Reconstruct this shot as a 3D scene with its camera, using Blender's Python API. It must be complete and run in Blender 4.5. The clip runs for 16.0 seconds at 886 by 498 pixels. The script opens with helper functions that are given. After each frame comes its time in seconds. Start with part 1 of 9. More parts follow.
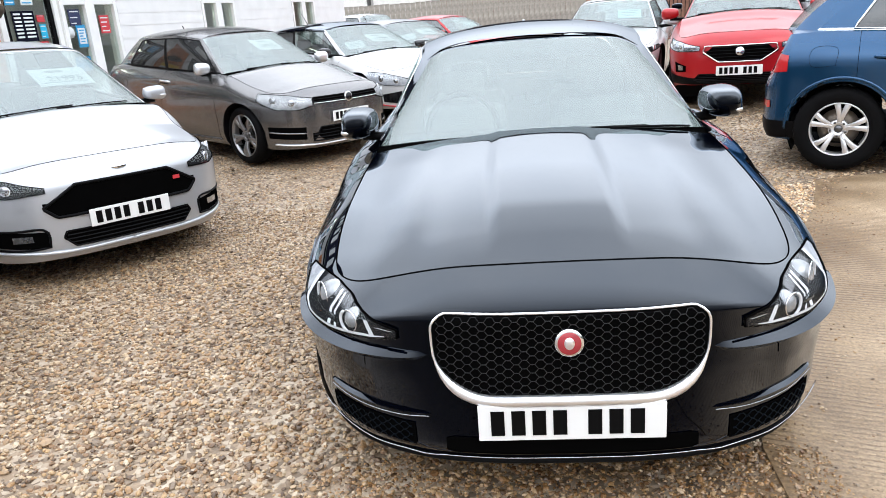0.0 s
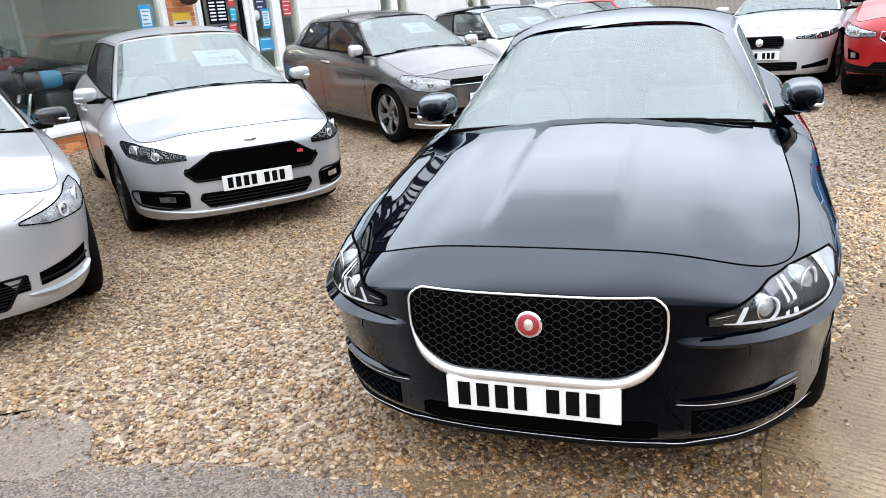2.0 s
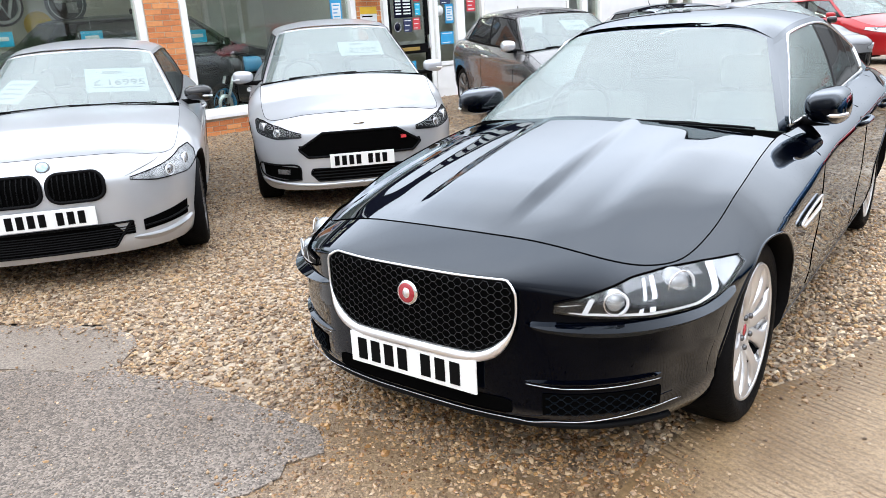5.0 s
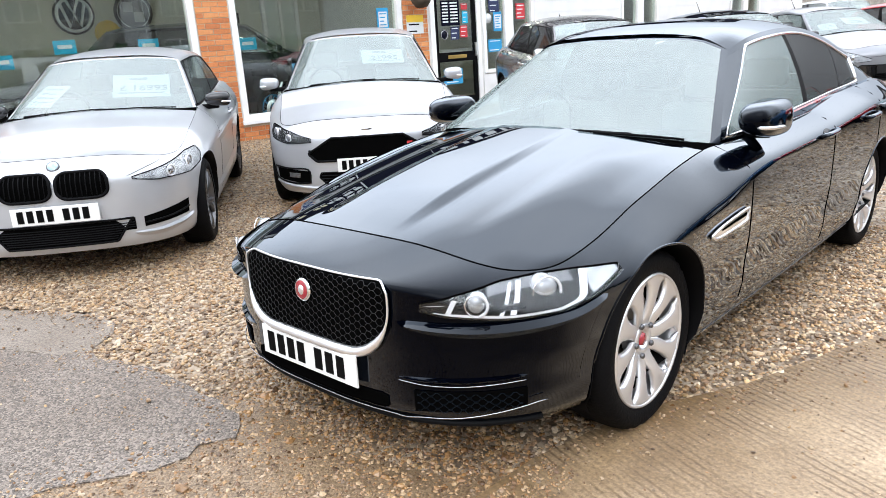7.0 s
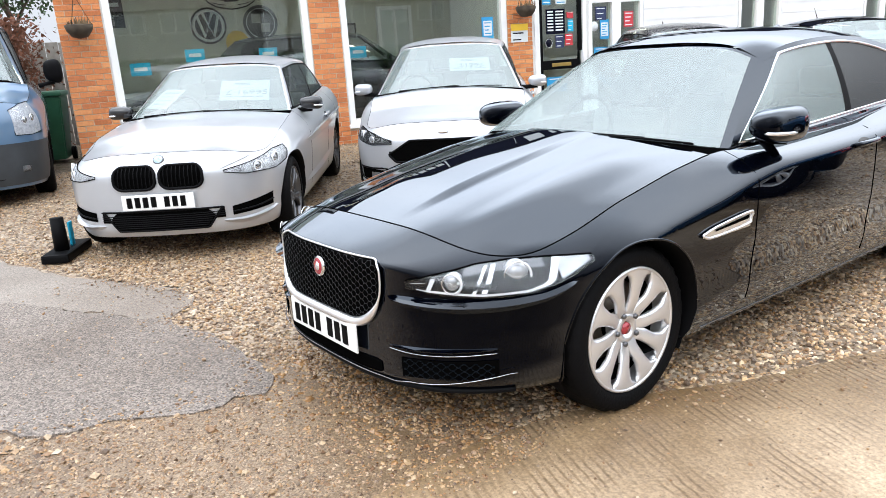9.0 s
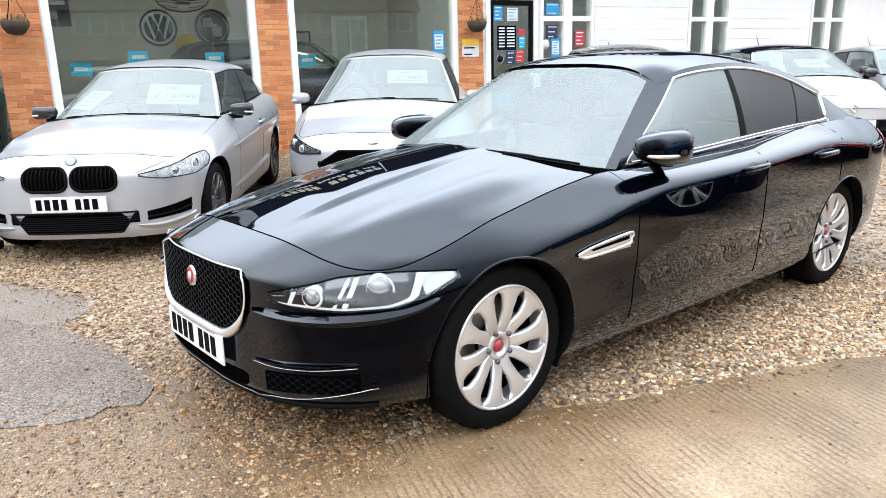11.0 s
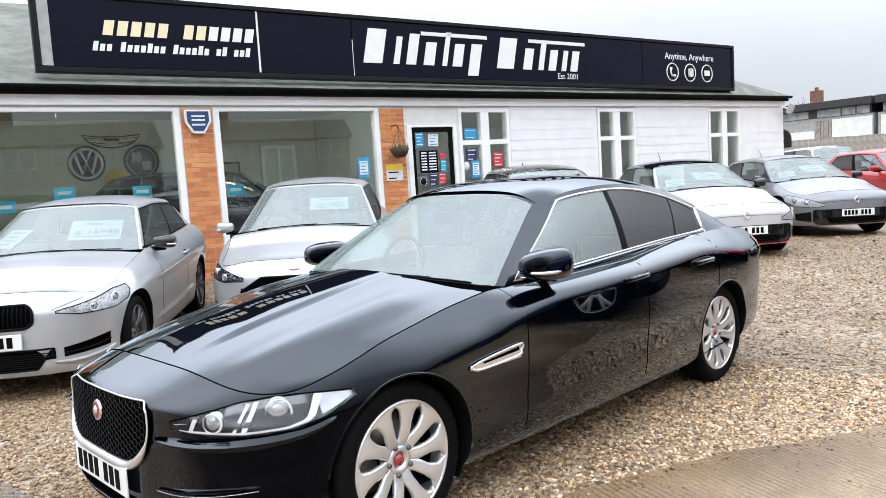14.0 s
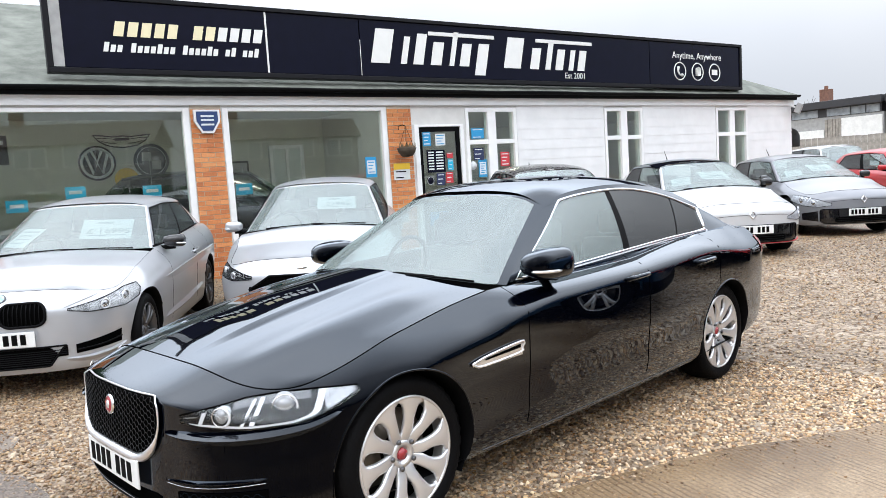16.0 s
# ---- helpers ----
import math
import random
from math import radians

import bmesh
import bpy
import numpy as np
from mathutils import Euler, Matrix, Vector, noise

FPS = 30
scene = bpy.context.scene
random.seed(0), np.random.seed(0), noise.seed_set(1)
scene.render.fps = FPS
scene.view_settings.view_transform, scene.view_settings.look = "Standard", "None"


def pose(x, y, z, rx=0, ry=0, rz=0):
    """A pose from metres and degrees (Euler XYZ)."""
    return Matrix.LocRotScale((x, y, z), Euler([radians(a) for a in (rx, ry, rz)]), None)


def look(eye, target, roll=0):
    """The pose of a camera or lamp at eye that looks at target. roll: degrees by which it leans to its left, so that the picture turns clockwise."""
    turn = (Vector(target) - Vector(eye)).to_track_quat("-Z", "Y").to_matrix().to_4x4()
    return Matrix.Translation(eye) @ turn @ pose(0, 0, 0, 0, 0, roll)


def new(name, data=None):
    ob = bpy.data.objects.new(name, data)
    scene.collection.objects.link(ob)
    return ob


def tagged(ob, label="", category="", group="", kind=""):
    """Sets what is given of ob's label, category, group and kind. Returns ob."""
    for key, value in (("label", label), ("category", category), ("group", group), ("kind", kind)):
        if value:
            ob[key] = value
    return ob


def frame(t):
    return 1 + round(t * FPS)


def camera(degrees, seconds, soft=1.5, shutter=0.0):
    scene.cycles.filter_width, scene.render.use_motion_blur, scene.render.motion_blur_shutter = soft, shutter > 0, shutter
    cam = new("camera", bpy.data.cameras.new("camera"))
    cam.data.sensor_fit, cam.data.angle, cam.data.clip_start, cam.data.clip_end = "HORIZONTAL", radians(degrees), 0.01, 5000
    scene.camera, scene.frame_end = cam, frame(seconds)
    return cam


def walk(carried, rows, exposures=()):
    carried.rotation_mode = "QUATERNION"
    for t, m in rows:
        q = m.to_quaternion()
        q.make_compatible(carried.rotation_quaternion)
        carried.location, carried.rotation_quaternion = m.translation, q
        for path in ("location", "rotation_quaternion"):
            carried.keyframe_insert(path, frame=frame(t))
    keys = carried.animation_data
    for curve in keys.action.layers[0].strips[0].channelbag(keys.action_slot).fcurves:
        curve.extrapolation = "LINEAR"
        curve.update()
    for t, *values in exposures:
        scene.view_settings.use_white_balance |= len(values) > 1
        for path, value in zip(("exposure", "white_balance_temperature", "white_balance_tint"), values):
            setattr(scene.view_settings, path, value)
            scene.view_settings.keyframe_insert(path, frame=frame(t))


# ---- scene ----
cam = camera(62.3, 16.0, 0.5)
PATH = [
    (0, (-0.14, -1.847, 1.448), (-0.33, 0.056, 0.863), -4.3),
    (0.5, (-0.001, -1.812, 1.431), (-0.241, 0.081, 0.829), -3.7),
    (1, (0.155, -1.825, 1.439), (-0.235, 0.054, 0.876), -4.1),
    (1.5, (0.332, -1.883, 1.448), (-0.261, -0.073, 0.838), -3.6),
    (2, (0.452, -1.9, 1.451), (-0.206, -0.109, 0.853), -4.4),
    (2.5, (0.542, -1.844, 1.426), (-0.191, -0.087, 0.814), -3.8),
    (3, (0.67, -1.796, 1.432), (-0.105, -0.056, 0.823), -3.8),
    (5.5, (1.617, -1.666, 1.391), (0.409, -0.175, 0.828), -3.3),
    (6, (1.777, -1.615, 1.398), (0.556, -0.133, 0.838), -3.4),
    (6.5, (1.868, -1.492, 1.374), (0.645, -0.036, 0.753), -1.8),
    (7, (1.969, -1.403, 1.384), (0.654, 0.001, 0.839), -3.2),
    (7.5, (2.155, -1.4, 1.404), (0.698, -0.134, 0.879), -2.8),
    (8, (2.278, -1.364, 1.383), (0.781, -0.144, 0.864), -2.7),
    (10.5, (2.693, -1.107, 1.358), (1.103, -0.005, 0.852), -3.8),
    (11, (2.696, -1.004, 1.357), (1.207, 0.241, 0.876), -1.0),
    (11.5, (2.721, -0.919, 1.364), (1.25, 0.355, 0.9), -1.5),
    (12, (2.816, -0.909, 1.379), (1.286, 0.3, 0.934), -1.7),
    (12.5, (2.858, -0.916, 1.398), (1.417, 0.421, 1.024), -1.4),
    (13, (2.886, -0.938, 1.413), (1.473, 0.464, 1.22), -3.2),
    (13.5, (2.935, -0.957, 1.413), (1.492, 0.419, 1.251), -3.6),
    (14, (2.986, -1.014, 1.408), (1.574, 0.391, 1.233), -3.1),
    (14.5, (3.031, -1.045, 1.419), (1.612, 0.352, 1.228), -2.3),
    (15, (3.047, -1.051, 1.415), (1.626, 0.345, 1.236), -2.6),
    (15.5, (3.051, -1.052, 1.412), (1.63, 0.343, 1.226), -2.7),
    (16, (3.053, -1.047, 1.415), (1.625, 0.342, 1.238), -3.1),
]
walk(cam, [(t, look(eye, target, roll)) for t, eye, target, roll in PATH], [(0.0, 0.16, 6150, 10), (3.0, 0.19, 6150, 10), (5.5, 0.27, 6150, 10), (8.0, 0.33, 6150, 10), (11.5, 0.34, 6150, 10), (13.0, 0.25, 6150, 10), (13.6, 0.16, 6150, 10), (14.2, 0.12, 6150, 10), (16.0, 0.11, 6150, 10)])

# ---------------------------------------------------------------- world and light
world = bpy.data.worlds.new("overcast_sky")
scene.world = world
world.use_nodes = True
wn, wl = world.node_tree.nodes, world.node_tree.links
wn.clear()
sky = wn.new("ShaderNodeTexSky")
sky.sky_type, sky.sun_disc = "NISHITA", False
sky.sun_elevation, sky.sun_rotation = radians(38), radians(200)
sky.air_density, sky.dust_density = 1.0, 3.0
hs = wn.new("ShaderNodeHueSaturation")
hs.inputs["Saturation"].default_value = 0.10
hs.inputs["Value"].default_value = 0.35
coord = wn.new("ShaderNodeTexCoord")
cloud = wn.new("ShaderNodeTexNoise")
cloud.inputs["Scale"].default_value, cloud.inputs["Detail"].default_value = 1.6, 4.0
cramp = wn.new("ShaderNodeValToRGB")
cramp.color_ramp.elements[0].position, cramp.color_ramp.elements[0].color = 0.30, (7.2, 7.6, 8.2, 1)
cramp.color_ramp.elements[1].position, cramp.color_ramp.elements[1].color = 0.70, (9.6, 9.6, 9.7, 1)
wmix = wn.new("ShaderNodeMixRGB")
wmix.inputs[0].default_value = 0.85
bg = wn.new("ShaderNodeBackground")
bg.inputs["Strength"].default_value = 0.106
sepz, lift = wn.new("ShaderNodeSeparateXYZ"), wn.new("ShaderNodeMapRange")
lift.interpolation_type = "SMOOTHSTEP"
lift.inputs["From Min"].default_value, lift.inputs["From Max"].default_value = 0.04, 0.78
lift.inputs["To Min"].default_value, lift.inputs["To Max"].default_value = 0.85, 3.42
wup = wn.new("ShaderNodeMixRGB")
wup.blend_type, wup.inputs[0].default_value = "MULTIPLY", 1.0
out = wn.new("ShaderNodeOutputWorld")
wl.new(coord.outputs["Generated"], cloud.inputs["Vector"])
wl.new(cloud.outputs["Fac"], cramp.inputs[0])
wl.new(sky.outputs[0], hs.inputs["Color"])
wl.new(hs.outputs[0], wmix.inputs[1])
wl.new(cramp.outputs[0], wmix.inputs[2])
wl.new(coord.outputs["Generated"], sepz.inputs[0])
wl.new(sepz.outputs["Z"], lift.inputs["Value"])
wl.new(wmix.outputs[0], wup.inputs[1])
wl.new(lift.outputs[0], wup.inputs[2])
wl.new(wup.outputs[0], bg.inputs[0])
wl.new(bg.outputs[0], out.inputs[0])
sun = new("sun", bpy.data.lights.new("sun", "SUN"))
sun.data.energy, sun.data.angle, sun.data.color = 0.6, radians(40), (1.0, 0.985, 0.96)
sun.matrix_world = look((6, -8, 14), (0, 2, 0))


# ---------------------------------------------------------------- materials
def nodes_of(m):
    m.use_nodes = True
    return m.node_tree.nodes, m.node_tree.links, m.node_tree.nodes["Principled BSDF"]


def plain(name, col, rough=0.5, metal=0.0, coat=0.0, vary=0.12, scale=6.0, bump=0.0, bscale=60.0, emit=0.0):
    """A material whose colour wanders a little at two scales, with optional fine relief."""
    m = bpy.data.materials.new(name)
    n, l, b = nodes_of(m)
    tc = n.new("ShaderNodeTexCoord")
    a = n.new("ShaderNodeTexNoise")
    a.inputs["Scale"].default_value, a.inputs["Detail"].default_value = scale, 6
    r = n.new("ShaderNodeValToRGB")
    r.color_ramp.elements[0].position, r.color_ramp.elements[1].position = 0.3, 0.7
    r.color_ramp.elements[0].color = (*[c * (1 - vary) for c in col], 1)
    r.color_ramp.elements[1].color = (*[min(1, c * (1 + vary)) for c in col], 1)
    l.new(tc.outputs["Object"], a.inputs["Vector"])
    l.new(a.outputs["Fac"], r.inputs[0])
    l.new(r.outputs[0], b.inputs["Base Color"])
    b.inputs["Roughness"].default_value, b.inputs["Metallic"].default_value = rough, metal
    b.inputs["Coat Weight"].default_value, b.inputs["Coat Roughness"].default_value = coat, 0.03
    if bump:
        f = n.new("ShaderNodeTexNoise")
        f.inputs["Scale"].default_value, f.inputs["Detail"].default_value = bscale, 4
        bp = n.new("ShaderNodeBump")
        bp.inputs["Strength"].default_value, bp.inputs["Distance"].default_value = bump, 0.01
        l.new(tc.outputs["Object"], f.inputs["Vector"])
        l.new(f.outputs["Fac"], bp.inputs["Height"])
        l.new(bp.outputs[0], b.inputs["Normal"])
    if emit:
        b.inputs["Emission Color"].default_value = (*col, 1)
        b.inputs["Emission Strength"].default_value = emit
    return m


def paint(name, col, metal=0.0, rough=0.3):
    m = plain(name, col, rough, metal, 1.0, 0.04, 3.0)
    n, l, b = nodes_of(m)
    b.inputs["Coat IOR"].default_value = 1.45
    if max(col) < 0.05:
        b.inputs["Specular IOR Level"].default_value = 0.0
    return m


def gloss_paint(name, col):
    """Deep gloss lacquer: a near-black ground under a clear coat whose gloss grows towards grazing angles."""
    m = bpy.data.materials.new(name)
    m.use_nodes = True
    n, l = m.node_tree.nodes, m.node_tree.links
    n.clear()
    df, gl, mx, lw, r, o = n.new("ShaderNodeBsdfDiffuse"), n.new("ShaderNodeBsdfGlossy"), n.new("ShaderNodeMixShader"), n.new("ShaderNodeLayerWeight"), n.new("ShaderNodeValToRGB"), n.new("ShaderNodeOutputMaterial")
    df.inputs[0].default_value, gl.inputs[0].default_value = (*col, 1), (0.87, 0.93, 1.0, 1)
    gl.inputs["Roughness"].default_value = 0.02
    lw.inputs[0].default_value = 0.5
    e = r.color_ramp.elements
    e[0].color, e[1].color = (0.006, 0.006, 0.006, 1), (0.85, 0.85, 0.85, 1)
    for x, k in ((0.10, 0.006), (0.19, 0.012), (0.26, 0.042), (0.33, 0.084), (0.40, 0.088), (0.46, 0.088), (0.52, 0.125), (0.58, 0.23), (0.65, 0.35), (0.72, 0.41), (0.80, 0.47)):
        e.new(x).color = (k, k, k, 1)
    l.new(lw.outputs["Facing"], r.inputs[0])
    l.new(r.outputs[0], mx.inputs[0])
    l.new(df.outputs[0], mx.inputs[1])
    l.new(gl.outputs[0], mx.inputs[2])
    l.new(mx.outputs[0], o.inputs[0])
    return m


def matt(name, col, rough=0.8, level=0.08, **kw):
    """A dull dark surface with hardly any sheen."""
    m = plain(name, col, rough, **kw)
    m.node_tree.nodes["Principled BSDF"].inputs["Specular IOR Level"].default_value = level
    return m


def glass(name, tint, haze, mirror, haze_col=(0.55, 0.60, 0.60)):
    """A pane: what lies behind shows through tinted, under a mirror-smooth surface with a thin dusty film that also
    paints in pale reflected sky.
    """
    m = bpy.data.materials.new(name)
    m.use_nodes = True
    n, l = m.node_tree.nodes, m.node_tree.links
    n.clear()
    tr, gl, df, m1, m2, o = n.new("ShaderNodeBsdfTransparent"), n.new("ShaderNodeBsdfGlossy"), n.new("ShaderNodeBsdfDiffuse"), n.new("ShaderNodeMixShader"), n.new("ShaderNodeMixShader"), n.new("ShaderNodeOutputMaterial")
    tr.inputs[0].default_value, gl.inputs[0].default_value, df.inputs[0].default_value = (*tint, 1), (0.95, 0.98, 0.98, 1), (*haze_col, 1)
    gl.inputs["Roughness"].default_value = 0.01
    m1.inputs[0].default_value, m2.inputs[0].default_value = haze, mirror
    if haze > 0.05:
        tc, nz, mr = n.new("ShaderNodeTexCoord"), n.new("ShaderNodeTexNoise"), n.new("ShaderNodeMapRange")
        nz.inputs["Scale"].default_value, nz.inputs["Detail"].default_value = 2.2, 5
        mr.inputs["To Min"].default_value, mr.inputs["To Max"].default_value = haze * 0.75, haze * 1.25
        l.new(tc.outputs["Object"], nz.inputs["Vector"])
        l.new(nz.outputs["Fac"], mr.inputs["Value"])
        l.new(mr.outputs[0], m1.inputs[0])
    l.new(tr.outputs[0], m1.inputs[1])
    l.new(df.outputs[0], m1.inputs[2])
    l.new(m1.outputs[0], m2.inputs[1])
    l.new(gl.outputs[0], m2.inputs[2])
    l.new(m2.outputs[0], o.inputs[0])
    return m


M_BLACK = gloss_paint("black_car_paint", (0.0005, 0.0008, 0.0022))
M_SILVER = paint("silver_car_paint", (0.465, 0.475, 0.495), 0.50, 0.34)
M_SILVER.node_tree.nodes["Principled BSDF"].inputs["Coat Weight"].default_value = 0.6
M_GREY = paint("dark_grey_car_paint", (0.185, 0.180, 0.180), 0.82, 0.26)
M_WHITE = paint("white_car_paint", (0.50, 0.50, 0.50))
M_RED = paint("red_car_paint", (0.36, 0.004, 0.008), 0.2)
M_BLUE = paint("blue_car_paint", (0.012, 0.060, 0.140), 0.6, 0.22)
M_VAN = paint("van_blue_paint", (0.07, 0.135, 0.225))
M_MIDGREY = paint("mid_grey_car_paint", (0.23, 0.235, 0.25), 0.4, 0.32)
for glossy in (M_RED, M_BLUE, M_GREY, M_MIDGREY):
    glossy.node_tree.nodes["Principled BSDF"].inputs["Coat Weight"].default_value = 0.55
M_TRIM = matt("black_plastic", (0.004, 0.004, 0.0045), 0.5, 0.06)
M_GLOSSBLACK = plain("gloss_black_plastic", (0.006, 0.006, 0.007), 0.12, 0, 0.5)
M_SEAM = matt("shut_line_black", (0.002, 0.002, 0.002), 0.8, 0.0)
M_CHROME = plain("chrome", (0.82, 0.82, 0.83), 0.08, 1.0, vary=0.03)
M_SATIN = plain("satin_chrome", (0.92, 0.92, 0.93), 0.30, 0.9, vary=0.03)
M_ALLOY = plain("silver_alloy", (0.72, 0.72, 0.73), 0.32, 0.75, 0.3, 0.04)
M_TWOTONE = plain("polished_dark_alloy", (0.27, 0.27, 0.275), 0.3, 0.8, 0.3, 0.05)
M_DARKALLOY = plain("dark_alloy", (0.12, 0.12, 0.125), 0.35, 0.8, 0.3, 0.05)
M_TYRE = matt("tyre_rubber", (0.0048, 0.0048, 0.0052), 0.6, 0.05, bump=0.25, bscale=90)
M_BRAKE = plain("brake_disc", (0.26, 0.22, 0.18), 0.45, 0.8, vary=0.4)
# haze in the windscreen and pale side panes paints in reflected sky
M_WSGLASS = glass("windscreen_glass", (0.60, 0.68, 0.66), 0.26, 0.125, (0.50, 0.58, 0.56))
M_SIDEGLASS = glass("side_glass", (0.50, 0.56, 0.55), 0.07, 0.12)
M_PALEGLASS = glass("pale_side_glass", (0.58, 0.68, 0.66), 0.27, 0.10, (0.46, 0.55, 0.53))
M_PRIVACY = glass("privacy_glass", (0.06, 0.06, 0.065), 0.06, 0.09, (0.38, 0.37, 0.37))
M_LENS = glass("clear_lens", (0.97, 0.98, 0.99), 0.004, 0.045)
M_SHOPGLASS = glass("shop_window_glass", (0.84, 0.89, 0.87), 0.002, 0.072)
M_LAMPIN = plain("lamp_reflector", (0.46, 0.47, 0.49), 0.16, 0.9, vary=0.3, scale=25)
M_LAMPDARK = matt("lamp_dark", (0.006, 0.006, 0.007), 0.4, 0.04)
M_DRL = plain("white_lamp_strip", (0.64, 0.65, 0.67), 0.25, vary=0.03)
M_DARKCHROME = plain("dark_chrome", (0.42, 0.42, 0.44), 0.22, 1.0, vary=0.05)
M_BOWL = plain("clear_projector_lens", (0.30, 0.31, 0.32), 0.06, 0.35, 0.8, vary=0.35, scale=18)
M_LAMPSILVER = plain("silver_lamp_bowl", (0.27, 0.275, 0.28), 0.3, 0.25, vary=0.5, scale=22)
M_TAIL = plain("red_lamp_lens", (0.42, 0.01, 0.012), 0.12, 0, 0.6)
M_INTER = matt("dark_interior", (0.02, 0.021, 0.022), 0.8, 0.1)
M_SEAT = plain("seat_cloth", (0.16, 0.16, 0.155), 0.85, bump=0.3)
M_PLATE = plain("white_plate", (0.78, 0.78, 0.76), 0.35, vary=0.03)
M_INK = matt("black_ink", (0.004, 0.004, 0.004), 0.6, 0.04)
M_PAPER = plain("white_paper", (0.70, 0.73, 0.73), 0.6, vary=0.05)
M_REDBADGE = plain("red_enamel", (0.36, 0.03, 0.04), 0.25, 0.2, 0.6)
M_BLUEPAPER = plain("blue_paper", (0.03, 0.30, 0.58), 0.55, vary=0.08)
M_CYAN = plain("cyan_card", (0.02, 0.42, 0.66), 0.5, vary=0.05)
M_YELLOW = plain("yellow_card", (0.80, 0.52, 0.03), 0.5, vary=0.05)
M_REDPAPER = plain("red_paper", (0.55, 0.04, 0.05), 0.5, vary=0.06)
M_DARKPAPER = plain("navy_paper", (0.02, 0.03, 0.09), 0.5)
M_WHITEWOOD = plain("white_painted_boards", (0.79, 0.79, 0.785), 0.5, vary=0.05, scale=2.5, bump=0.15, bscale=25)
M_WHITEFRAME = plain("white_upvc", (0.86, 0.86, 0.85), 0.3, vary=0.03)
M_MORTAR = plain("mortar", (0.60, 0.52, 0.42), 0.9, bump=0.3)
M_ROOF = plain("mossy_roof_felt", (0.155, 0.165, 0.14), 0.9, vary=0.35, scale=3.2, bump=0.6, bscale=30)
M_GUTTER = matt("black_gutter", (0.006, 0.006, 0.0065), 0.6, 0.06, vary=0.3)
M_SIGN = matt("navy_sign_panel", (0.0040, 0.0048, 0.014), 0.18, 0.12)
M_SIGNFRAME = matt("dark_sign_frame", (0.010, 0.010, 0.012), 0.5, 0.15)
M_SIGNINK = plain("white_sign_letters", (0.78, 0.78, 0.75), 0.4, vary=0.03)
M_SIGNCREAM = plain("cream_sign_letters", (0.80, 0.72, 0.47), 0.4, vary=0.03)
M_INNERWALL = plain("showroom_wall", (0.60, 0.59, 0.50), 0.8, vary=0.08)
M_FLOORIN = plain("showroom_floor", (0.16, 0.16, 0.16), 0.3)
M_CONCRETE2 = plain("grey_render", (0.36, 0.36, 0.35), 0.8, vary=0.15)
M_WOOD = plain("weathered_wood", (0.31, 0.285, 0.25), 0.85, vary=0.3, bump=0.4)
M_BARK = plain("bark", (0.09, 0.07, 0.055), 0.9, vary=0.3, bump=0.6)
M_LEAF = plain("dark_leaf", (0.05, 0.095, 0.038), 0.7, vary=0.4)
M_GREENBIN = plain("green_plastic", (0.03, 0.12, 0.06), 0.45)
M_BASKET = plain("hanging_basket", (0.06, 0.045, 0.03), 0.9, vary=0.5)


def brick_mat():
    m = bpy.data.materials.new("orange_brick")
    n, l, b = nodes_of(m)
    oi, r = n.new("ShaderNodeObjectInfo"), n.new("ShaderNodeValToRGB")
    e = r.color_ramp.elements
    e[0].color, e[1].color = (0.45, 0.145, 0.048, 1), (0.70, 0.31, 0.115, 1)
    k = e.new(0.5)
    k.color = (0.61, 0.225, 0.075, 1)
    tc, nz, mx = n.new("ShaderNodeTexCoord"), n.new("ShaderNodeTexNoise"), n.new("ShaderNodeMixRGB")
    nz.inputs["Scale"].default_value, nz.inputs["Detail"].default_value = 35, 5
    mx.blend_type, mx.inputs[0].default_value = "OVERLAY", 0.45
    l.new(oi.outputs["Random"], r.inputs[0])
    l.new(tc.outputs["Object"], nz.inputs["Vector"])
    l.new(r.outputs[0], mx.inputs[1])
    l.new(nz.outputs["Fac"], mx.inputs[2])
    l.new(mx.outputs[0], b.inputs["Base Color"])
    bp = n.new("ShaderNodeBump")
    bp.inputs["Strength"].default_value, bp.inputs["Distance"].default_value = 0.5, 0.004
    l.new(nz.outputs["Fac"], bp.inputs["Height"])
    l.new(bp.outputs[0], b.inputs["Normal"])
    b.inputs["Roughness"].default_value = 0.85
    return m


M_BRICK = brick_mat()


def ramp_island(name, cols, rough, bump=0.0):
    """Stones: each separate piece takes a colour of its own from the ramp, with fine mottling."""
    m = bpy.data.materials.new(name)
    n, l, b = nodes_of(m)
    g, r = n.new("ShaderNodeNewGeometry"), n.new("ShaderNodeValToRGB")
    r.color_ramp.interpolation = "CONSTANT"
    e = r.color_ramp.elements
    e[0].color = (*cols[0], 1)
    e[1].position, e[1].color = 1.0 / len(cols), (*cols[1], 1)
    for i, c in enumerate(cols[2:], 2):
        k = e.new(i / len(cols))
        k.color = (*c, 1)
    tc, nz, mx = n.new("ShaderNodeTexCoord"), n.new("ShaderNodeTexNoise"), n.new("ShaderNodeMixRGB")
    nz.inputs["Scale"].default_value, nz.inputs["Detail"].default_value = 60, 3
    mx.blend_type, mx.inputs[0].default_value = "OVERLAY", 0.5
    l.new(g.outputs["Random Per Island"], r.inputs[0])
    l.new(tc.outputs["Object"], nz.inputs["Vector"])
    l.new(r.outputs[0], mx.inputs[1])
    l.new(nz.outputs["Fac"], mx.inputs[2])
    l.new(mx.outputs[0], b.inputs["Base Color"])
    b.inputs["Roughness"].default_value = rough
    return m


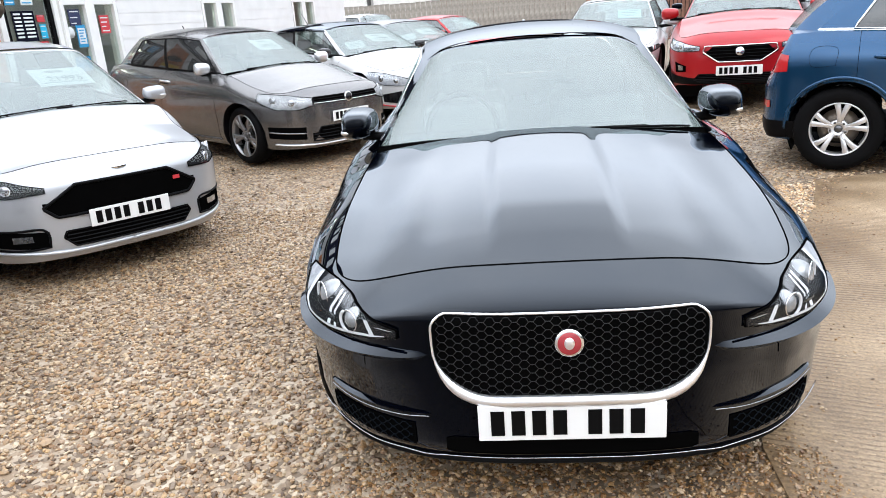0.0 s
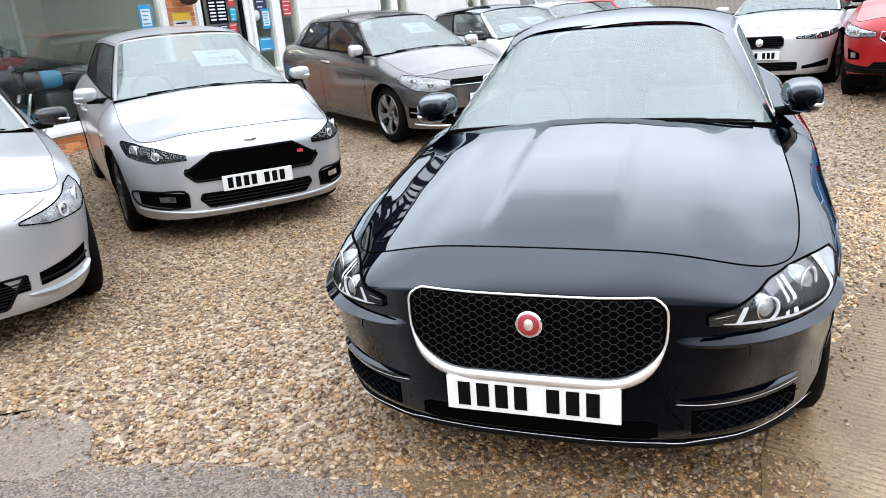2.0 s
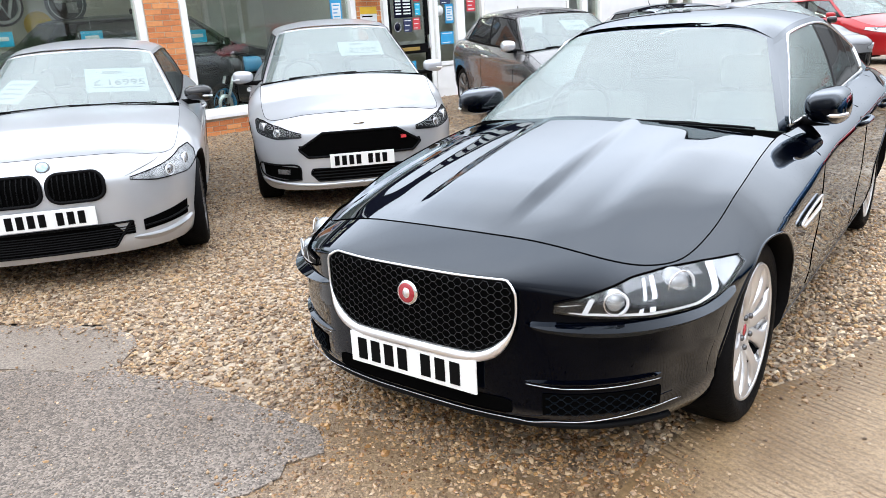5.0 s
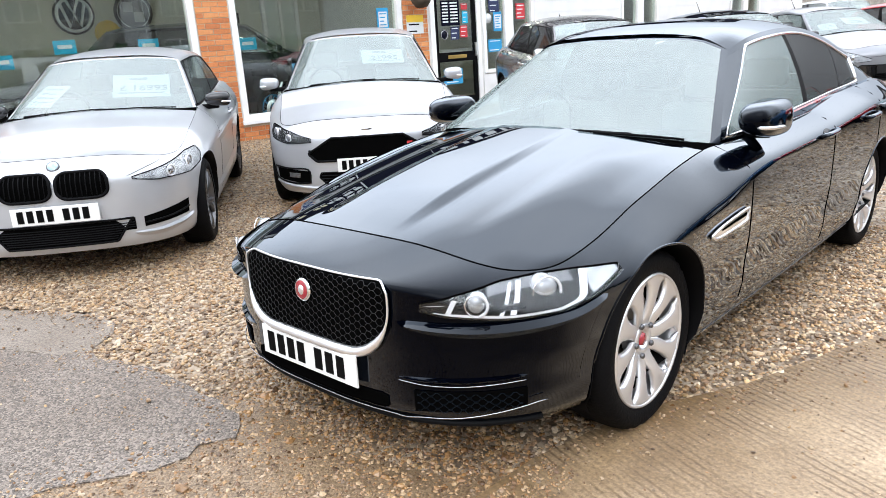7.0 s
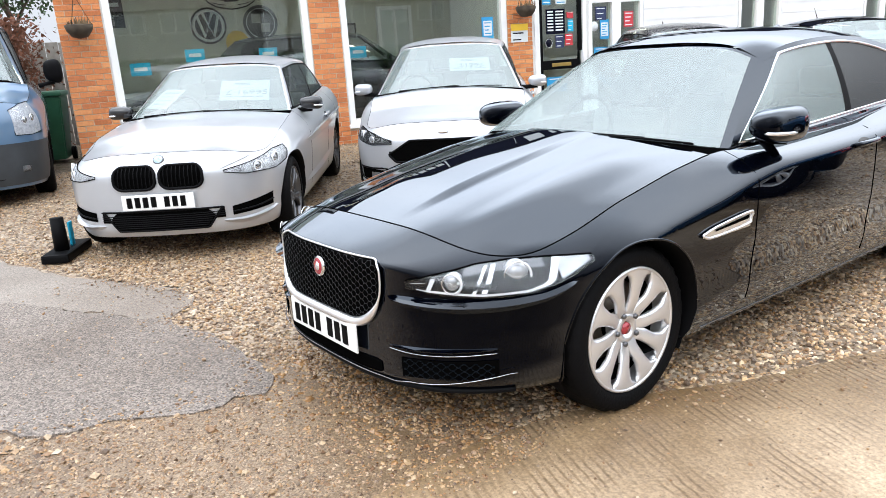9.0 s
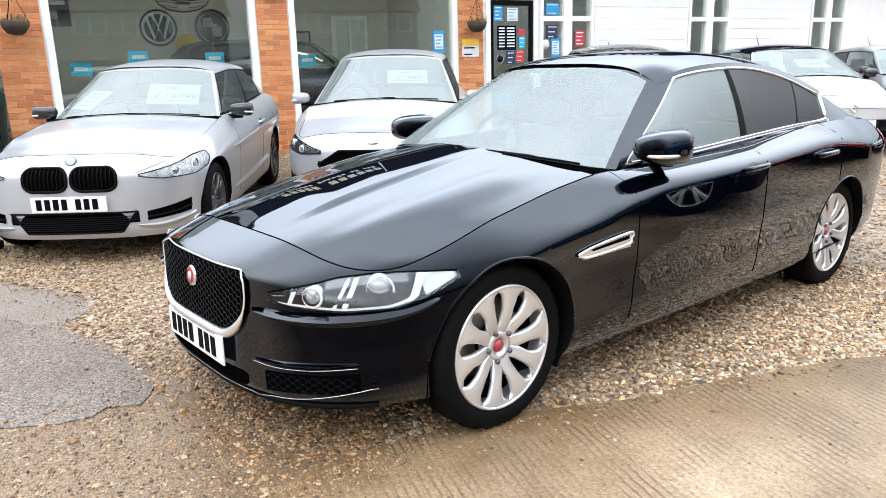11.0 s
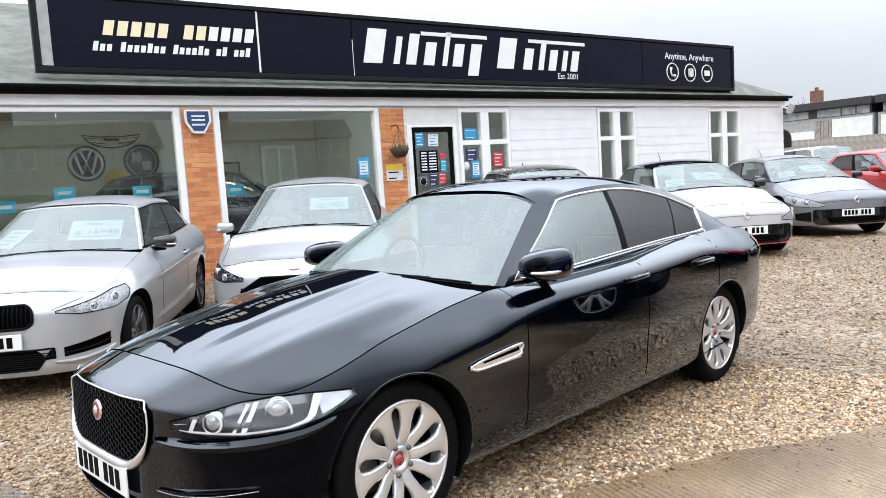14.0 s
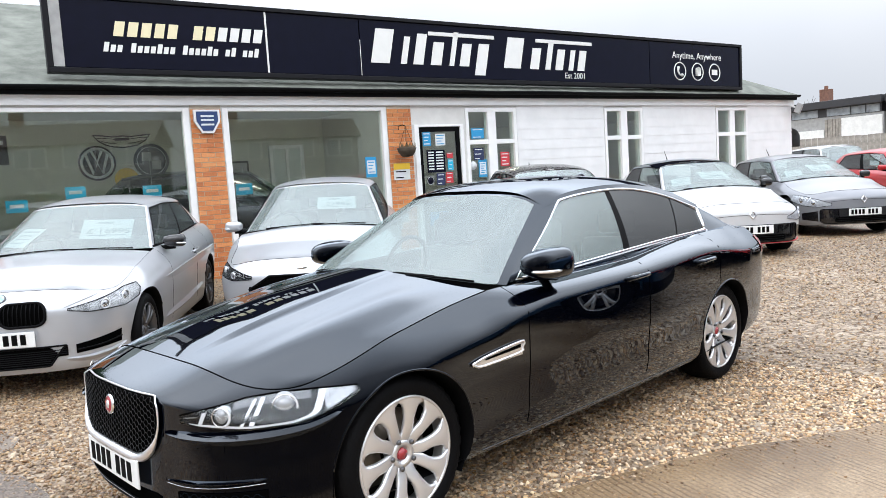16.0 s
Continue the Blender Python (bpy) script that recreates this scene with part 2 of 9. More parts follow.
STONE_COLS = [(0.5, 0.4, 0.28), (0.4, 0.29, 0.185), (0.28, 0.175, 0.095), (0.46, 0.37, 0.26), (0.19, 0.12, 0.07), (0.38, 0.25, 0.135), (0.58, 0.5, 0.4), (0.24, 0.19, 0.145), (0.45, 0.32, 0.18), (0.12, 0.08, 0.052), (0.34, 0.26, 0.185)]
M_GRIT = ramp_island("wet_brown_grit_stones", [tuple(k * m for k, m in zip(q, (0.72, 0.62, 0.52))) for q in STONE_COLS], 0.3)
# serves the wet stones and the shade painted below the black car
M_WETSHADE = ramp_island("wet_and_shaded_stones", [tuple(k * m for k, m in zip(q, (0.74, 0.61, 0.45))) for q in STONE_COLS], 0.16)
M_STONES = ramp_island("wet_gravel_stones", [tuple(k * m for k, m in zip(q, (0.84, 0.77, 0.67))) for q in STONE_COLS], 0.38)


def ground_mat(name, base, dark, light, vscale, rough, stretch=None, bump=0.6, dist=0.012):
    m = bpy.data.materials.new(name)
    n, l, b = nodes_of(m)
    tc, mp = n.new("ShaderNodeTexCoord"), n.new("ShaderNodeMapping")
    if stretch:
        mp.inputs["Scale"].default_value = stretch
    l.new(tc.outputs["Object"], mp.inputs["Vector"])
    vo, big = n.new("ShaderNodeTexVoronoi"), n.new("ShaderNodeTexNoise")
    vo.inputs["Scale"].default_value = vscale
    big.inputs["Scale"].default_value, big.inputs["Detail"].default_value = 0.8, 5
    l.new(mp.outputs[0], vo.inputs["Vector"])
    l.new(tc.outputs["Object"], big.inputs["Vector"])
    sep, r = n.new("ShaderNodeSeparateColor"), n.new("ShaderNodeValToRGB")
    l.new(vo.outputs["Color"], sep.inputs[0])
    l.new(sep.outputs[0], r.inputs[0])
    e = r.color_ramp.elements
    e[0].color, e[1].color = (*dark, 1), (*light, 1)
    k = e.new(0.5)
    k.color = (*base, 1)
    mx, r2 = n.new("ShaderNodeMixRGB"), n.new("ShaderNodeValToRGB")
    r2.color_ramp.elements[0].position, r2.color_ramp.elements[1].position = 0.35, 0.68
    r2.color_ramp.elements[0].color, r2.color_ramp.elements[1].color = (0.62, 0.58, 0.54, 1), (1, 1, 1, 1)
    l.new(big.outputs["Fac"], r2.inputs[0])
    mx.blend_type, mx.inputs[0].default_value = "MULTIPLY", 1.0
    l.new(r.outputs[0], mx.inputs[1])
    l.new(r2.outputs[0], mx.inputs[2])
    l.new(mx.outputs[0], b.inputs["Base Color"])
    bp = n.new("ShaderNodeBump")
    bp.inputs["Strength"].default_value, bp.inputs["Distance"].default_value = bump, dist
    inv = n.new("ShaderNodeMath")
    inv.operation = "SUBTRACT"
    inv.inputs[0].default_value = 1.0
    l.new(vo.outputs["Distance"], inv.inputs[1])
    l.new(inv.outputs[0], bp.inputs["Height"])
    l.new(bp.outputs[0], b.inputs["Normal"])
    b.inputs["Roughness"].default_value = rough
    return m


M_DRYSTONES = ramp_island("dry_gravel_stones", [tuple(k * m for k, m in zip(q, (1.30, 1.22, 1.10))) for q in STONE_COLS], 0.5)
M_GRAVEL = ground_mat("gravel_bed", (0.31, 0.225, 0.145), (0.12, 0.085, 0.055), (0.50, 0.42, 0.32), 36.0, 0.6)
M_TARMAC = ground_mat("damp_tarmac", (0.200, 0.166, 0.138), (0.080, 0.066, 0.054), (0.36, 0.306, 0.258), 125.0, 0.6, bump=0.8, dist=0.004)
M_TARMAC2 = ground_mat("smooth_tarmac_repair", (0.262, 0.222, 0.184), (0.165, 0.140, 0.115), (0.37, 0.32, 0.268), 130.0, 0.5, bump=0.35, dist=0.003)
M_DIRT = ground_mat("wet_brown_grit", (0.215, 0.145, 0.082), (0.11, 0.07, 0.037), (0.33, 0.24, 0.15), 150.0, 0.34, bump=0.3, dist=0.004)


def concrete_mat():
    """Tamped concrete: shallow parallel grooves, damp patches and fine speckle."""
    m = bpy.data.materials.new("tamped_wet_concrete")
    n, l, b = nodes_of(m)
    tc, mp, wv, big, fine = n.new("ShaderNodeTexCoord"), n.new("ShaderNodeMapping"), n.new("ShaderNodeTexWave"), n.new("ShaderNodeTexNoise"), n.new("ShaderNodeTexNoise")
    mp.inputs["Rotation"].default_value = (0, 0, radians(21))
    l.new(tc.outputs["Object"], mp.inputs["Vector"])
    wv.bands_direction = "Y"
    wv.inputs["Scale"].default_value, wv.inputs["Distortion"].default_value, wv.inputs["Detail"].default_value, wv.inputs["Detail Scale"].default_value = 9.5, 1.6, 3, 1.5
    l.new(mp.outputs[0], wv.inputs["Vector"])
    big.inputs["Scale"].default_value, big.inputs["Detail"].default_value = 1.4, 9
    big.inputs["Roughness"].default_value = 0.62
    fine.inputs["Scale"].default_value, fine.inputs["Detail"].default_value = 70, 8
    fine.inputs["Roughness"].default_value = 0.75
    l.new(tc.outputs["Object"], big.inputs["Vector"])
    l.new(tc.outputs["Object"], fine.inputs["Vector"])
    r, r2, r3, m1, m2 = n.new("ShaderNodeValToRGB"), n.new("ShaderNodeValToRGB"), n.new("ShaderNodeValToRGB"), n.new("ShaderNodeMixRGB"), n.new("ShaderNodeMixRGB")
    r.color_ramp.elements[0].position, r.color_ramp.elements[1].position = 0.32, 0.70
    r.color_ramp.elements[0].color, r.color_ramp.elements[1].color = (0.19, 0.125, 0.065, 1), (0.45, 0.35, 0.24, 1)
    l.new(big.outputs["Fac"], r.inputs[0])
    r2.color_ramp.elements[0].position, r2.color_ramp.elements[1].position = 0.04, 0.36
    r2.color_ramp.elements[0].color, r2.color_ramp.elements[1].color = (0.54, 0.48, 0.41, 1), (1, 1, 1, 1)
    l.new(wv.outputs["Fac"], r2.inputs[0])
    worn, r4, m3 = n.new("ShaderNodeTexNoise"), n.new("ShaderNodeValToRGB"), n.new("ShaderNodeMixRGB")
    worn.inputs["Scale"].default_value, worn.inputs["Detail"].default_value = 3.2, 8
    r4.color_ramp.elements[0].position, r4.color_ramp.elements[1].position = 0.42, 0.60
    m3.inputs[1].default_value = (1, 1, 1, 1)
    l.new(tc.outputs["Object"], worn.inputs["Vector"])
    l.new(worn.outputs["Fac"], r4.inputs[0])
    l.new(r4.outputs[0], m3.inputs[0])
    l.new(r2.outputs[0], m3.inputs[2])
    r3.color_ramp.elements[0].position, r3.color_ramp.elements[1].position = 0.30, 0.72
    r3.color_ramp.elements[0].color, r3.color_ramp.elements[1].color = (0.40, 0.37, 0.33, 1), (1.52, 1.48, 1.42, 1)
    l.new(fine.outputs["Fac"], r3.inputs[0])
    for mm in (m1, m2):
        mm.blend_type, mm.inputs[0].default_value = "MULTIPLY", 1.0
    l.new(r.outputs[0], m1.inputs[1])
    l.new(m3.outputs[0], m1.inputs[2])
    l.new(m1.outputs[0], m2.inputs[1])
    l.new(r3.outputs[0], m2.inputs[2])
    # brown moss and silt gathered along the broken edge
    xyz, shift, slope, off, wob, m4, r5 = n.new("ShaderNodeSeparateXYZ"), n.new("ShaderNodeMath"), n.new("ShaderNodeMath"), n.new("ShaderNodeMath"), n.new("ShaderNodeMath"), n.new("ShaderNodeMixRGB"), n.new("ShaderNodeMapRange")
    shift.operation, slope.operation, off.operation, wob.operation = "MAXIMUM", "MULTIPLY_ADD", "SUBTRACT", "MULTIPLY_ADD"
    shift.inputs[1].default_value = 0.35
    slope.inputs[1].default_value, slope.inputs[2].default_value = 0.44, 0.50
    wob.inputs[1].default_value = 1.1
    l.new(tc.outputs["Object"], xyz.inputs[0])
    l.new(xyz.outputs["Y"], shift.inputs[0])
    l.new(shift.outputs[0], slope.inputs[0])
    l.new(xyz.outputs["X"], off.inputs[0])
    l.new(slope.outputs[0], off.inputs[1])
    l.new(worn.outputs["Fac"], wob.inputs[0])
    l.new(off.outputs[0], wob.inputs[2])
    r5.inputs["From Min"].default_value, r5.inputs["From Max"].default_value = 0.50, 1.05
    r5.inputs["To Min"].default_value, r5.inputs["To Max"].default_value = 0.62, 0.0
    l.new(wob.outputs[0], r5.inputs["Value"])
    l.new(r5.outputs[0], m4.inputs[0])
    m4.blend_type, m4.inputs[2].default_value = "MULTIPLY", (0.52, 0.42, 0.24, 1)
    l.new(m2.outputs[0], m4.inputs[1])
    l.new(m4.outputs[0], b.inputs["Base Color"])
    bp, add = n.new("ShaderNodeBump"), n.new("ShaderNodeMath")
    add.operation = "MULTIPLY_ADD"
    add.inputs[1].default_value = 0.6
    l.new(fine.outputs["Fac"], add.inputs[0])
    l.new(wv.outputs["Fac"], add.inputs[2])
    bp.inputs["Strength"].default_value, bp.inputs["Distance"].default_value = 0.35, 0.004
    l.new(add.outputs[0], bp.inputs["Height"])
    l.new(bp.outputs[0], b.inputs["Normal"])
    rr = n.new("ShaderNodeMapRange")
    rr.inputs["To Min"].default_value, rr.inputs["To Max"].default_value = 0.25, 0.7
    l.new(big.outputs["Fac"], rr.inputs["Value"])
    l.new(rr.outputs[0], b.inputs["Roughness"])
    return m


M_CONCRETE = concrete_mat()


# ---------------------------------------------------------------- mesh helpers
def link_mesh(name, verts, faces, mat, parent=None, smooth=True, label="", normals=None):
    me = bpy.data.meshes.new(name)
    me.from_pydata([tuple(map(float, v)) for v in verts], [], [tuple(map(int, f)) for f in faces])
    me.materials.append(mat)
    if smooth:
        me.polygons.foreach_set("use_smooth", [True] * len(me.polygons))
    if normals is not None:
        me.normals_split_custom_set_from_vertices([tuple(map(float, v)) for v in normals])
    me.update()
    ob = new(name, me)
    if parent is not None:
        ob.parent = parent
    if label:
        ob["label"] = label
    return ob


def part(name, bm, mat, parent=None, label="", smooth=False):
    me = bpy.data.meshes.new(name)
    bm.normal_update()
    bm.to_mesh(me)
    bm.free()
    me.materials.append(mat)
    if smooth:
        me.polygons.foreach_set("use_smooth", [True] * len(me.polygons))
    ob = new(name, me)
    if parent is not None:
        ob.parent = parent
    if label:
        ob["label"] = label
    return ob


def thing(name, label, category, m=None, group=""):
    ob = new(name)
    ob.empty_display_size = 0.2
    if m is not None:
        ob.matrix_basis = m
    return tagged(ob, label, category, group)


def add_box(bm, lo, hi, bevel=0.0, turn=None):
    r = bmesh.ops.create_cube(bm, size=1.0)
    c, d = (Vector(lo) + Vector(hi)) / 2, Vector(hi) - Vector(lo)
    for v in r["verts"]:
        v.co = Vector((v.co.x * d.x, v.co.y * d.y, v.co.z * d.z)) + c
    if bevel:
        es = list({e for v in r["verts"] for e in v.link_edges})
        bmesh.ops.bevel(bm, geom=es, offset=bevel, segments=2, affect="EDGES", profile=0.6)
    if turn is not None:
        bmesh.ops.transform(bm, matrix=turn, verts=bm.verts)


def box(name, lo, hi, mat, parent=None, bevel=0.0, label="", turn=None):
    bm = bmesh.new()
    add_box(bm, lo, hi, bevel, turn)
    return part(name, bm, mat, parent, label)


def grid_faces(nu, nv, closed=False):
    f = []
    for i in range(nu if closed else nu - 1):
        for j in range(nv - 1):
            a, b = i * nv + j, ((i + 1) % nu) * nv + j
            f.append((a, b, b + 1, a + 1))
    return f


def tube_arrays(path, radius, sides=6, closed=False):
    """A tube along a path; radius is a number or one per point."""
    p = np.asarray(path, float)
    n = len(p)
    rad = np.broadcast_to(np.asarray(radius, float), (n,))
    t = np.roll(p, -1, 0) - np.roll(p, 1, 0) if closed else np.gradient(p, axis=0)
    t /= np.linalg.norm(t, axis=1, keepdims=True) + 1e-9
    steep = np.abs(t).max(0)
    best = int(np.argmin(steep))
    up = np.eye(3)[2 if steep[2] < 0.9 else best]
    other = np.eye(3)[(best + 1) % 3]
    verts = []
    for i in range(n):
        ref = up if abs(t[i] @ up) < 0.97 else other
        a = np.cross(t[i], ref)
        a /= np.linalg.norm(a) + 1e-9
        b = np.cross(a, t[i])
        for k in range(sides):
            w = 2 * math.pi * k / sides
            verts.append(p[i] + rad[i] * (math.cos(w) * a + math.sin(w) * b))
    faces = []
    for i in range(n if closed else n - 1):
        for k in range(sides):
            i2, k2 = (i + 1) % n, (k + 1) % sides
            faces.append((i * sides + k, i2 * sides + k, i2 * sides + k2, i * sides + k2))
    if not closed:
        faces += [tuple(range(sides)), tuple((n - 1) * sides + k for k in range(sides))[::-1]]
    return verts, faces


def tube(name, path, radius, mat, parent=None, sides=6, closed=False, label=""):
    v, f = tube_arrays(path, radius, sides, closed)
    return link_mesh(name, v, f, mat, parent, True, label)


def joined(name, pieces, mat, parent=None, smooth=True, label=""):
    v, f = [], []
    for pv, pf in pieces:
        o = len(v)
        v += list(pv)
        f += [tuple(i + o for i in q) for q in pf]
    return link_mesh(name, v, f, mat, parent, smooth, label)


def revolve(name, profile, mat, parent=None, seg=40, axis="x", smooth=True, label=""):
    """A turned shape round the x axis from (x, radius) pairs."""
    v, f = [], []
    n = len(profile)
    for i in range(seg):
        a = 2 * math.pi * i / seg
        for x, r in profile:
            v.append((x, r * math.cos(a), r * math.sin(a)))
    for i in range(seg):
        for j in range(n - 1):
            a, b = i * n + j, ((i + 1) % seg) * n + j
            f.append((a, a + 1, b + 1, b))
    return link_mesh(name, v, f, mat, parent, smooth, label)


def text_mesh(name, body, size, mat, m, parent=None, align="CENTER"):
    cu = bpy.data.curves.new(name, "FONT")
    cu.body, cu.size, cu.extrude, cu.align_x, cu.align_y, cu.resolution_u = body, size, 0.002, align, "CENTER", 3
    tmp = bpy.data.objects.new(name + "_tmp", cu)
    scene.collection.objects.link(tmp)
    dg = bpy.context.evaluated_depsgraph_get()
    me = bpy.data.meshes.new_from_object(tmp.evaluated_get(dg))
    bpy.data.objects.remove(tmp)
    me.materials.clear()
    me.materials.append(mat)
    ob = new(name, me)
    ob.matrix_basis = m
    if parent is not None:
        ob.parent = parent
    return ob


def smoothstep(a, b, x):
    t = np.clip((np.asarray(x, float) - a) / (b - a), 0, 1)
    return t * t * (3 - 2 * t)


def ground_z(x, y):
    """The yard rises a little towards the back."""
    return 0.22 * smoothstep(4.8, 9.5, y) + 0.10 * smoothstep(-3.0, -8.0, x) * (1 - smoothstep(5.0, 9.0, y))


def spline(pts, n):
    """Catmull-Rom through the points, n samples at even steps of arc length."""
    p = np.asarray(pts, float)
    e = np.vstack([2 * p[0] - p[1], p, 2 * p[-1] - p[-2]])
    q = []
    for i in range(1, len(e) - 2):
        for t in np.linspace(0, 1, 24, endpoint=False):
            a, b, c, d = e[i - 1], e[i], e[i + 1], e[i + 2]
            q.append(0.5 * (2 * b + (c - a) * t + (2 * a - 5 * b + 4 * c - d) * t * t + (3 * b - a - 3 * c + d) * t ** 3))
    q.append(p[-1])
    q = np.array(q)
    s = np.r_[0, np.cumsum(np.linalg.norm(np.diff(q, axis=0), axis=1))]
    w = np.linspace(0, s[-1], n)
    return np.stack([np.interp(w, s, q[:, k]) for k in range(q.shape[1])], 1)
# ---------------------------------------------------------------- cars
class Shell:
    """The lower skin of a car in its own frame (nose at y = 0, tail at y = L, x to its left): a plan outline carried up to a shoulder line."""

    def __init__(self, p):
        o = spline(p["outline"], 420)
        o[0, 0] = o[-1, 0] = 0
        d = np.gradient(o, axis=0)
        d /= np.linalg.norm(d, axis=1, keepdims=True)
        d[0], d[-1] = (1, 0), (-1, 0)
        self.o, self.n = o, np.stack([d[:, 1], -d[:, 0]], 1)
        self.s = np.r_[0, np.cumsum(np.linalg.norm(np.diff(o, axis=0), axis=1))]
        soft = np.hanning(19)
        soft /= soft.sum()

        def table(rows):
            k = np.interp(o[:, 1], [r[0] for r in rows], [r[1] for r in rows])
            return np.convolve(np.pad(k, 9, mode="edge"), soft, "valid")

        self.ztop, self.ins, self.z0 = table(p["top"]), table(p["inset"]), table(p["bottom"])
        self.flat = p.get("flat", 0.7)
        self.bow = p.get("power", 2.2)
        self.flats, self.bows = table(p.get("flats", [(0, self.flat), (9, self.flat)])), table(p.get("powers", [(0, self.bow), (9, self.bow)]))
        self.nose_flat, self.nose_bow = p.get("nose_flat", self.flat), p.get("nose_power", self.bow)
        self.side_base = p.get("side_base", ([0, 0.06, 0.2, 0.33, 0.5, 0.7, 1], [0.07, 0.045, 0.022, 0.018, 0.004, 0, 0]))

    def at(self, s, z, off=0.0):
        """Points of the skin at arc length s from the nose (negative: the car's right) and height z."""
        s, z = np.broadcast_arrays(np.asarray(s, float), np.asarray(z, float))
        a, g = np.abs(s), np.where(s < 0, -1.0, 1.0)
        I = lambda k: np.interp(a, self.s, k)
        x, y, nx, ny, zt, ins, zb = I(self.o[:, 0]), I(self.o[:, 1]), I(self.n[:, 0]), I(self.n[:, 1]), I(self.ztop), I(self.ins), I(self.z0)
        f = np.clip((z - zb) / (zt - zb), 0, 1)
        wf = np.clip(np.abs(ny), 0, 1) ** 2
        base = (1 - wf) * np.interp(f, *self.side_base) + wf * np.interp(f, [0, 0.08, 0.2, 0.5, 0.7, 1], [0.03, 0.0, 0.0, 0.004, 0.012, 0.012])
        fl, bw = I(self.flats), I(self.bows)
        fl, bw = fl + wf * (self.nose_flat - fl), bw + wf * (self.nose_bow - bw)
        bend = np.clip((f - fl) / (1 - fl), 0, 1) ** bw
        i = base + bend * ins - off
        return np.stack([g * (x - nx * i), y - ny * i, z], -1)

    def top(self, s):
        return self.at(s, np.interp(np.abs(s), self.s, self.ztop))

    def s_x(self, x):
        k = np.argmax(self.o[:, 0])
        return float(np.interp(abs(x), self.o[:k, 0], self.s[:k])) * (1 if x >= 0 else -1)

    def s_y(self, y):
        return float(np.interp(y, self.o[:, 1], self.s))


def vert_normals(v, f):
    n = np.zeros_like(v)
    q = np.array(f)
    c = np.cross(v[q[:, 2]] - v[q[:, 0]], v[q[:, 3]] - v[q[:, 1]])
    for k in range(4):
        np.add.at(n, q[:, k], c)
    return n / (np.linalg.norm(n, axis=1, keepdims=True) + 1e-12)


def sub_mesh(name, v, f, nrm, mat, parent, label=""):
    q = np.array(f)
    used, inv = np.unique(q, return_inverse=True)
    return link_mesh(name, v[used], inv.reshape(q.shape), mat, parent, True, label, nrm[used])


def coons(front, back, left, right):
    """A patch between four edges: front and back run left to right, left and right run front to back."""
    n, m = len(left), len(front)
    q, p = np.linspace(0, 1, n)[:, None, None], np.linspace(0, 1, m)[None, :, None]
    a = (1 - q) * front[None] + q * back[None] + (1 - p) * left[:, None] + p * right[:, None]
    return a - ((1 - q) * (1 - p) * front[0] + (1 - q) * p * front[-1] + q * (1 - p) * back[0] + q * p * back[-1])


def resample(pts, n):
    return spline(pts, n)


WHEELS = {}


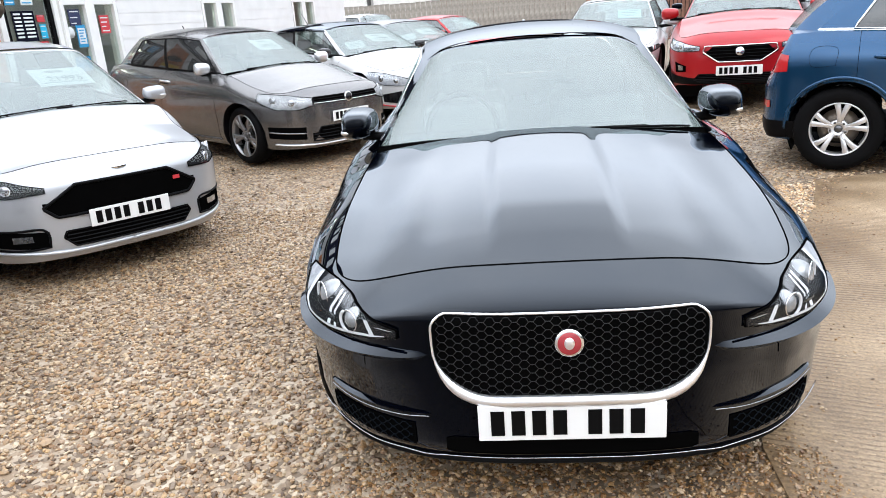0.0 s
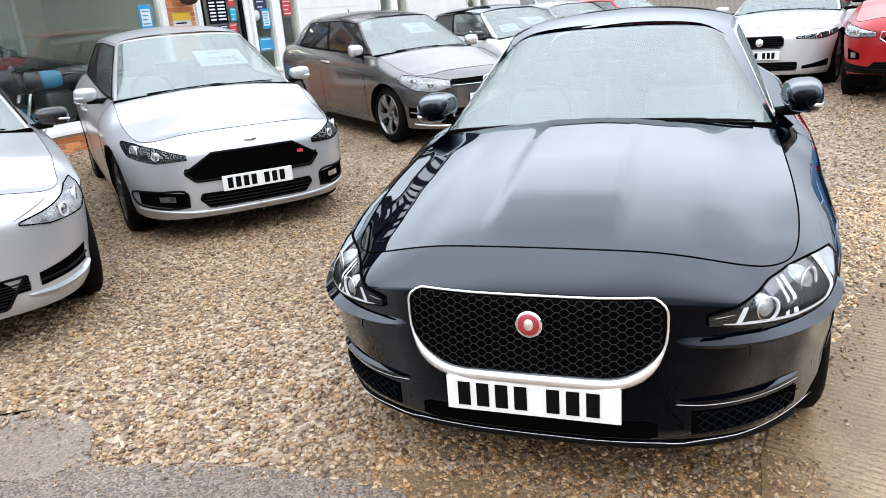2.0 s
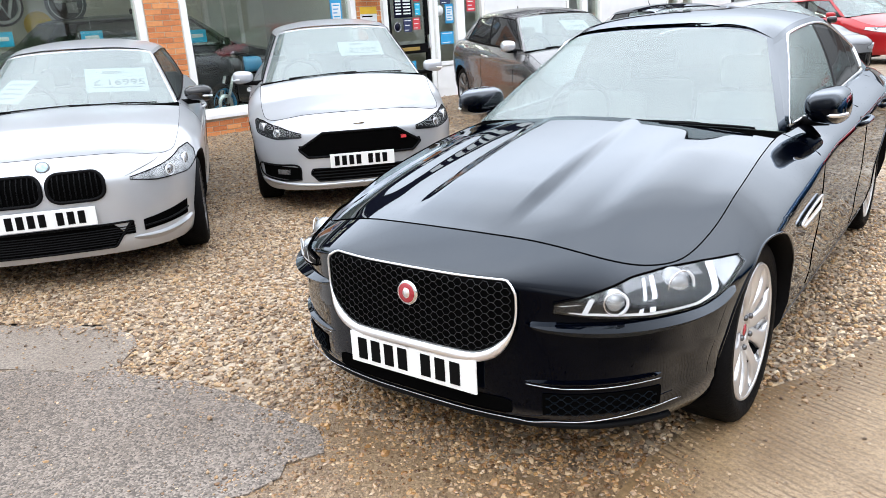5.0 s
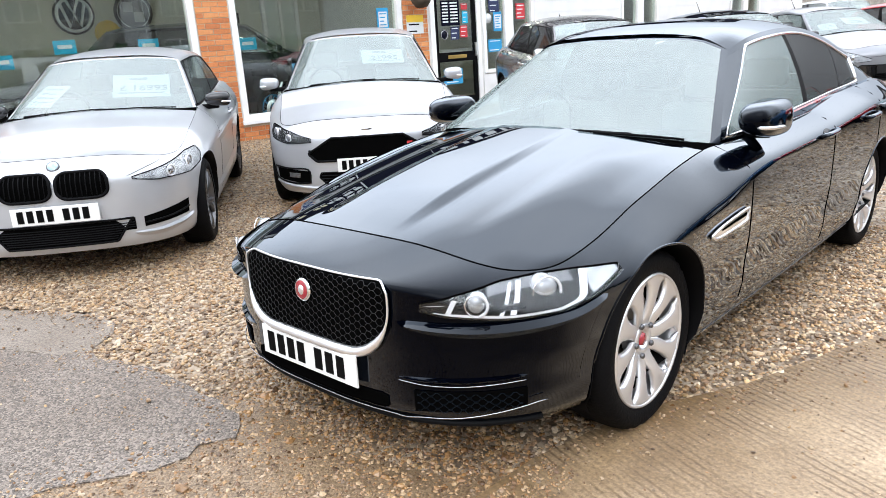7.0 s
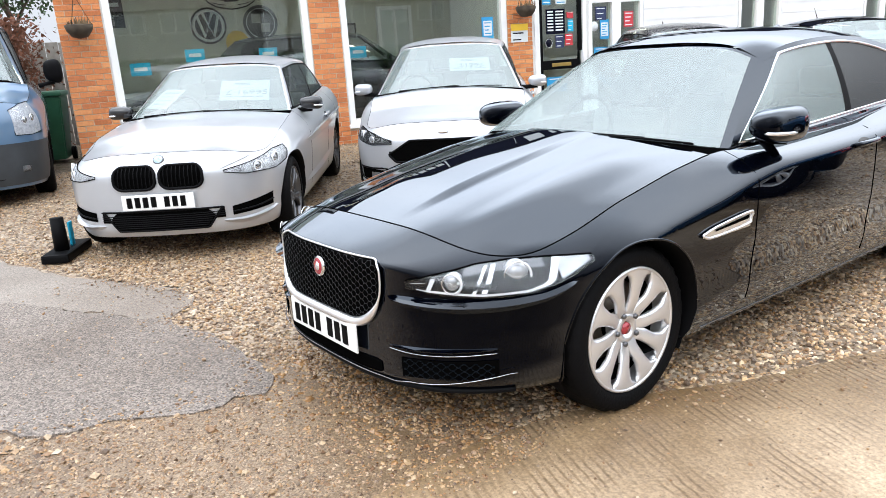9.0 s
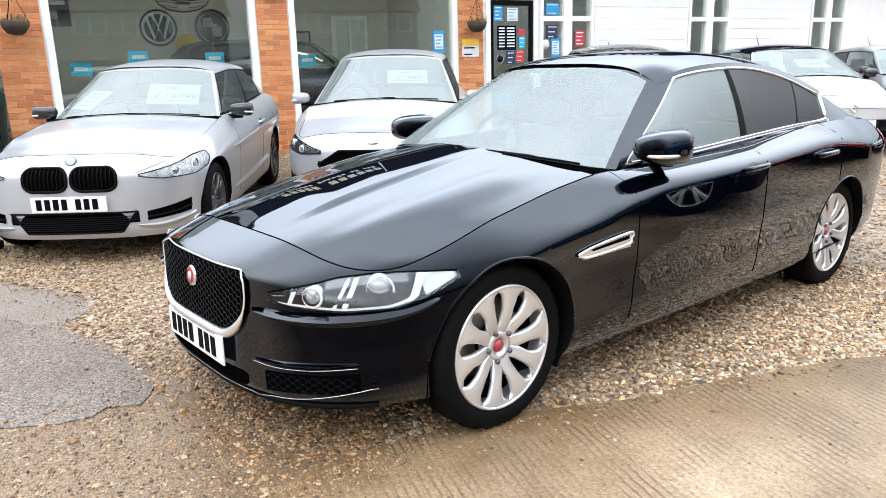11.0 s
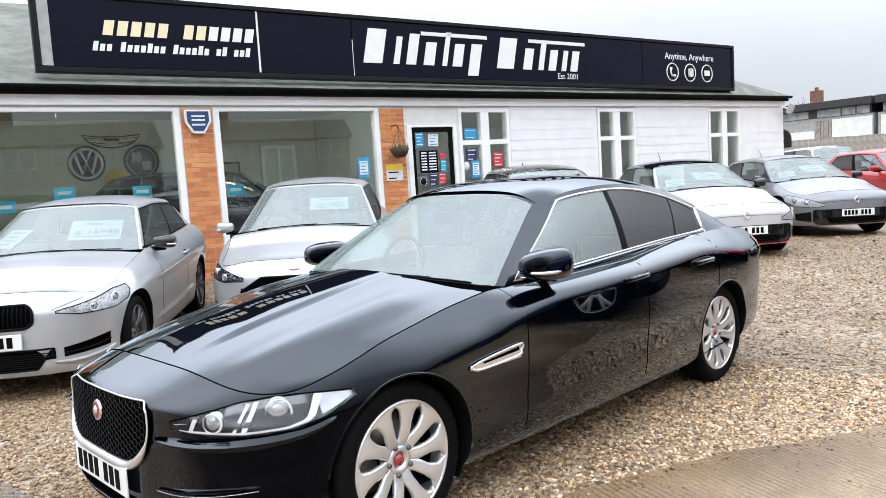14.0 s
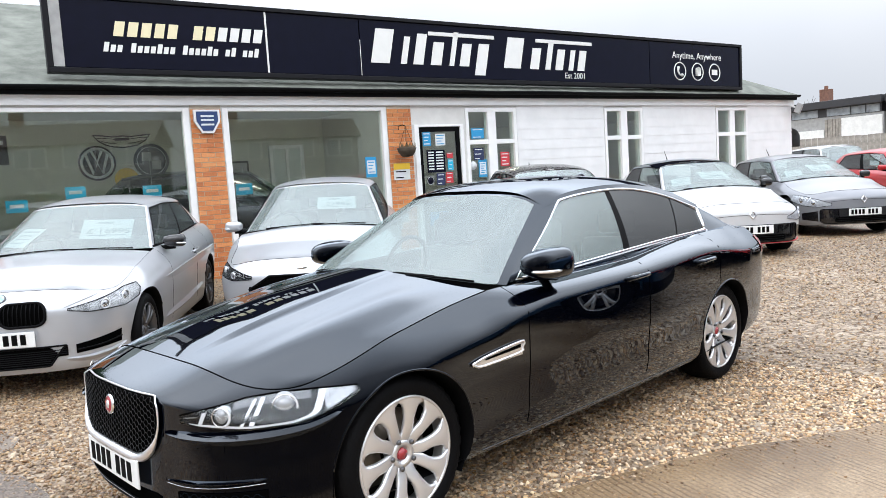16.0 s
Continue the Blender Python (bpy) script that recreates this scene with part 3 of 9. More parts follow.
def wheel_meshes(style, R, rim, width):
    """The meshes of one road wheel, turned about x with its outer face towards +x."""
    key = (style, R, rim, width)
    if key in WHEELS:
        return WHEELS[key]
    n, w_hub, w_mid, w_rim, swirl, dish, mat, twin = style
    h = width / 2
    prof = [(-h * 0.85, rim * 0.99), (-h, rim * 1.06), (-h * 1.02, (R + rim) / 2), (-h * 0.86, R * 0.975), (-h * 0.6, R), (0, R * 1.003), (h * 0.6, R), (h * 0.86, R * 0.975), (h * 1.02, (R + rim) / 2 + 0.01), (h * 1.0, rim * 1.06), (h * 0.88, rim * 0.995)]
    tv, tf = [], []
    seg, k = 72, len(prof)
    for i in range(seg):
        a = 2 * math.pi * i / seg
        for j, (x, r) in enumerate(prof):
            rr = r - (0.007 if 3 <= j <= 7 and i % 2 else 0)
            tv.append((x, rr * math.cos(a), rr * math.sin(a)))
    for i in range(seg):
        for j in range(k - 1):
            a, b = i * k + j, ((i + 1) % seg) * k + j
            tf.append((a, a + 1, b + 1, b))
    tyre = (tv, tf)
    ring = [(h * 0.90, rim * 1.0), (h * 0.97, rim * 0.985), (h * 0.95, rim * 0.955), (h * 0.55, rim * 0.92), (-h * 0.8, rim * 0.86), (-h * 0.85, rim * 0.95)]
    pieces = []
    v, f = [], []
    for i in range(56):
        a = 2 * math.pi * i / 56
        v += [(x, r * math.cos(a), r * math.sin(a)) for x, r in ring]
    m = len(ring)
    for i in range(56):
        for j in range(m - 1):
            a, b = i * m + j, ((i + 1) % 56) * m + j
            f.append((a, a + 1, b + 1, b))
    pieces.append((v, f))
    face = h * 0.90
    for i in range(n if style is JAG_WHEEL else 0):
        # broad paddles that meet at the hub and at the rim, with a teardrop slot on either side
        a0 = 2 * math.pi * i / n
        v = []
        ts = np.r_[0.22, 0.26, np.linspace(0.30, 0.92, 16), 0.955, 0.985]
        for t in ts:
            r = rim * t
            gaps = [0.5 * float(np.interp(t, [q0, q0 + 0.10, 0.62, 0.80, 0.875, 0.915], [0, 0.020, 0.044, 0.050, 0.038, 0.0])) for q0 in ((0.30, 0.40) if i % 2 else (0.40, 0.30))]
            w0, w1 = -math.pi / n + gaps[0] / r, math.pi / n - gaps[1] / r
            open_ = max(gaps) > 0.001
            x = face - dish * ((1 - t) / 0.78) ** 1.4 + 0.008 * math.sin(math.pi * (t - 0.22) / 0.78)
            fall = 0.004 if open_ else 0.0
            for q, dx in ((0, -0.018 if open_ else -0.002), (0, -fall), (0.14, 0.0), (0.36, 0.001), (0.5, 0.0015), (0.64, 0.001), (0.86, 0.0), (1, -fall), (1, -0.018 if open_ else -0.002)):
                ang = a0 + w0 + (w1 - w0) * q + swirl * t * t
                v.append((x + dx, r * math.cos(ang), r * math.sin(ang)))
        pieces.append((v, [(q[0], q[3], q[2], q[1]) for q in grid_faces(len(ts), 9)]))
    for i in range(0 if style is JAG_WHEEL else n):
        for tw in ((-1, 1) if twin else (0,)):
            a0 = 2 * math.pi * i / n
            v, f = [], []
            rs = np.linspace(0.045, rim * 0.965, 9)
            for t, r in zip(np.linspace(0, 1, 9), rs):
                half = np.interp(t, [0, 0.45, 1], [w_hub, w_mid, w_rim]) / 2
                c = a0 + swirl * t * t + tw * twin * (0.35 + 0.65 * t)
                x = face - dish * (1 - t) ** 1.5 + 0.012 * math.sin(math.pi * t)
                for da, dx in ((-1.0, -0.03), (-1.0, -0.010), (-0.72, 0.0), (0.0, -0.004), (0.72, 0.0), (1.0, -0.010), (1.0, -0.03)):
                    ang = c + da * half / max(r, 0.05)
                    v.append((x + dx, r * math.cos(ang), r * math.sin(ang)))
            f += [(q[0], q[3], q[2], q[1]) for q in grid_faces(9, 7)]
            pieces.append((v, f))
    hr = 0.060 if style is JAG_WHEEL else 0.078
    hub = [(face - dish - 0.05, hr), (face - dish - 0.008, hr), (face - dish + 0.004, hr - 0.004), (face - dish + 0.004, 0.034), (face - dish - 0.012, 0.032), (face - dish - 0.012, 0.0005)]
    v, f = [], []
    for i in range(32):
        a = 2 * math.pi * i / 32
        v += [(x, r * math.cos(a), r * math.sin(a)) for x, r in hub]
    for i in range(32):
        for j in range(5):
            a, b = i * 6 + j, ((i + 1) % 32) * 6 + j
            f.append((a, a + 1, b + 1, b))
    pieces.append((v, f))
    bolts = []
    for i in range(1):
        a = 2 * math.pi * (i + 0.5) / 5
        c = np.array([0, 0.060 * math.cos(a), 0.060 * math.sin(a)])
        bolts.append(tube_arrays([c + (face - dish - 0.004, 0, 0), c + (face - dish + 0.012, 0, 0), c + (face - dish + 0.016, 0, 0)], [0.0105, 0.0105, 0.006], 8))
    disc = [(-0.005, 0.06), (-0.005, rim * 0.72), (-0.025, rim * 0.72), (-0.025, 0.06)]
    cap = [(face - dish - 0.010, 0.026 if style is JAG_WHEEL else 0.032), (face - dish + 0.004, 0.022 if style is JAG_WHEEL else 0.029), (face - dish + 0.007, 0.0005)]
    made = {}

    def mesh(name, pcs, mt):
        ob = joined(name, pcs, mt)
        made[name] = ob.data
        bpy.data.objects.remove(ob)

    def rev(name, pr, mt):
        ob = revolve(name, pr, mt, None, 40)
        made[name] = ob.data
        bpy.data.objects.remove(ob)

    mesh("tyre", [tyre], M_TYRE)
    mesh("rim", pieces, mat)
    mesh("bolts", bolts, M_DARKALLOY)
    rev("brake_disc", disc, M_BRAKE)
    rev("cap", cap, M_REDBADGE if style is JAG_WHEEL else M_DARKALLOY)
    rev("barrel", [(-h * 0.7, 0.03), (-h * 0.7, rim * 0.86), (h * 0.2, rim * 0.90)], M_TRIM)
    WHEELS[key] = made
    return made


# spokes, width at hub, middle and rim, swirl, dish, material, spread of twin spokes
JAG_WHEEL = (10, 0.034, 0.060, 0.082, 0.05, 0.026, M_ALLOY, 0)
FIVE_TWIN = (5, 0.03, 0.028, 0.04, 0.0, 0.03, M_DARKALLOY, 0.20)
FIVE_TWIN_DARK = (5, 0.036, 0.034, 0.050, 0.0, 0.03, M_TWOTONE, 0.17)
FIVE_Y = (5, 0.05, 0.05, 0.095, 0.0, 0.02, M_ALLOY, 0)
TEN_DARK = (10, 0.028, 0.026, 0.04, 0.0, 0.03, M_DARKALLOY, 0)


def add_wheels(car, p, style, rim):
    R, h = p["R"], p.get("tyre", 0.215)
    made = wheel_meshes(style, R, rim, h)
    for ya in p["axles"]:
        for g in (1, -1):
            hub = new("wheel", made["barrel"])
            hub.parent = car
            hub.matrix_basis = pose(g * (p["W"] - 0.045 - h / 2 - p.get("hubin", 0.0)), ya, R, (17 + 40 * ya) % 72 if style is not JAG_WHEEL else 5 if ya < 2 else 20, 0, 0 if g > 0 else 180)
            for k in ("tyre", "rim", "brake_disc", "cap"):
                o = new("centre_cap" if k == "cap" else k, made[k])
                o.parent = hub
            for k in range(5):
                o = new("wheel_bolt", made["bolts"])
                o.parent = hub
                o.matrix_basis = pose(0, 0, 0, 72 * k, 0, 0)


class Car:
    """Builds the shared parts of a car; the features of each model are added on its skin afterwards."""

    def __init__(self, name, label, p, paint_mat, m, group="", fine=1.0, roof_mat=None, rear_glass=None, trim=None):
        self.p, self.mat = p, paint_mat
        self.ob = thing(name, label, "car", m, group)
        self.sh = sh = Shell(p)
        L, W = p["L"], p["W"]
        NU, S = int(76 * fine), sh.s[-1]
        # samples along the half outline: door lines fall on samples
        keys = sorted([0, S] + [sh.s_y(y) for y in p["doors"]])
        half = []
        for a, b in zip(keys[:-1], keys[1:]):
            k = max(2, int(round(NU * (b - a) / S)))
            half += list(np.linspace(a, b, k, endpoint=False))
        half.append(S)
        half = np.array(half)
        sv = np.r_[-half[:0:-1], half]
        fl = sh.flat
        f = np.r_[np.linspace(0, fl, int(13 * fine)), fl + (1 - fl) * np.linspace(0, 1, int(11 * fine))[1:] ** 0.75]
        a = np.abs(sv)
        zt, zb = np.interp(a, sh.s, sh.ztop), np.interp(a, sh.s, sh.z0)
        Z = zb[:, None] + f[None] * (zt - zb)[:, None]
        V = sh.at(np.repeat(sv[:, None], len(f), 1), Z)
        nv = len(f)
        V = V.reshape(-1, 3)
        Ra = p["arch"]
        grid = grid_faces(len(sv), nv)
        nrm = vert_normals(V, grid)
        side = np.abs(V[:, 0]) > 0.55 * W
        dead = np.zeros(len(V), bool)
        step = 0.55 * (S / NU)
        for ya in p["axles"]:
            dy, dz = V[:, 1] - ya, V[:, 2] - p["R"]
            d = np.hypot(dy, dz) + 1e-9
            snap = side & (np.abs(d - Ra) < step)
            y_, z_ = ya + dy[snap] / d[snap] * Ra, p["R"] + dz[snap] / d[snap] * Ra
            V[snap] = sh.at(np.interp(y_, sh.o[:, 1], sh.s) * np.sign(V[snap, 0]), z_)
            dead |= side & (d < Ra - 1e-4) & ~snap
        faces = [q for q in grid if not any(dead[i] for i in q)]
        keep = []
        for q in faces:
            c = V[list(q)].mean(0)
            if abs(c[0]) > 0.55 * W and any(math.hypot(c[1] - ya, c[2] - p["R"]) < Ra * 0.995 for ya in p["axles"]):
                continue
            keep.append(q)
        groups = {}
        d0, d1, d2 = p["doors"]
        for q in keep:
            c = V[list(q)].mean(0)
            g = "left" if c[0] > 0 else "right"
            if c[1] < p["axles"][0] - 0.02 and abs(c[0]) < 2 and (c[1] < p["axles"][0] - Ra * 0.8 and c[2] < p["lampz"]):
                k = ("front_bumper", "")
            elif c[1] > p["tail"] and c[2] < p["tailz"]:
                k = ("rear_bumper", "")
            elif c[1] < d0:
                k = ("front_wing", g)
            elif c[1] < d1:
                k = ("front_door", g)
            elif c[1] < d2:
                k = ("rear_door", g)
            else:
                k = ("rear_quarter", g)
            groups.setdefault(k, []).append(q)
        for (k, g), q in groups.items():
            sub_mesh(k, V, q, nrm, paint_mat, self.ob)
        # wheel wells and arch lips
        for ya in p["axles"]:
            for g in (1, -1):
                arc = np.linspace(-0.5, math.pi + 0.5, 34)
                v, fc = [], []
                for w in arc:
                    y, z = ya + Ra * math.cos(w), p["R"] + Ra * math.sin(w)
                    e = sh.at(sh.s_y(y), max(z, 0.16), 0.004)
                    for dx, k in ((0, 1.0), (-0.012, 0.985), (-0.06, 0.985), (-0.34, 0.97)):
                        v.append((g * (e[0] + dx), ya + (y - ya) * k, p["R"] + (z - p["R"]) * k))
                fc = grid_faces(34, 4)
                if p.get("lip"):
                    w = np.linspace(0.12, math.pi - 0.12, 60)
                    rim_ = [sh.at(g * sh.s_y(ya + (Ra + 0.002) * math.cos(k)), p["R"] + (Ra + 0.002) * math.sin(k), 0.001) for k in w]
                    tube("arch_lip", rim_, 0.0045, paint_mat, self.ob, 8)
                    w = np.linspace(0.02, math.pi - 0.02, 60)
                    rr = np.linspace(Ra, Ra + 0.055, 6)
                    fv = [sh.at(g * sh.s_y(ya + r * math.cos(k)), p["R"] + r * math.sin(k), 0.0014 - 0.0011 * j / 5) for k in w for j, r in enumerate(rr)]
                    ff = grid_faces(60, 6)
                    link_mesh("arch_flange", fv, ff if g > 0 else [q[::-1] for q in ff], paint_mat, self.ob)
                link_mesh("wheel_arch", v, fc, M_TRIM if p.get("dark_arch", True) else paint_mat, self.ob)
        # underside
        us = np.linspace(0, S, 40)
        b = sh.at(us, np.interp(us, sh.s, sh.z0) + 0.012)
        v = [q for q in b] + [(-q[0], q[1], q[2]) for q in b]
        link_mesh("underbody", v, [(i, i + 1, 40 + i + 1, 40 + i) for i in range(39)], M_TRIM, self.ob, False)
        # bonnet
        sc, sw = sh.s_y(p["hood_corner"]), sh.s_y(p["cowl_side"])
        nf, nl = int(44 * fine), int(30 * fine)
        fr = sh.top(np.linspace(-sc, sc, nf))
        lf, rt = sh.top(-np.linspace(sc, sw, nl)), sh.top(np.linspace(sc, sw, nl))
        cy, cz = p["cowl"]
        xs = np.linspace(-1, 1, nf)
        e = rt[-1]
        bk = np.stack([xs * e[0], e[1] + (cy - e[1]) * (1 - np.abs(xs) ** 2.2), e[2] + (cz - e[2]) * (1 - xs ** 2)], 1)
        bk[0], bk[-1] = lf[-1], rt[-1]
        H = coons(fr, bk, lf, rt)
        q, pp = np.linspace(0, 1, nl)[:, None], np.abs(xs)[None]
        H[:, :, 2] += p.get("hood_bow", 0.02) * np.sin(math.pi * np.clip(q, 0, 1)) ** 0.8 * (1 - pp ** 2)
        if "hood_curve" in p:
            mid = H[:, nf // 2, 2].copy()
            t_ = q[:, 0]
            want = mid[0] + (mid[-1] - mid[0]) * (1 - (1 - t_) ** p["hood_curve"])
            H[:, :, 2] += (want - mid)[:, None] * (1 - pp ** 2.5)
        if "crease" in p:
            c0, c1, ch = p["crease"]
            ax = np.abs(H[:, :, 0])
            H[:, :, 2] += ch * smoothstep(0.02, 0.35, q) * (1 - 0.55 * smoothstep(0.55, 1.0, q)) * (1 - smoothstep(c0, c1, ax)) + 0.6 * ch * smoothstep(0.0, 0.3, q) * (1 - smoothstep(0.72, 0.98, q)) * (smoothstep(0.40, 0.50, ax) - smoothstep(0.52, 0.68, ax))
        Hv = H.reshape(-1, 3)
        hf = [(a_, d_, c_, b_) for a_, b_, c_, d_ in grid_faces(nl, nf)]
        sub_mesh("bonnet", Hv, hf, vert_normals(Hv, hf), paint_mat, self.ob)
        self.hood = H
        # shut lines
        seams = [fr + (0, 0, 0.001), lf + (0, 0, 0.001), rt + (0, 0, 0.001)]
        for y in p["doors"][:2] if p.get("three", False) else p["doors"]:
            for g in (1, -1):
                zz = np.linspace(np.interp(y, *zip(*p["bottom"])) + 0.08, np.interp(sh.s_y(y), sh.s, sh.ztop), 18)
                yy = y + (0.10 * np.clip((0.55 - zz) / 0.3, 0, 1) ** 2 if y == p["doors"][2] else 0 * zz)
                pts = sh.at(g * np.array([sh.s_y(k) for k in yy]), zz, 0.0005)
                ok = [all(math.hypot(k[1] - ya, k[2] - p["R"]) > Ra + 0.01 for ya in p["axles"]) for k in pts]
                pts = pts[np.array(ok)]
                if len(pts) > 2:
                    seams.append(pts)
        for sm in seams:
            tube("shut_line", sm, p.get("gap", 0.0021 if fine > 1.5 else 0.0019), M_SEAM, self.ob, 5)
        self.greenhouse(roof_mat or paint_mat, rear_glass or M_SIDEGLASS, trim, fine)
        self.cabin()

    def greenhouse(self, roof_mat, rear_glass, trim, fine):
        p, g, ob = self.p, self.p["gh"], self.ob
        nF, nS, nR, nV = int(15 * fine), 33, int(15 * fine), int(11 * fine)
        seg = {}
        for k, n in (("front", nF), ("side", nS), ("rear", nR)):
            B, R = resample(g["b_" + k], n), resample(g["r_" + k], n)
            if k == "side" and "u_side" in g:
                e = resample(g["r_side"], 400)
                w = np.interp(np.linspace(0, 1, n), *g["u_side"]) * 399
                R = np.stack([np.interp(w, np.arange(400), e[:, q]) for q in range(3)], 1)
            v = np.linspace(0, 1, nV)[None, :, None]
            S = (1 - v) * B[:, None] + v * R[:, None]
            out = {"front": (0, -1, 0.55), "side": (1, 0, 0.1), "rear": (0, 1, 0.6)}[k]
            u = np.linspace(0, 1, n)[:, None, None]
            edge = {"front": 1 - u ** 6, "side": 1 - (2 * u - 1) ** 6, "rear": 1 - (1 - u) ** 6}[k]
            S = S + np.array(out) * (4 * v * (1 - v)) * edge * g.get("bulge", 0.018)
            seg[k] = S
        self.seg = seg

        def patch(name, S, mat, flip=False, label=""):
            n, m = S.shape[:2]
            f = grid_faces(n, m)
            v = S.reshape(-1, 3)
            return link_mesh(name, v, [q[::-1] for q in f] if flip else f, mat, ob, True, label)

        def cut(S, u0, u1, v0, v1, nu=None, nv=None):
            n, m = S.shape[:2]
            uu = np.linspace(u0 * (n - 1), u1 * (n - 1), nu or max(3, int((u1 - u0) * n)))
            vv = np.linspace(v0 * (m - 1), v1 * (m - 1), nv or max(2, int((v1 - v0) * m)))
            A = np.stack([np.stack([np.interp(uu, np.arange(n), S[:, j, c]) for c in range(3)], -1) for j in range(m)], 1)
            return np.stack([np.stack([np.interp(vv, np.arange(m), A[i, :, c]) for c in range(3)], -1) for i in range(len(uu))], 0)

        mir = np.array([-1, 1, 1])

        def both(S):
            return np.concatenate([(S * mir)[::-1], S[1:]], 0)

        F, D, R = seg["front"], seg["side"], seg["rear"]
        wf, wr = g.get("a", 0.90), g.get("c", 0.70)
        patch("windscreen", both(cut(F, 0, wf, 0.0, 0.965, None, 9)), M_WSGLASS)
        patch("roof_header", both(cut(F, 0, wf, 0.965, 1.0, None, 3)), roof_mat)
        patch("rear_window", both(cut(R, 1 - wr, 1, 0.06, 0.96)[::-1]), rear_glass, True)
        patch("rear_header", both(cut(R, 1 - wr, 1, 0.96, 1)[::-1]), roof_mat, True)
        patch("rear_shelf_edge", both(cut(R, 1 - wr, 1, 0, 0.06)[::-1]), self.mat, True)
        wins = g["windows"]
        v1, sag, rake = g.get("v1", 0.93), g.get("sag", 0.0), g.get("rake", 0.0)

        def net(u0, u1, v0, full, n, k):
            """A patch of the side between two raked edges, up to the window head (or from the head to the roof)."""
            t, w = np.linspace(0, 1, n)[:, None], np.linspace(0, 1, k)[None]
            u = u0 + (u1 - u0) * t + 0 * w
            head = v1 - sag * smoothstep(0.55, 1.0, u)
            v = head + (1 - head) * w if full else v0 + (head - v0) * w
            if not full:
                u = u + rake * np.clip(v / v1, 0, 1) ** 1.4 * np.clip(1 - u / 0.48, 0, 1)
            n_, m_ = D.shape[:2]
            x, y = u * (n_ - 1), v * (m_ - 1)
            i, j = np.clip(x.astype(int), 0, n_ - 2), np.clip(y.astype(int), 0, m_ - 2)
            x, y = (x - i)[..., None], (y - j)[..., None]
            return (1 - x) * (1 - y) * D[i, j] + x * (1 - y) * D[i + 1, j] + (1 - x) * y * D[i, j + 1] + x * y * D[i + 1, j + 1]

        for s in (1, -1):
            mm = np.array([s, 1, 1])
            fl = s < 0
            patch("front_pillar", cut(F, wf, 1, 0, 1) * mm, self.mat, fl)
            patch("rear_pillar", cut(R, 0, 1 - wr, 0, 1) * mm, self.mat, fl)
            patch("roof_rail", net(0, 1, 0, True, nS, 4) * mm, roof_mat, fl)
            patch("window_sill_trim", cut(D, 0, 1, 0, 0.05, nS, 3) * mm, trim or M_TRIM, fl)
            last = 0.0
            for k, (u0, u1, kind) in enumerate(wins):
                if u0 > last + 1e-3:
                    edge = net(u0, u0 + 0.01, 0.05, False, 2, 9)[0]
                    back = cut(D, last, last + 0.01, 0.05, v1, 2, 9)[0] if last < 0.01 else net(last, last + 0.01, 0.05, False, 2, 9)[0]
                    w = np.linspace(0, 1, 5)[:, None, None]
                    patch("door_pillar", ((1 - w) * back[None] + w * edge[None]) * mm, M_TRIM if last > 0.03 else self.mat, fl)
                patch("side_window", net(u0, u1, 0.05, False, max(3, int((u1 - u0) * nS)), 9) * mm, M_SIDEGLASS if kind == "clear" else M_PALEGLASS if kind == "pale" else M_PRIVACY, fl)
                last = u1
            if last < 0.999:
                patch("door_pillar", net(last, 1, 0.05, False, 5, 9) * mm, self.mat, fl)
            lo, hi = wins[0][0], wins[-1][1]
            ring = net(lo, hi, 0.04, False, 30, 10)
            loop = np.concatenate([ring[:, 0], ring[-1, 1:], ring[::-1, -1][1:], ring[0, ::-1][1:-1]], 0) * mm + np.array([s * g.get("trim_out", 0.004), 0, 0])
            r = g.get("trim_r", 0.006)
            rr = np.full(len(loop), r)
            if trim is M_CHROME:
                rr[26:42] *= 1.0 + 0.9 * np.sin(math.pi * np.linspace(0, 1, 16))
                rr[-8:] *= 0.65
                loop[-8:, 0] -= s * 0.0065
            tube("window_surround", loop, rr, trim or M_TRIM, ob, 6, True, "bright chrome window surround" if trim is M_CHROME else "")
        # roof
        nf, nl = 25, nS
        fr = both(F[:, -1][:, None])[:, 0]
        fr = resample(fr, nf)
        rr = resample(both(R[:, -1][::-1][:, None])[:, 0], nf)
        lf, rt = D[:, -1] * mir, D[:, -1]
        T = coons(fr, rr, lf, rt)
        if "roof_pow" in g:
            q, pp = np.linspace(0, 1, nl)[:, None, None], np.linspace(0, 1, nf)[None, :, None]
            ef, er = fr[None] - ((1 - pp) * fr[0] + pp * fr[-1]), rr[None] - ((1 - pp) * rr[0] + pp * rr[-1])
            T = (1 - pp) * lf[:, None] + pp * rt[:, None] + (1 - q) ** 3 * ef + q ** g["roof_pow"] * er
        q, pp = np.linspace(0, 1, nl)[:, None], np.linspace(-1, 1, nf)[None]
        T[:, :, 2] += g.get("crown", 0.04) * np.sin(math.pi * q) ** 0.7 * (1 - pp ** 2) + 0.012 * (1 - pp ** 4)
        f = [x[::-1] for x in grid_faces(nl, nf)]
        link_mesh("roof", T.reshape(-1, 3), f, roof_mat, ob)
        # boot lid
        sh = self.sh
        if g.get("boot", True):
            st, S = sh.s_y(p["boot_corner"]), sh.s[-1]
            rear = sh.top(np.r_[-np.linspace(st, S, 14), np.linspace(S, st, 14)[1:]])
            n = 27
            rear = resample(rear, n)
            base = both(R[:, 0][::-1][:, None])[:, 0] + np.array([0, 0, -0.004])
            front = resample(base, n)
            C = coons(front, rear, np.linspace(front[0], rear[0], 12), np.linspace(front[-1], rear[-1], 12))
            C[:, :, 2] += 0.012 * np.sin(math.pi * np.linspace(0, 1, 12))[:, None]
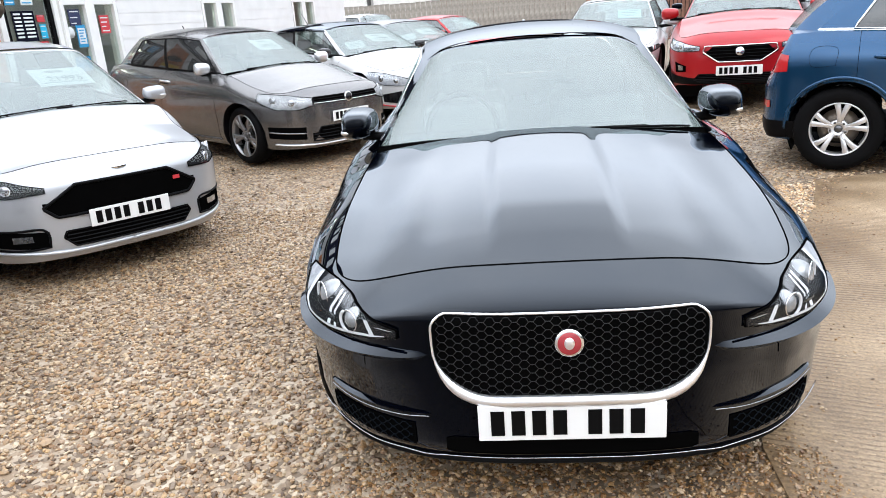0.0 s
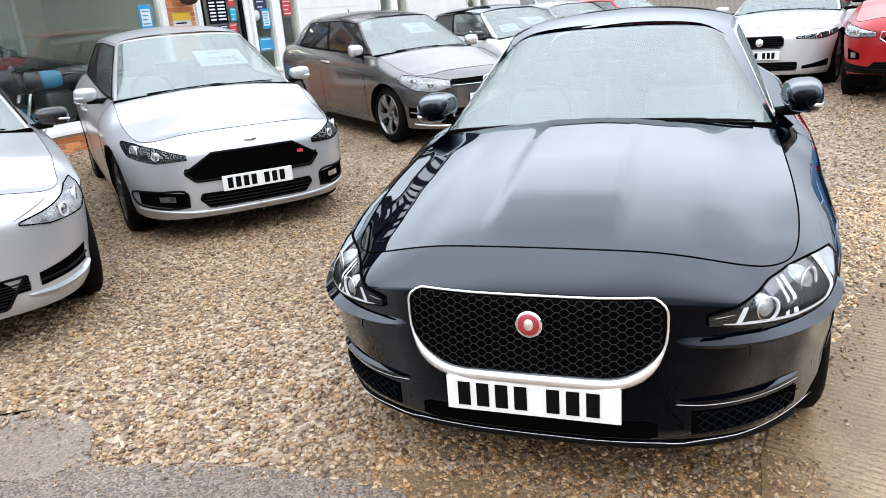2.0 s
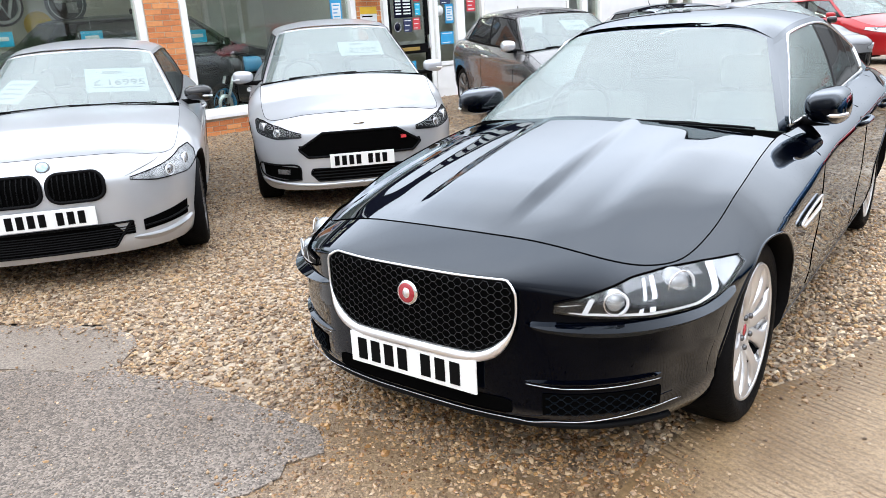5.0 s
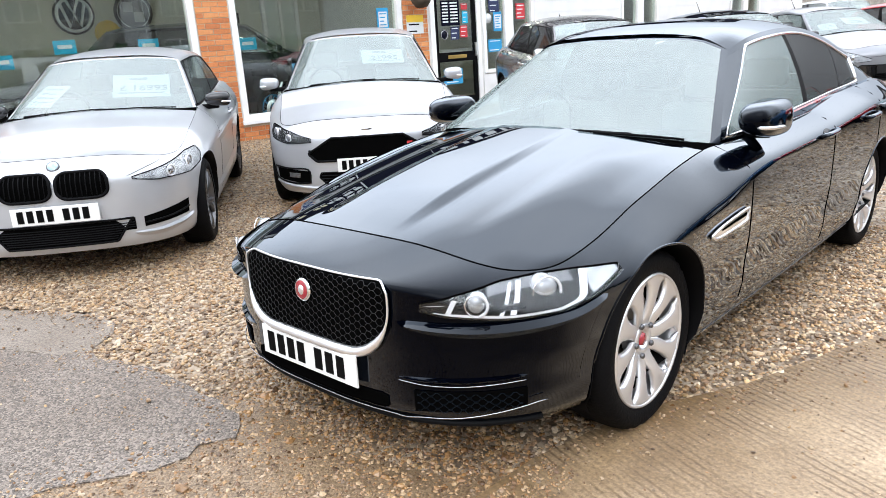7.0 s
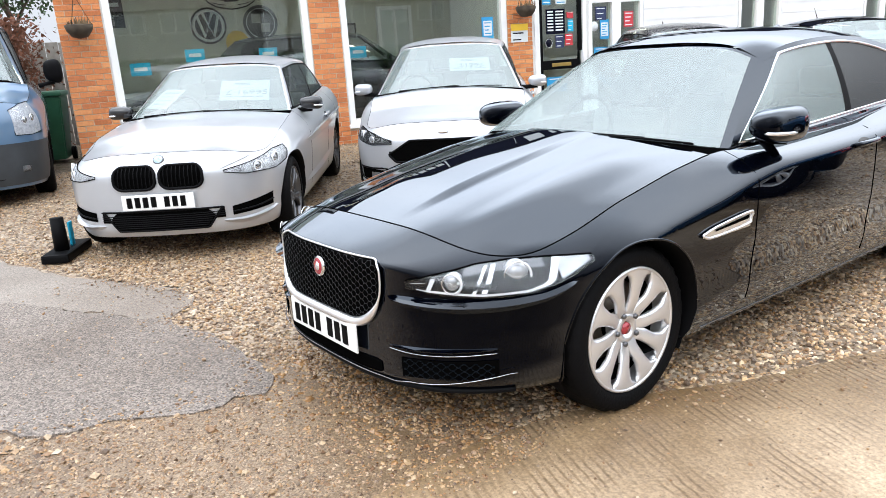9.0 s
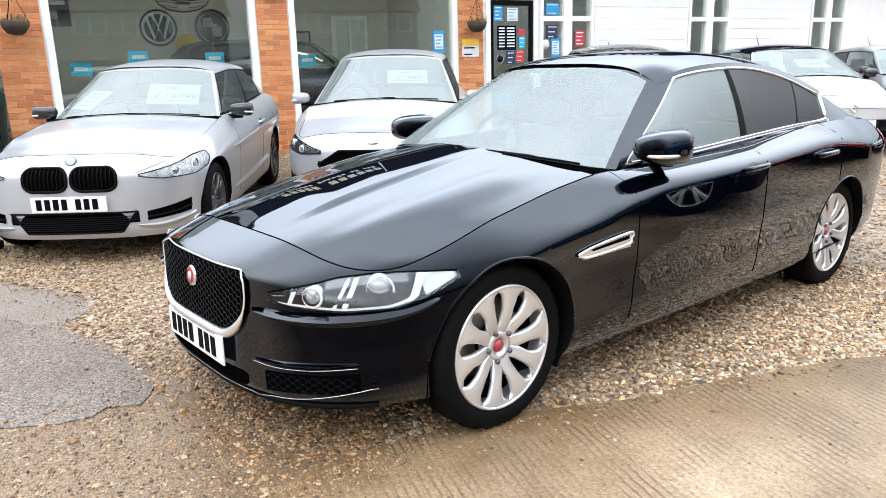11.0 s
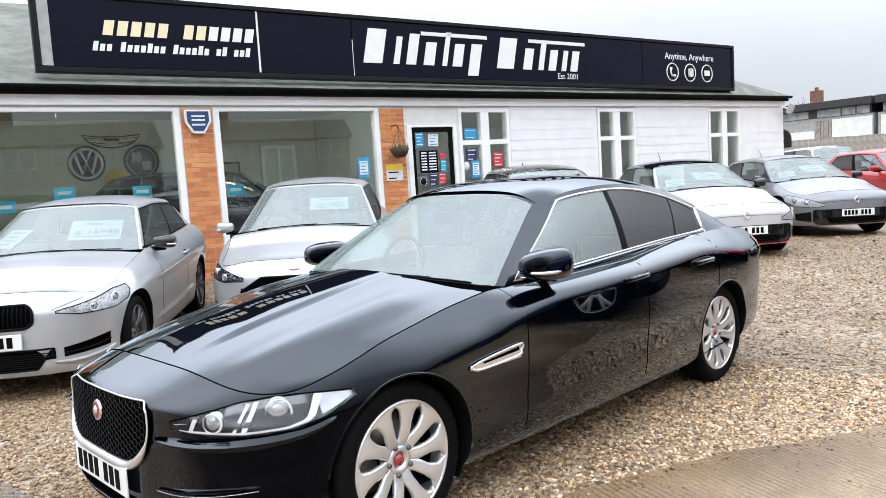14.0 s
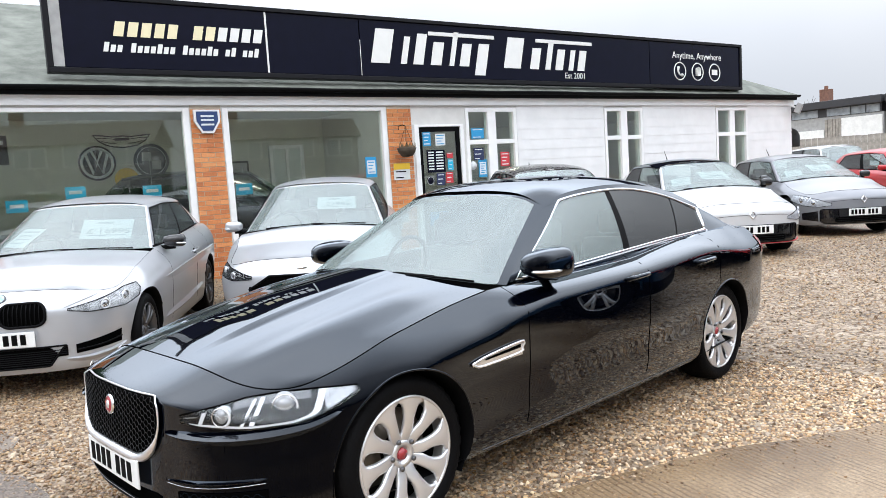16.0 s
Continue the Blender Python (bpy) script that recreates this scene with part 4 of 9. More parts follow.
            link_mesh("boot_lid", C.reshape(-1, 3), [x[::-1] for x in grid_faces(12, n)], self.mat, ob)
            # decks between the glass and the shoulders
            for s in (1, -1):
                a = np.concatenate([D[:, 0], R[:, 0]], 0)
                b = np.array([sh.top(sh.s_y(y)) for y in a[:, 1]])
                v = np.concatenate([a, b], 0) * np.array([s, 1, 1])
                k = len(a)
                sel = [i for i in range(k - 1) if a[i, 0] > 0.25]
                ff = [(i, k + i, k + i + 1, i + 1) for i in sel]
                link_mesh("shoulder", v, [x[::-1] for x in ff] if s < 0 else ff, self.mat, ob)
        else:
            for s in (1, -1):
                a = D[:, 0]
                b = np.array([sh.top(sh.s_y(y)) for y in a[:, 1]])
                v = np.concatenate([a, b], 0) * np.array([s, 1, 1])
                k = len(a)
                ff = [(i, k + i, k + i + 1, i + 1) for i in range(k - 1)]
                link_mesh("shoulder", v, [x[::-1] for x in ff] if s < 0 else ff, self.mat, ob)
            st, S = sh.s_y(g["b_rear"][0][1]), sh.s[-1]
            rear = resample(sh.top(np.r_[-np.linspace(st, S, 14), np.linspace(S, st, 14)[1:]]), 27)
            front = resample(both(R[:, 0][::-1][:, None])[:, 0], 27)
            C = coons(front, rear, np.linspace(front[0], rear[0], 4), np.linspace(front[-1], rear[-1], 4))
            link_mesh("tailgate_ledge", C.reshape(-1, 3), [x[::-1] for x in grid_faces(4, 27)], self.mat, ob)
        # cowl between bonnet and windscreen
        b0 = both(F[:, 0][:, None])[:, 0]
        b0 = resample(b0, len(self.hood[-1]))
        v = np.concatenate([self.hood[-1] - (0, 0, 0.02), b0 - (0, 0, 0.004)], 0)
        k = len(b0)
        link_mesh("scuttle", v, [(i, i + 1, k + i + 1, k + i) for i in range(k - 1)], M_SEAM, ob)

    def cabin(self):
        p, g, ob = self.p, self.p["gh"], self.ob
        W, cy, cz = p["W"], p["cowl"][0], p["cowl"][1]
        zs = p["bottom"][3][1]
        ay = g["b_side"][0][1]
        box("dashboard", (-0.72 * W, cy + 0.10, 0.55), (0.72 * W, ay + 0.30, cz - 0.06), M_INTER, ob, 0.05)
        end = g["b_side"][-1][1]
        box("cabin_floor", (-0.8 * W, cy + 0.2, zs + 0.05), (0.8 * W, end, zs + 0.12), M_INTER, ob)
        top = g["r_side"][2][2] - 0.22
        for y0 in (ay + 0.62, ay + 1.42):
            for x0 in (-0.38, 0.38):
                bm = bmesh.new()
                add_box(bm, (x0 - 0.23, y0 - 0.40, 0.42), (x0 + 0.23, y0 + 0.12, 0.60), 0.05)
                add_box(bm, (x0 - 0.23, y0 + 0.06, 0.50), (x0 + 0.23, y0 + 0.20, top - 0.12), 0.05)
                add_box(bm, (x0 - 0.12, y0 + 0.10, top - 0.10), (x0 + 0.12, y0 + 0.20, top + 0.06), 0.035)
                part("seat", bm, M_SEAT, ob, "", True)
        w = np.linspace(0, 2 * math.pi, 24, endpoint=False)
        tube("steering_wheel", [(-0.37 + 0.18 * math.cos(a), ay + 0.36 + 0.06 * math.sin(a), cz - 0.06 + 0.17 * math.sin(a)) for a in w], 0.014, M_INTER, ob, 6, True)

    # ---- features on the skin
    def patch(self, name, s0, s1, lo, hi, mat, off=0.004, ns=14, nz=5, label="", parent=None):
        s = np.linspace(s0, s1, ns)
        t = np.linspace(0, 1, ns)
        a = np.array([lo(k) if callable(lo) else lo for k in t])
        b = np.array([hi(k) if callable(hi) else hi for k in t])
        z = a[:, None] + (b - a)[:, None] * np.linspace(0, 1, nz)[None]
        v = self.sh.at(np.repeat(s[:, None], nz, 1), z, off)
        f = grid_faces(ns, nz)
        return link_mesh(name, v.reshape(-1, 3), [q if s1 > s0 else q[::-1] for q in f], mat, parent or self.ob, True, label)

    def line(self, name, pts, r, mat, off=0.004, n=40, closed=False, label="", sides=6, parent=None):
        q = spline(pts + [pts[0]] if closed else pts, n)
        if closed:
            q = q[:-1]
        return tube(name, self.sh.at(q[:, 0], q[:, 1], off), r, mat, parent or self.ob, sides, closed, label)

    def ledge(self, name, pts, depth, up, down, mat, n=30):
        """A folded crease in the skin: a face tilted to the sky above a tucked-in lower face."""
        q = spline(pts, n)
        k = np.sin(math.pi * np.linspace(0, 1, n)) ** 0.35
        rows = [self.sh.at(q[:, 0], q[:, 1] + up * k, 0.0005), self.sh.at(q[:, 0], q[:, 1], 0.001 + depth * k), self.sh.at(q[:, 0], q[:, 1], 0.001 + depth * k), self.sh.at(q[:, 0], q[:, 1] - down * k, 0.0005)]
        v = np.concatenate(rows, 0)
        g = pts[-1][0] < pts[0][0]
        f = []
        for a in (0, 2):
            for i in range(n - 1):
                t = (a * n + i, (a + 1) * n + i, (a + 1) * n + i + 1, a * n + i + 1)
                f.append(t[::-1] if g else t)
        return link_mesh(name, v, f, mat, self.ob, True)

    def number_plate(self, y_off, z, width=0.52, rear=False):
        """A front plate with its characters shown as plain bars."""
        y = self.sh.at(0.0, z)[1] - y_off
        y = min(y, self.sh.at(0.26, z)[1] - 0.012)
        h = 0.111
        plate = box("number_plate", (-width / 2, y - 0.008, z - h / 2), (width / 2, y, z + h / 2), M_PLATE, self.ob, 0.003, "white number plate")
        for x in (-0.205, -0.147, -0.089, -0.031, 0.065, 0.123, 0.181):
            box("plate_bar", (x - 0.019, y - 0.0105, z - 0.038), (x + 0.019, y - 0.0065, z + 0.038), M_INK, plate)
        return plate

    def mirrors(self, y, z, x, mat, tip=None, size=(0.215, 0.125, 0.135)):
        for g in (1, -1):
            bm = bmesh.new()
            bmesh.ops.create_uvsphere(bm, u_segments=28, v_segments=16, radius=1.0)
            for v in bm.verts:
                a, b, c = v.co
                k = lambda t, e: math.copysign(abs(t) ** e, t)
                a, b, c = k(a, 0.62), k(b, 0.75), k(c, 0.66)
                b = max(b, -1.0) * (1.0 if b < 0 else 0.45)
                c = c * (1 - 0.14 * (1 - a) / 2) - (0.18 if c < -0.2 else 0.0) * (1 - a) / 2 * -1
                v.co = (g * (x - size[0] / 2 + a * size[0] / 2), y + b * size[1] / 2 * 1.25, z + c * size[2] / 2)
            bmesh.ops.recalc_face_normals(bm, faces=bm.faces[:])
            hous = part("door_mirror", bm, mat, self.ob, "", True)
            tube("mirror_arm", [(g * (x - size[0] - 0.07), y + 0.045, z - size[2] * 0.52), (g * (x - size[0] - 0.005), y + 0.03, z - size[2] * 0.46), (g * (x - size[0] * 0.5), y + 0.01, z - size[2] * 0.40)], [0.030, 0.022, 0.024], M_TRIM, hous, 8)
            if tip:
                k = lambda t, e: math.copysign(abs(t) ** e, t)
                pts = []
                for w in np.linspace(8, 82, 12):
                    a, b, c = math.cos(radians(w)) * 0.95, -math.sin(radians(w)) * 0.95, -0.22 + 0.10 * w / 82
                    pts.append((g * (x - size[0] / 2 + k(a, 0.62) * size[0] / 2 * 1.005), y + k(b, 0.75) * size[1] / 2 * 1.255, z + k(c, 0.66) * size[2] / 2))
                tube("mirror_indicator", pts, [0.003] + [0.0085] * 10 + [0.003], tip, hous, 6)
            box("mirror_glass", (g * (x - size[0] * 0.5) - size[0] * 0.38, y + 0.034, z - size[2] * 0.36), (g * (x - size[0] * 0.5) + size[0] * 0.38, y + 0.044, z + size[2] * 0.36), M_CHROME, hous, 0.003)

    def handles(self, ys, z, mat):
        for y in ys:
            for g in (1, -1):
                s = [self.sh.s_y(y + d) for d in (-0.115, -0.08, 0, 0.08, 0.115)]
                zz = [z, z + 0.006, z + 0.010, z + 0.012, z + 0.010]
                pts = [self.sh.at(g * a, b, o) for a, b, o in zip(s, zz, (0.0, 0.022, 0.03, 0.026, 0.0))]
                tube("door_handle", spline(pts, 14), [0.010] + [0.014] * 12 + [0.010], mat, self.ob, 8)
                self.patch("handle_recess", g * self.sh.s_y(y - 0.07), g * self.sh.s_y(y + 0.06), lambda t: z - 0.026 * math.sin(math.pi * t) ** 0.6, lambda t: z + 0.006 + 0.024 * math.sin(math.pi * t) ** 0.6, M_GLOSSBLACK, 0.0015, 12, 4)

    def wipers(self, y, z, xs):
        F = self.seg["front"]
        for x0, x1, k in xs:
            pts = []
            for t in np.linspace(0, 1, 9):
                x = x0 + (x1 - x0) * t
                b = np.array([np.interp(abs(x), F[:, 0, 0], F[:, 0, c]) for c in (1, 2)])
                r = np.array([np.interp(abs(x), F[:, 0, 0], F[:, -1, c]) for c in (1, 2)])
                v = 0.004 + 0.5 * k * t
                q = b + (r - b) * v
                pts.append((x, q[0] - 0.012, q[1] + 0.003))
            tube("wiper", pts, [0.010, 0.008] + [0.005] * 7, M_TRIM, self.ob, 6)

    def on_screen(self, x, v, lift=0.006):
        """A frame on the windscreen at height fraction v and across position x: place, right, up."""
        F = self.seg["front"]
        col = lambda X, vv: np.array([X] + [np.interp(abs(X), F[:, 0, 0] * (1 - vv) + F[:, -1, 0] * vv, F[:, 0, c] * (1 - vv) + F[:, -1, c] * vv) for c in (1, 2)])
        a, up, rt = col(x, v), col(x, v + 0.08) - col(x, v - 0.08), col(x + 0.08, v) - col(x - 0.08, v)
        up, rt = Vector(up).normalized(), Vector(rt).normalized()
        nn = rt.cross(up).normalized()
        up = nn.cross(rt)
        m = Matrix((rt, up, nn)).transposed().to_4x4()
        m.translation = Vector(a) + nn * lift
        return m

    def sticker(self, x, v, w, h, body="", turn=0.0, mat=None):
        """A price card or paper behind the glass, with its figures."""
        m = self.on_screen(x, v, -0.012) @ pose(0, 0, 0, 0, 0, turn)
        bm = bmesh.new()
        add_box(bm, (-w / 2, -h / 2, -0.001), (w / 2, h / 2, 0.001))
        card = part("price_card" if body else "paper_notice", bm, mat or M_CARD, self.ob, "white price card behind the windscreen" if body else "white paper notice behind the windscreen")
        card.matrix_basis = m
        if body:
            text_mesh("price_text", body, min(h * 0.42, w * 0.26), M_PRICE, pose(w * 0.04, -h * 0.12, 0.002), card)
            box("text_bar", (-w * 0.22, h * 0.27, 0.001), (w * 0.10, h * 0.37, 0.003), M_PALEPRINT, card)
            box("text_bar", (-w * 0.40, -h * 0.34, 0.001), (w * 0.40, -h * 0.30, 0.003), M_PALEPRINT, card)
        else:
            for k in range(4):
                box("text_bar", (-w * 0.36, h * (0.32 - 0.2 * k) - h * 0.03, 0.001), (w * (0.36 - 0.12 * (k % 2)), h * (0.32 - 0.2 * k) + h * 0.03, 0.003), M_PALEPRINT, card)


M_PALEPRINT = plain("pale_grey_print", (0.17, 0.19, 0.19), 0.6, vary=0.05)
M_CARD = plain("pale_card", (0.42, 0.47, 0.47), 0.6, vary=0.06)
M_PRICE = plain("grey_print", (0.055, 0.068, 0.07), 0.6, vary=0.05)


def arc_loop(x0, x1, z0, z1, rtop, rbot, n=9):
    """A rounded rectangle in (x, z), clockwise from the top left."""
    q = []
    for cx, cz, r, a0 in ((x0 + rtop, z1 - rtop, rtop, 180), (x1 - rtop, z1 - rtop, rtop, 90), (x1 - rbot, z0 + rbot * 0.8, rbot, 0), (x0 + rbot, z0 + rbot * 0.8, rbot, -90)):
        for k in range(n):
            a = radians(a0 - 90 * k / (n - 1))
            q.append((cx + r * math.cos(a), cz + (r if cz > (z0 + z1) / 2 else r * 0.8) * math.sin(a)))
    return q


# ---------------------------------------------------------------- car models
M_LAMPGREY = plain("lamp_inner_grey", (0.13, 0.13, 0.135), 0.25, 0.3, vary=0.35, scale=25)
M_LAMPPALE = plain("pale_lamp_end", (0.35, 0.36, 0.38), 0.4, vary=0.3, scale=30)
M_VENT = matt("dark_vent_mesh", (0.003, 0.005, 0.008), 0.5, 0.05)
M_MESH = plain("dark_grille_mesh", (0.010, 0.010, 0.011), 0.4, 0.2)


def loop_bounds(loop):
    a = np.array(loop)
    zc = (a[:, 1].max() + a[:, 1].min()) / 2
    up, lo = a[a[:, 1] >= zc], a[a[:, 1] < zc]
    up, lo = up[np.argsort(up[:, 0])], lo[np.argsort(lo[:, 0])]
    return (lambda x: float(np.interp(x, lo[:, 0], lo[:, 1]))), (lambda x: float(np.interp(x, up[:, 0], up[:, 1])))


def opening(car, loop, mat, frame_mat=None, r=0.008, off=0.003, name="grille", label="", low_r=None, parent=None):
    """A dark opening of the given outline in (x, z) on the front skin, with its surround."""
    sh = car.sh
    lo, hi = loop_bounds(loop)
    x0, x1 = min(q[0] for q in loop) + 0.002, max(q[0] for q in loop) - 0.002
    xs = np.linspace(x0, x1, 30)
    s = np.array([sh.s_x(x) for x in xs])
    a, b = np.array([lo(x) for x in xs]), np.array([hi(x) for x in xs])
    z = a[:, None] + (b - a)[:, None] * np.linspace(0, 1, 14)[None]
    v = sh.at(np.repeat(s[:, None], 14, 1), z, off)
    g = link_mesh(name, v.reshape(-1, 3), grid_faces(30, 14), mat, parent or car.ob, True, label)
    if frame_mat:
        ring = np.array(list(loop) + [loop[0]])
        d = np.r_[0, np.cumsum(np.linalg.norm(np.diff(ring, axis=0), axis=1))]
        w = np.linspace(0, d[-1], 120, endpoint=False)
        ring = np.stack([np.interp(w, d, ring[:, 0]), np.interp(w, d, ring[:, 1])], 1)
        pts = sh.at([sh.s_x(q[0]) for q in ring], ring[:, 1], off + 0.002)
        z0 = ring[:, 1].min()
        rr = r if low_r is None else low_r + (r - low_r) * smoothstep(z0 + 0.015, z0 + 0.12, ring[:, 1])
        tube(name + "_surround", pts, rr, frame_mat, g, 8, True)
    return g


M_SLAT = matt("dull_grille_slat", (0.010, 0.010, 0.011), 0.6, 0.05)


def slats(car, loop, zs, r, mat, parent, off=0.006):
    mat = M_SLAT
    lo, hi = loop_bounds(loop)
    for z in zs:
        xs = [x for x in np.linspace(min(q[0] for q in loop), max(q[0] for q in loop), 40) if lo(x) + 0.004 < z < hi(x) - 0.004]
        if len(xs) > 3:
            tube("grille_bar", car.sh.at([car.sh.s_x(x) for x in xs], z, off), r, mat, parent, 5)


def lamp(car, x_in, y_out, lo, hi, projectors, blades=(), base=None, strip=True, g_all=(1, -1), halo=0.0026):
    """A pair of headlamps: dark housing, bowls, bright strips and a clear cover."""
    sh = car.sh
    for g in g_all:
        s0, s1 = sh.s_x(x_in), sh.s_y(y_out)
        L = lambda t: float(np.interp(t, lo[0], lo[1]))
        H = lambda t: float(np.interp(t, hi[0], hi[1]))
        h = car.patch("headlamp", g * s0, g * s1, L, H, base or M_LAMPDARK, 0.002, 22, 6, "clear headlamp with bright inner strips")
        for t, fz, r, mt in projectors:
            c = sh.at(g * (s0 + (s1 - s0) * t), L(t) + (H(t) - L(t)) * fz, 0.0)
            c2 = sh.at(g * (s0 + (s1 - s0) * t), L(t) + (H(t) - L(t)) * fz, 0.012)
            d = (c2 - c) / np.linalg.norm(c2 - c)
            v, f = tube_arrays([c - d * 0.01, c + d * 0.006, c + d * 0.012], [r, r, r * 0.9], 18)
            link_mesh("lamp_ring", v, f, M_LAMPIN, h)
            e1 = np.cross(d, (0, 0, 1.0))
            e1 /= np.linalg.norm(e1)
            e2 = np.cross(e1, d)
            tube("lamp_halo", [c + d * 0.011 + r * (math.cos(w) * e1 + math.sin(w) * e2) for w in np.linspace(0, 2 * math.pi, 24, endpoint=False)], halo, M_DRL, h, 6, True)
            bm = bmesh.new()
            bmesh.ops.create_uvsphere(bm, u_segments=16, v_segments=10, radius=r * 0.85, matrix=Matrix.Translation(c - d * (r * 0.45)))
            part("lamp_projector", bm, mt, h, "", True)
        if strip:
            tt = np.linspace(0.03, 0.97, 24)
            tube("daylight_strip", sh.at(g * (s0 + (s1 - s0) * tt), [L(t) + 0.011 for t in tt], 0.008), 0.0032, M_DRL, h, 6)
        for t0, f0, t1, f1, r in blades:
            tt = np.linspace(0, 1, 8)
            q = [(t0 + (t1 - t0) * k, f0 + (f1 - f0) * k) for k in tt]
            tube("lamp_blade", sh.at([g * (s0 + (s1 - s0) * a) for a, b in q], [L(a) + (H(a) - L(a)) * b for a, b in q], 0.006), r * 0.8, M_DRL, h, 6)
        car.patch("lamp_cover", g * s0, g * s1, L, H, M_LENS, 0.013, 22, 6, "", h)
        tt = np.linspace(0, 1, 30)
        rim = [(s0 + (s1 - s0) * t, L(t)) for t in tt] + [(s0 + (s1 - s0) * t, H(t)) for t in tt[::-1]]
        tube("lamp_edge", sh.at([g * a for a, b in rim], [b for a, b in rim], 0.006), 0.0035, M_SEAM, h, 5, True)


def badge_disc(name, at_, r, mat, parent, ring=None, tilt=0.0):
    o = revolve(name, [(0.0, r), (0.006, r * 0.96), (0.008, r * 0.80), (0.006, 0.0005)], ring or M_CHROME, parent, 28)
    o.matrix_basis = Matrix.Translation(at_) @ pose(0, 0, 0, 0, 0, -90) @ pose(0, 0, 0, 0, tilt, 0)
    i = revolve("badge_face", [(0.0075, r * 0.80), (0.0095, r * 0.74), (0.0095, 0.0005)], mat, o, 24)
    return o


def saloon_lamps(c):
    """Slim headlamps: two clear projectors, paired blades, and a bright strip that runs below them and turns up at the outer end."""
    sh = c.sh
    s0, s1 = sh.s_x(0.485), sh.s_y(0.60)
    tl, zl = [0, 0.12, 0.4, 0.62, 0.82, 1], [0.598, 0.586, 0.576, 0.582, 0.612, 0.655]
    th, zh = [0, 0.15, 0.36, 0.55, 0.8, 1], [0.624, 0.650, 0.674, 0.680, 0.679, 0.674]
    L = lambda t: float(np.interp(t, tl, zl))
    H = lambda t: float(np.interp(t, th, zh))

    def ribbon(name, g, path, half, mat, off, parent):
        """A flat band along (t, height share) with a half width along the lamp."""
        v = []
        for t, fz in path:
            for k in (-1, 1):
                tt = t + k * half
                v.append(sh.at(g * (s0 + (s1 - s0) * tt), L(t) + (H(t) - L(t)) * fz, off))
        f = grid_faces(len(path), 2)
        link_mesh(name, v, f if g > 0 else [q[::-1] for q in f], mat, parent)

    for g in (1, -1):
        h = c.patch("headlamp", g * s0, g * s1, L, H, M_LAMPDARK, 0.002, 26, 6, "clear headlamp with bright inner strips")
        at = lambda t, fz, off: sh.at(g * (s0 + (s1 - s0) * t), L(t) + (H(t) - L(t)) * fz, off)
        c.patch("lamp_reflector", g * (s0 + (s1 - s0) * 0.80), g * (s0 + (s1 - s0) * 0.985), lambda q: L(0.80 + 0.185 * q) + 0.006, lambda q: H(0.80 + 0.185 * q) - 0.002, M_LAMPPALE, 0.004, 10, 4, "", h)
        c.patch("lamp_shelf", g * (s0 + (s1 - s0) * 0.30), g * (s0 + (s1 - s0) * 0.74), lambda q: H(0.30 + 0.44 * q) - 0.026, lambda q: H(0.30 + 0.44 * q) - 0.003, M_LAMPGREY, 0.0035, 12, 3, "", h)
        for t, fz, r in ((0.25, 0.53, 0.034), (0.58, 0.57, 0.046)):
            p0, p1 = at(t, fz, 0.0), at(t, fz, 0.012)
            d = (p1 - p0) / np.linalg.norm(p1 - p0)
            e1 = np.cross(d, (0, 0, 1.0))
            e1 /= np.linalg.norm(e1)
            e2 = np.cross(e1, d)
            bm = bmesh.new()
            bmesh.ops.create_uvsphere(bm, u_segments=24, v_segments=14, radius=r * 1.05, matrix=Matrix.Translation(p0 - d * (r * 0.72)))
            part("lamp_projector", bm, M_BOWL, h, "", True)
            ring = [p0 + d * 0.006 + r * (math.cos(w) * e1 + math.sin(w) * e2) for w in np.linspace(0, 2 * math.pi, 30, endpoint=False)]
            tube("lamp_ring", ring, 0.0022, M_CHROME, h, 6, True)
            side = -1 if (at(t + 0.05, fz, 0) - p0) @ e1 < 0 else 1
            arc = [p0 + d * 0.008 + r * (side * math.cos(w) * e1 + math.sin(w) * e2) for w in np.linspace(-1.35, 1.15, 16)]
            tube("lamp_halo", arc, [0.002] + [0.0048] * 14 + [0.002], M_DRL, h, 6)
        ribbon("lamp_blade", g, [(0.125 + 0.03 * k, 0.16 + 0.66 * k) for k in (0, 0.5, 1)], 0.012, M_DRL, 0.006, h)
        ribbon("lamp_blade", g, [(0.355 + 0.06 * k, 0.12 + 0.80 * k) for k in (0, 0.5, 1)], 0.009, M_DRL, 0.006, h)
        ribbon("lamp_blade", g, [(0.405 + 0.055 * k, 0.14 + 0.80 * k) for k in (0, 0.5, 1)], 0.013, M_DRL, 0.007, h)
        ribbon("lamp_blade", g, [(0.365 + 0.05 * k, 0.42 + 0.02 * k) for k in (0, 0.5, 1)], 0.010, M_DRL, 0.0065, h)
        ribbon("lamp_blade", g, [(0.03 + 0.07 * k, 0.62) for k in (0, 0.5, 1)], 0.012, M_DRL, 0.006, h)
        # the strip along the lower edge and its upturned end
        tt = np.linspace(0.06, 0.735, 30)
        v = [at(t, (a + 0.010 * min(1, (t - 0.04) * 8) * b * 0.7) / max(H(t) - L(t), 1e-3), 0.008) for t in tt for a, b in ((0.005, 0), (0.006, 1))]
        f = grid_faces(30, 2)
        link_mesh("daylight_strip", v, f if g > 0 else [q[::-1] for q in f], M_DRL, h)
        ribbon("daylight_strip", g, [(0.715, 0.10), (0.745, 0.20), (0.765, 0.42), (0.79, 0.70), (0.81, 0.95)], 0.020, M_DRL, 0.0085, h)
        c.patch("lamp_cover", g * s0, g * s1, L, H, M_LENS, 0.014, 26, 6, "", h)
        tt = np.linspace(0, 1, 30)
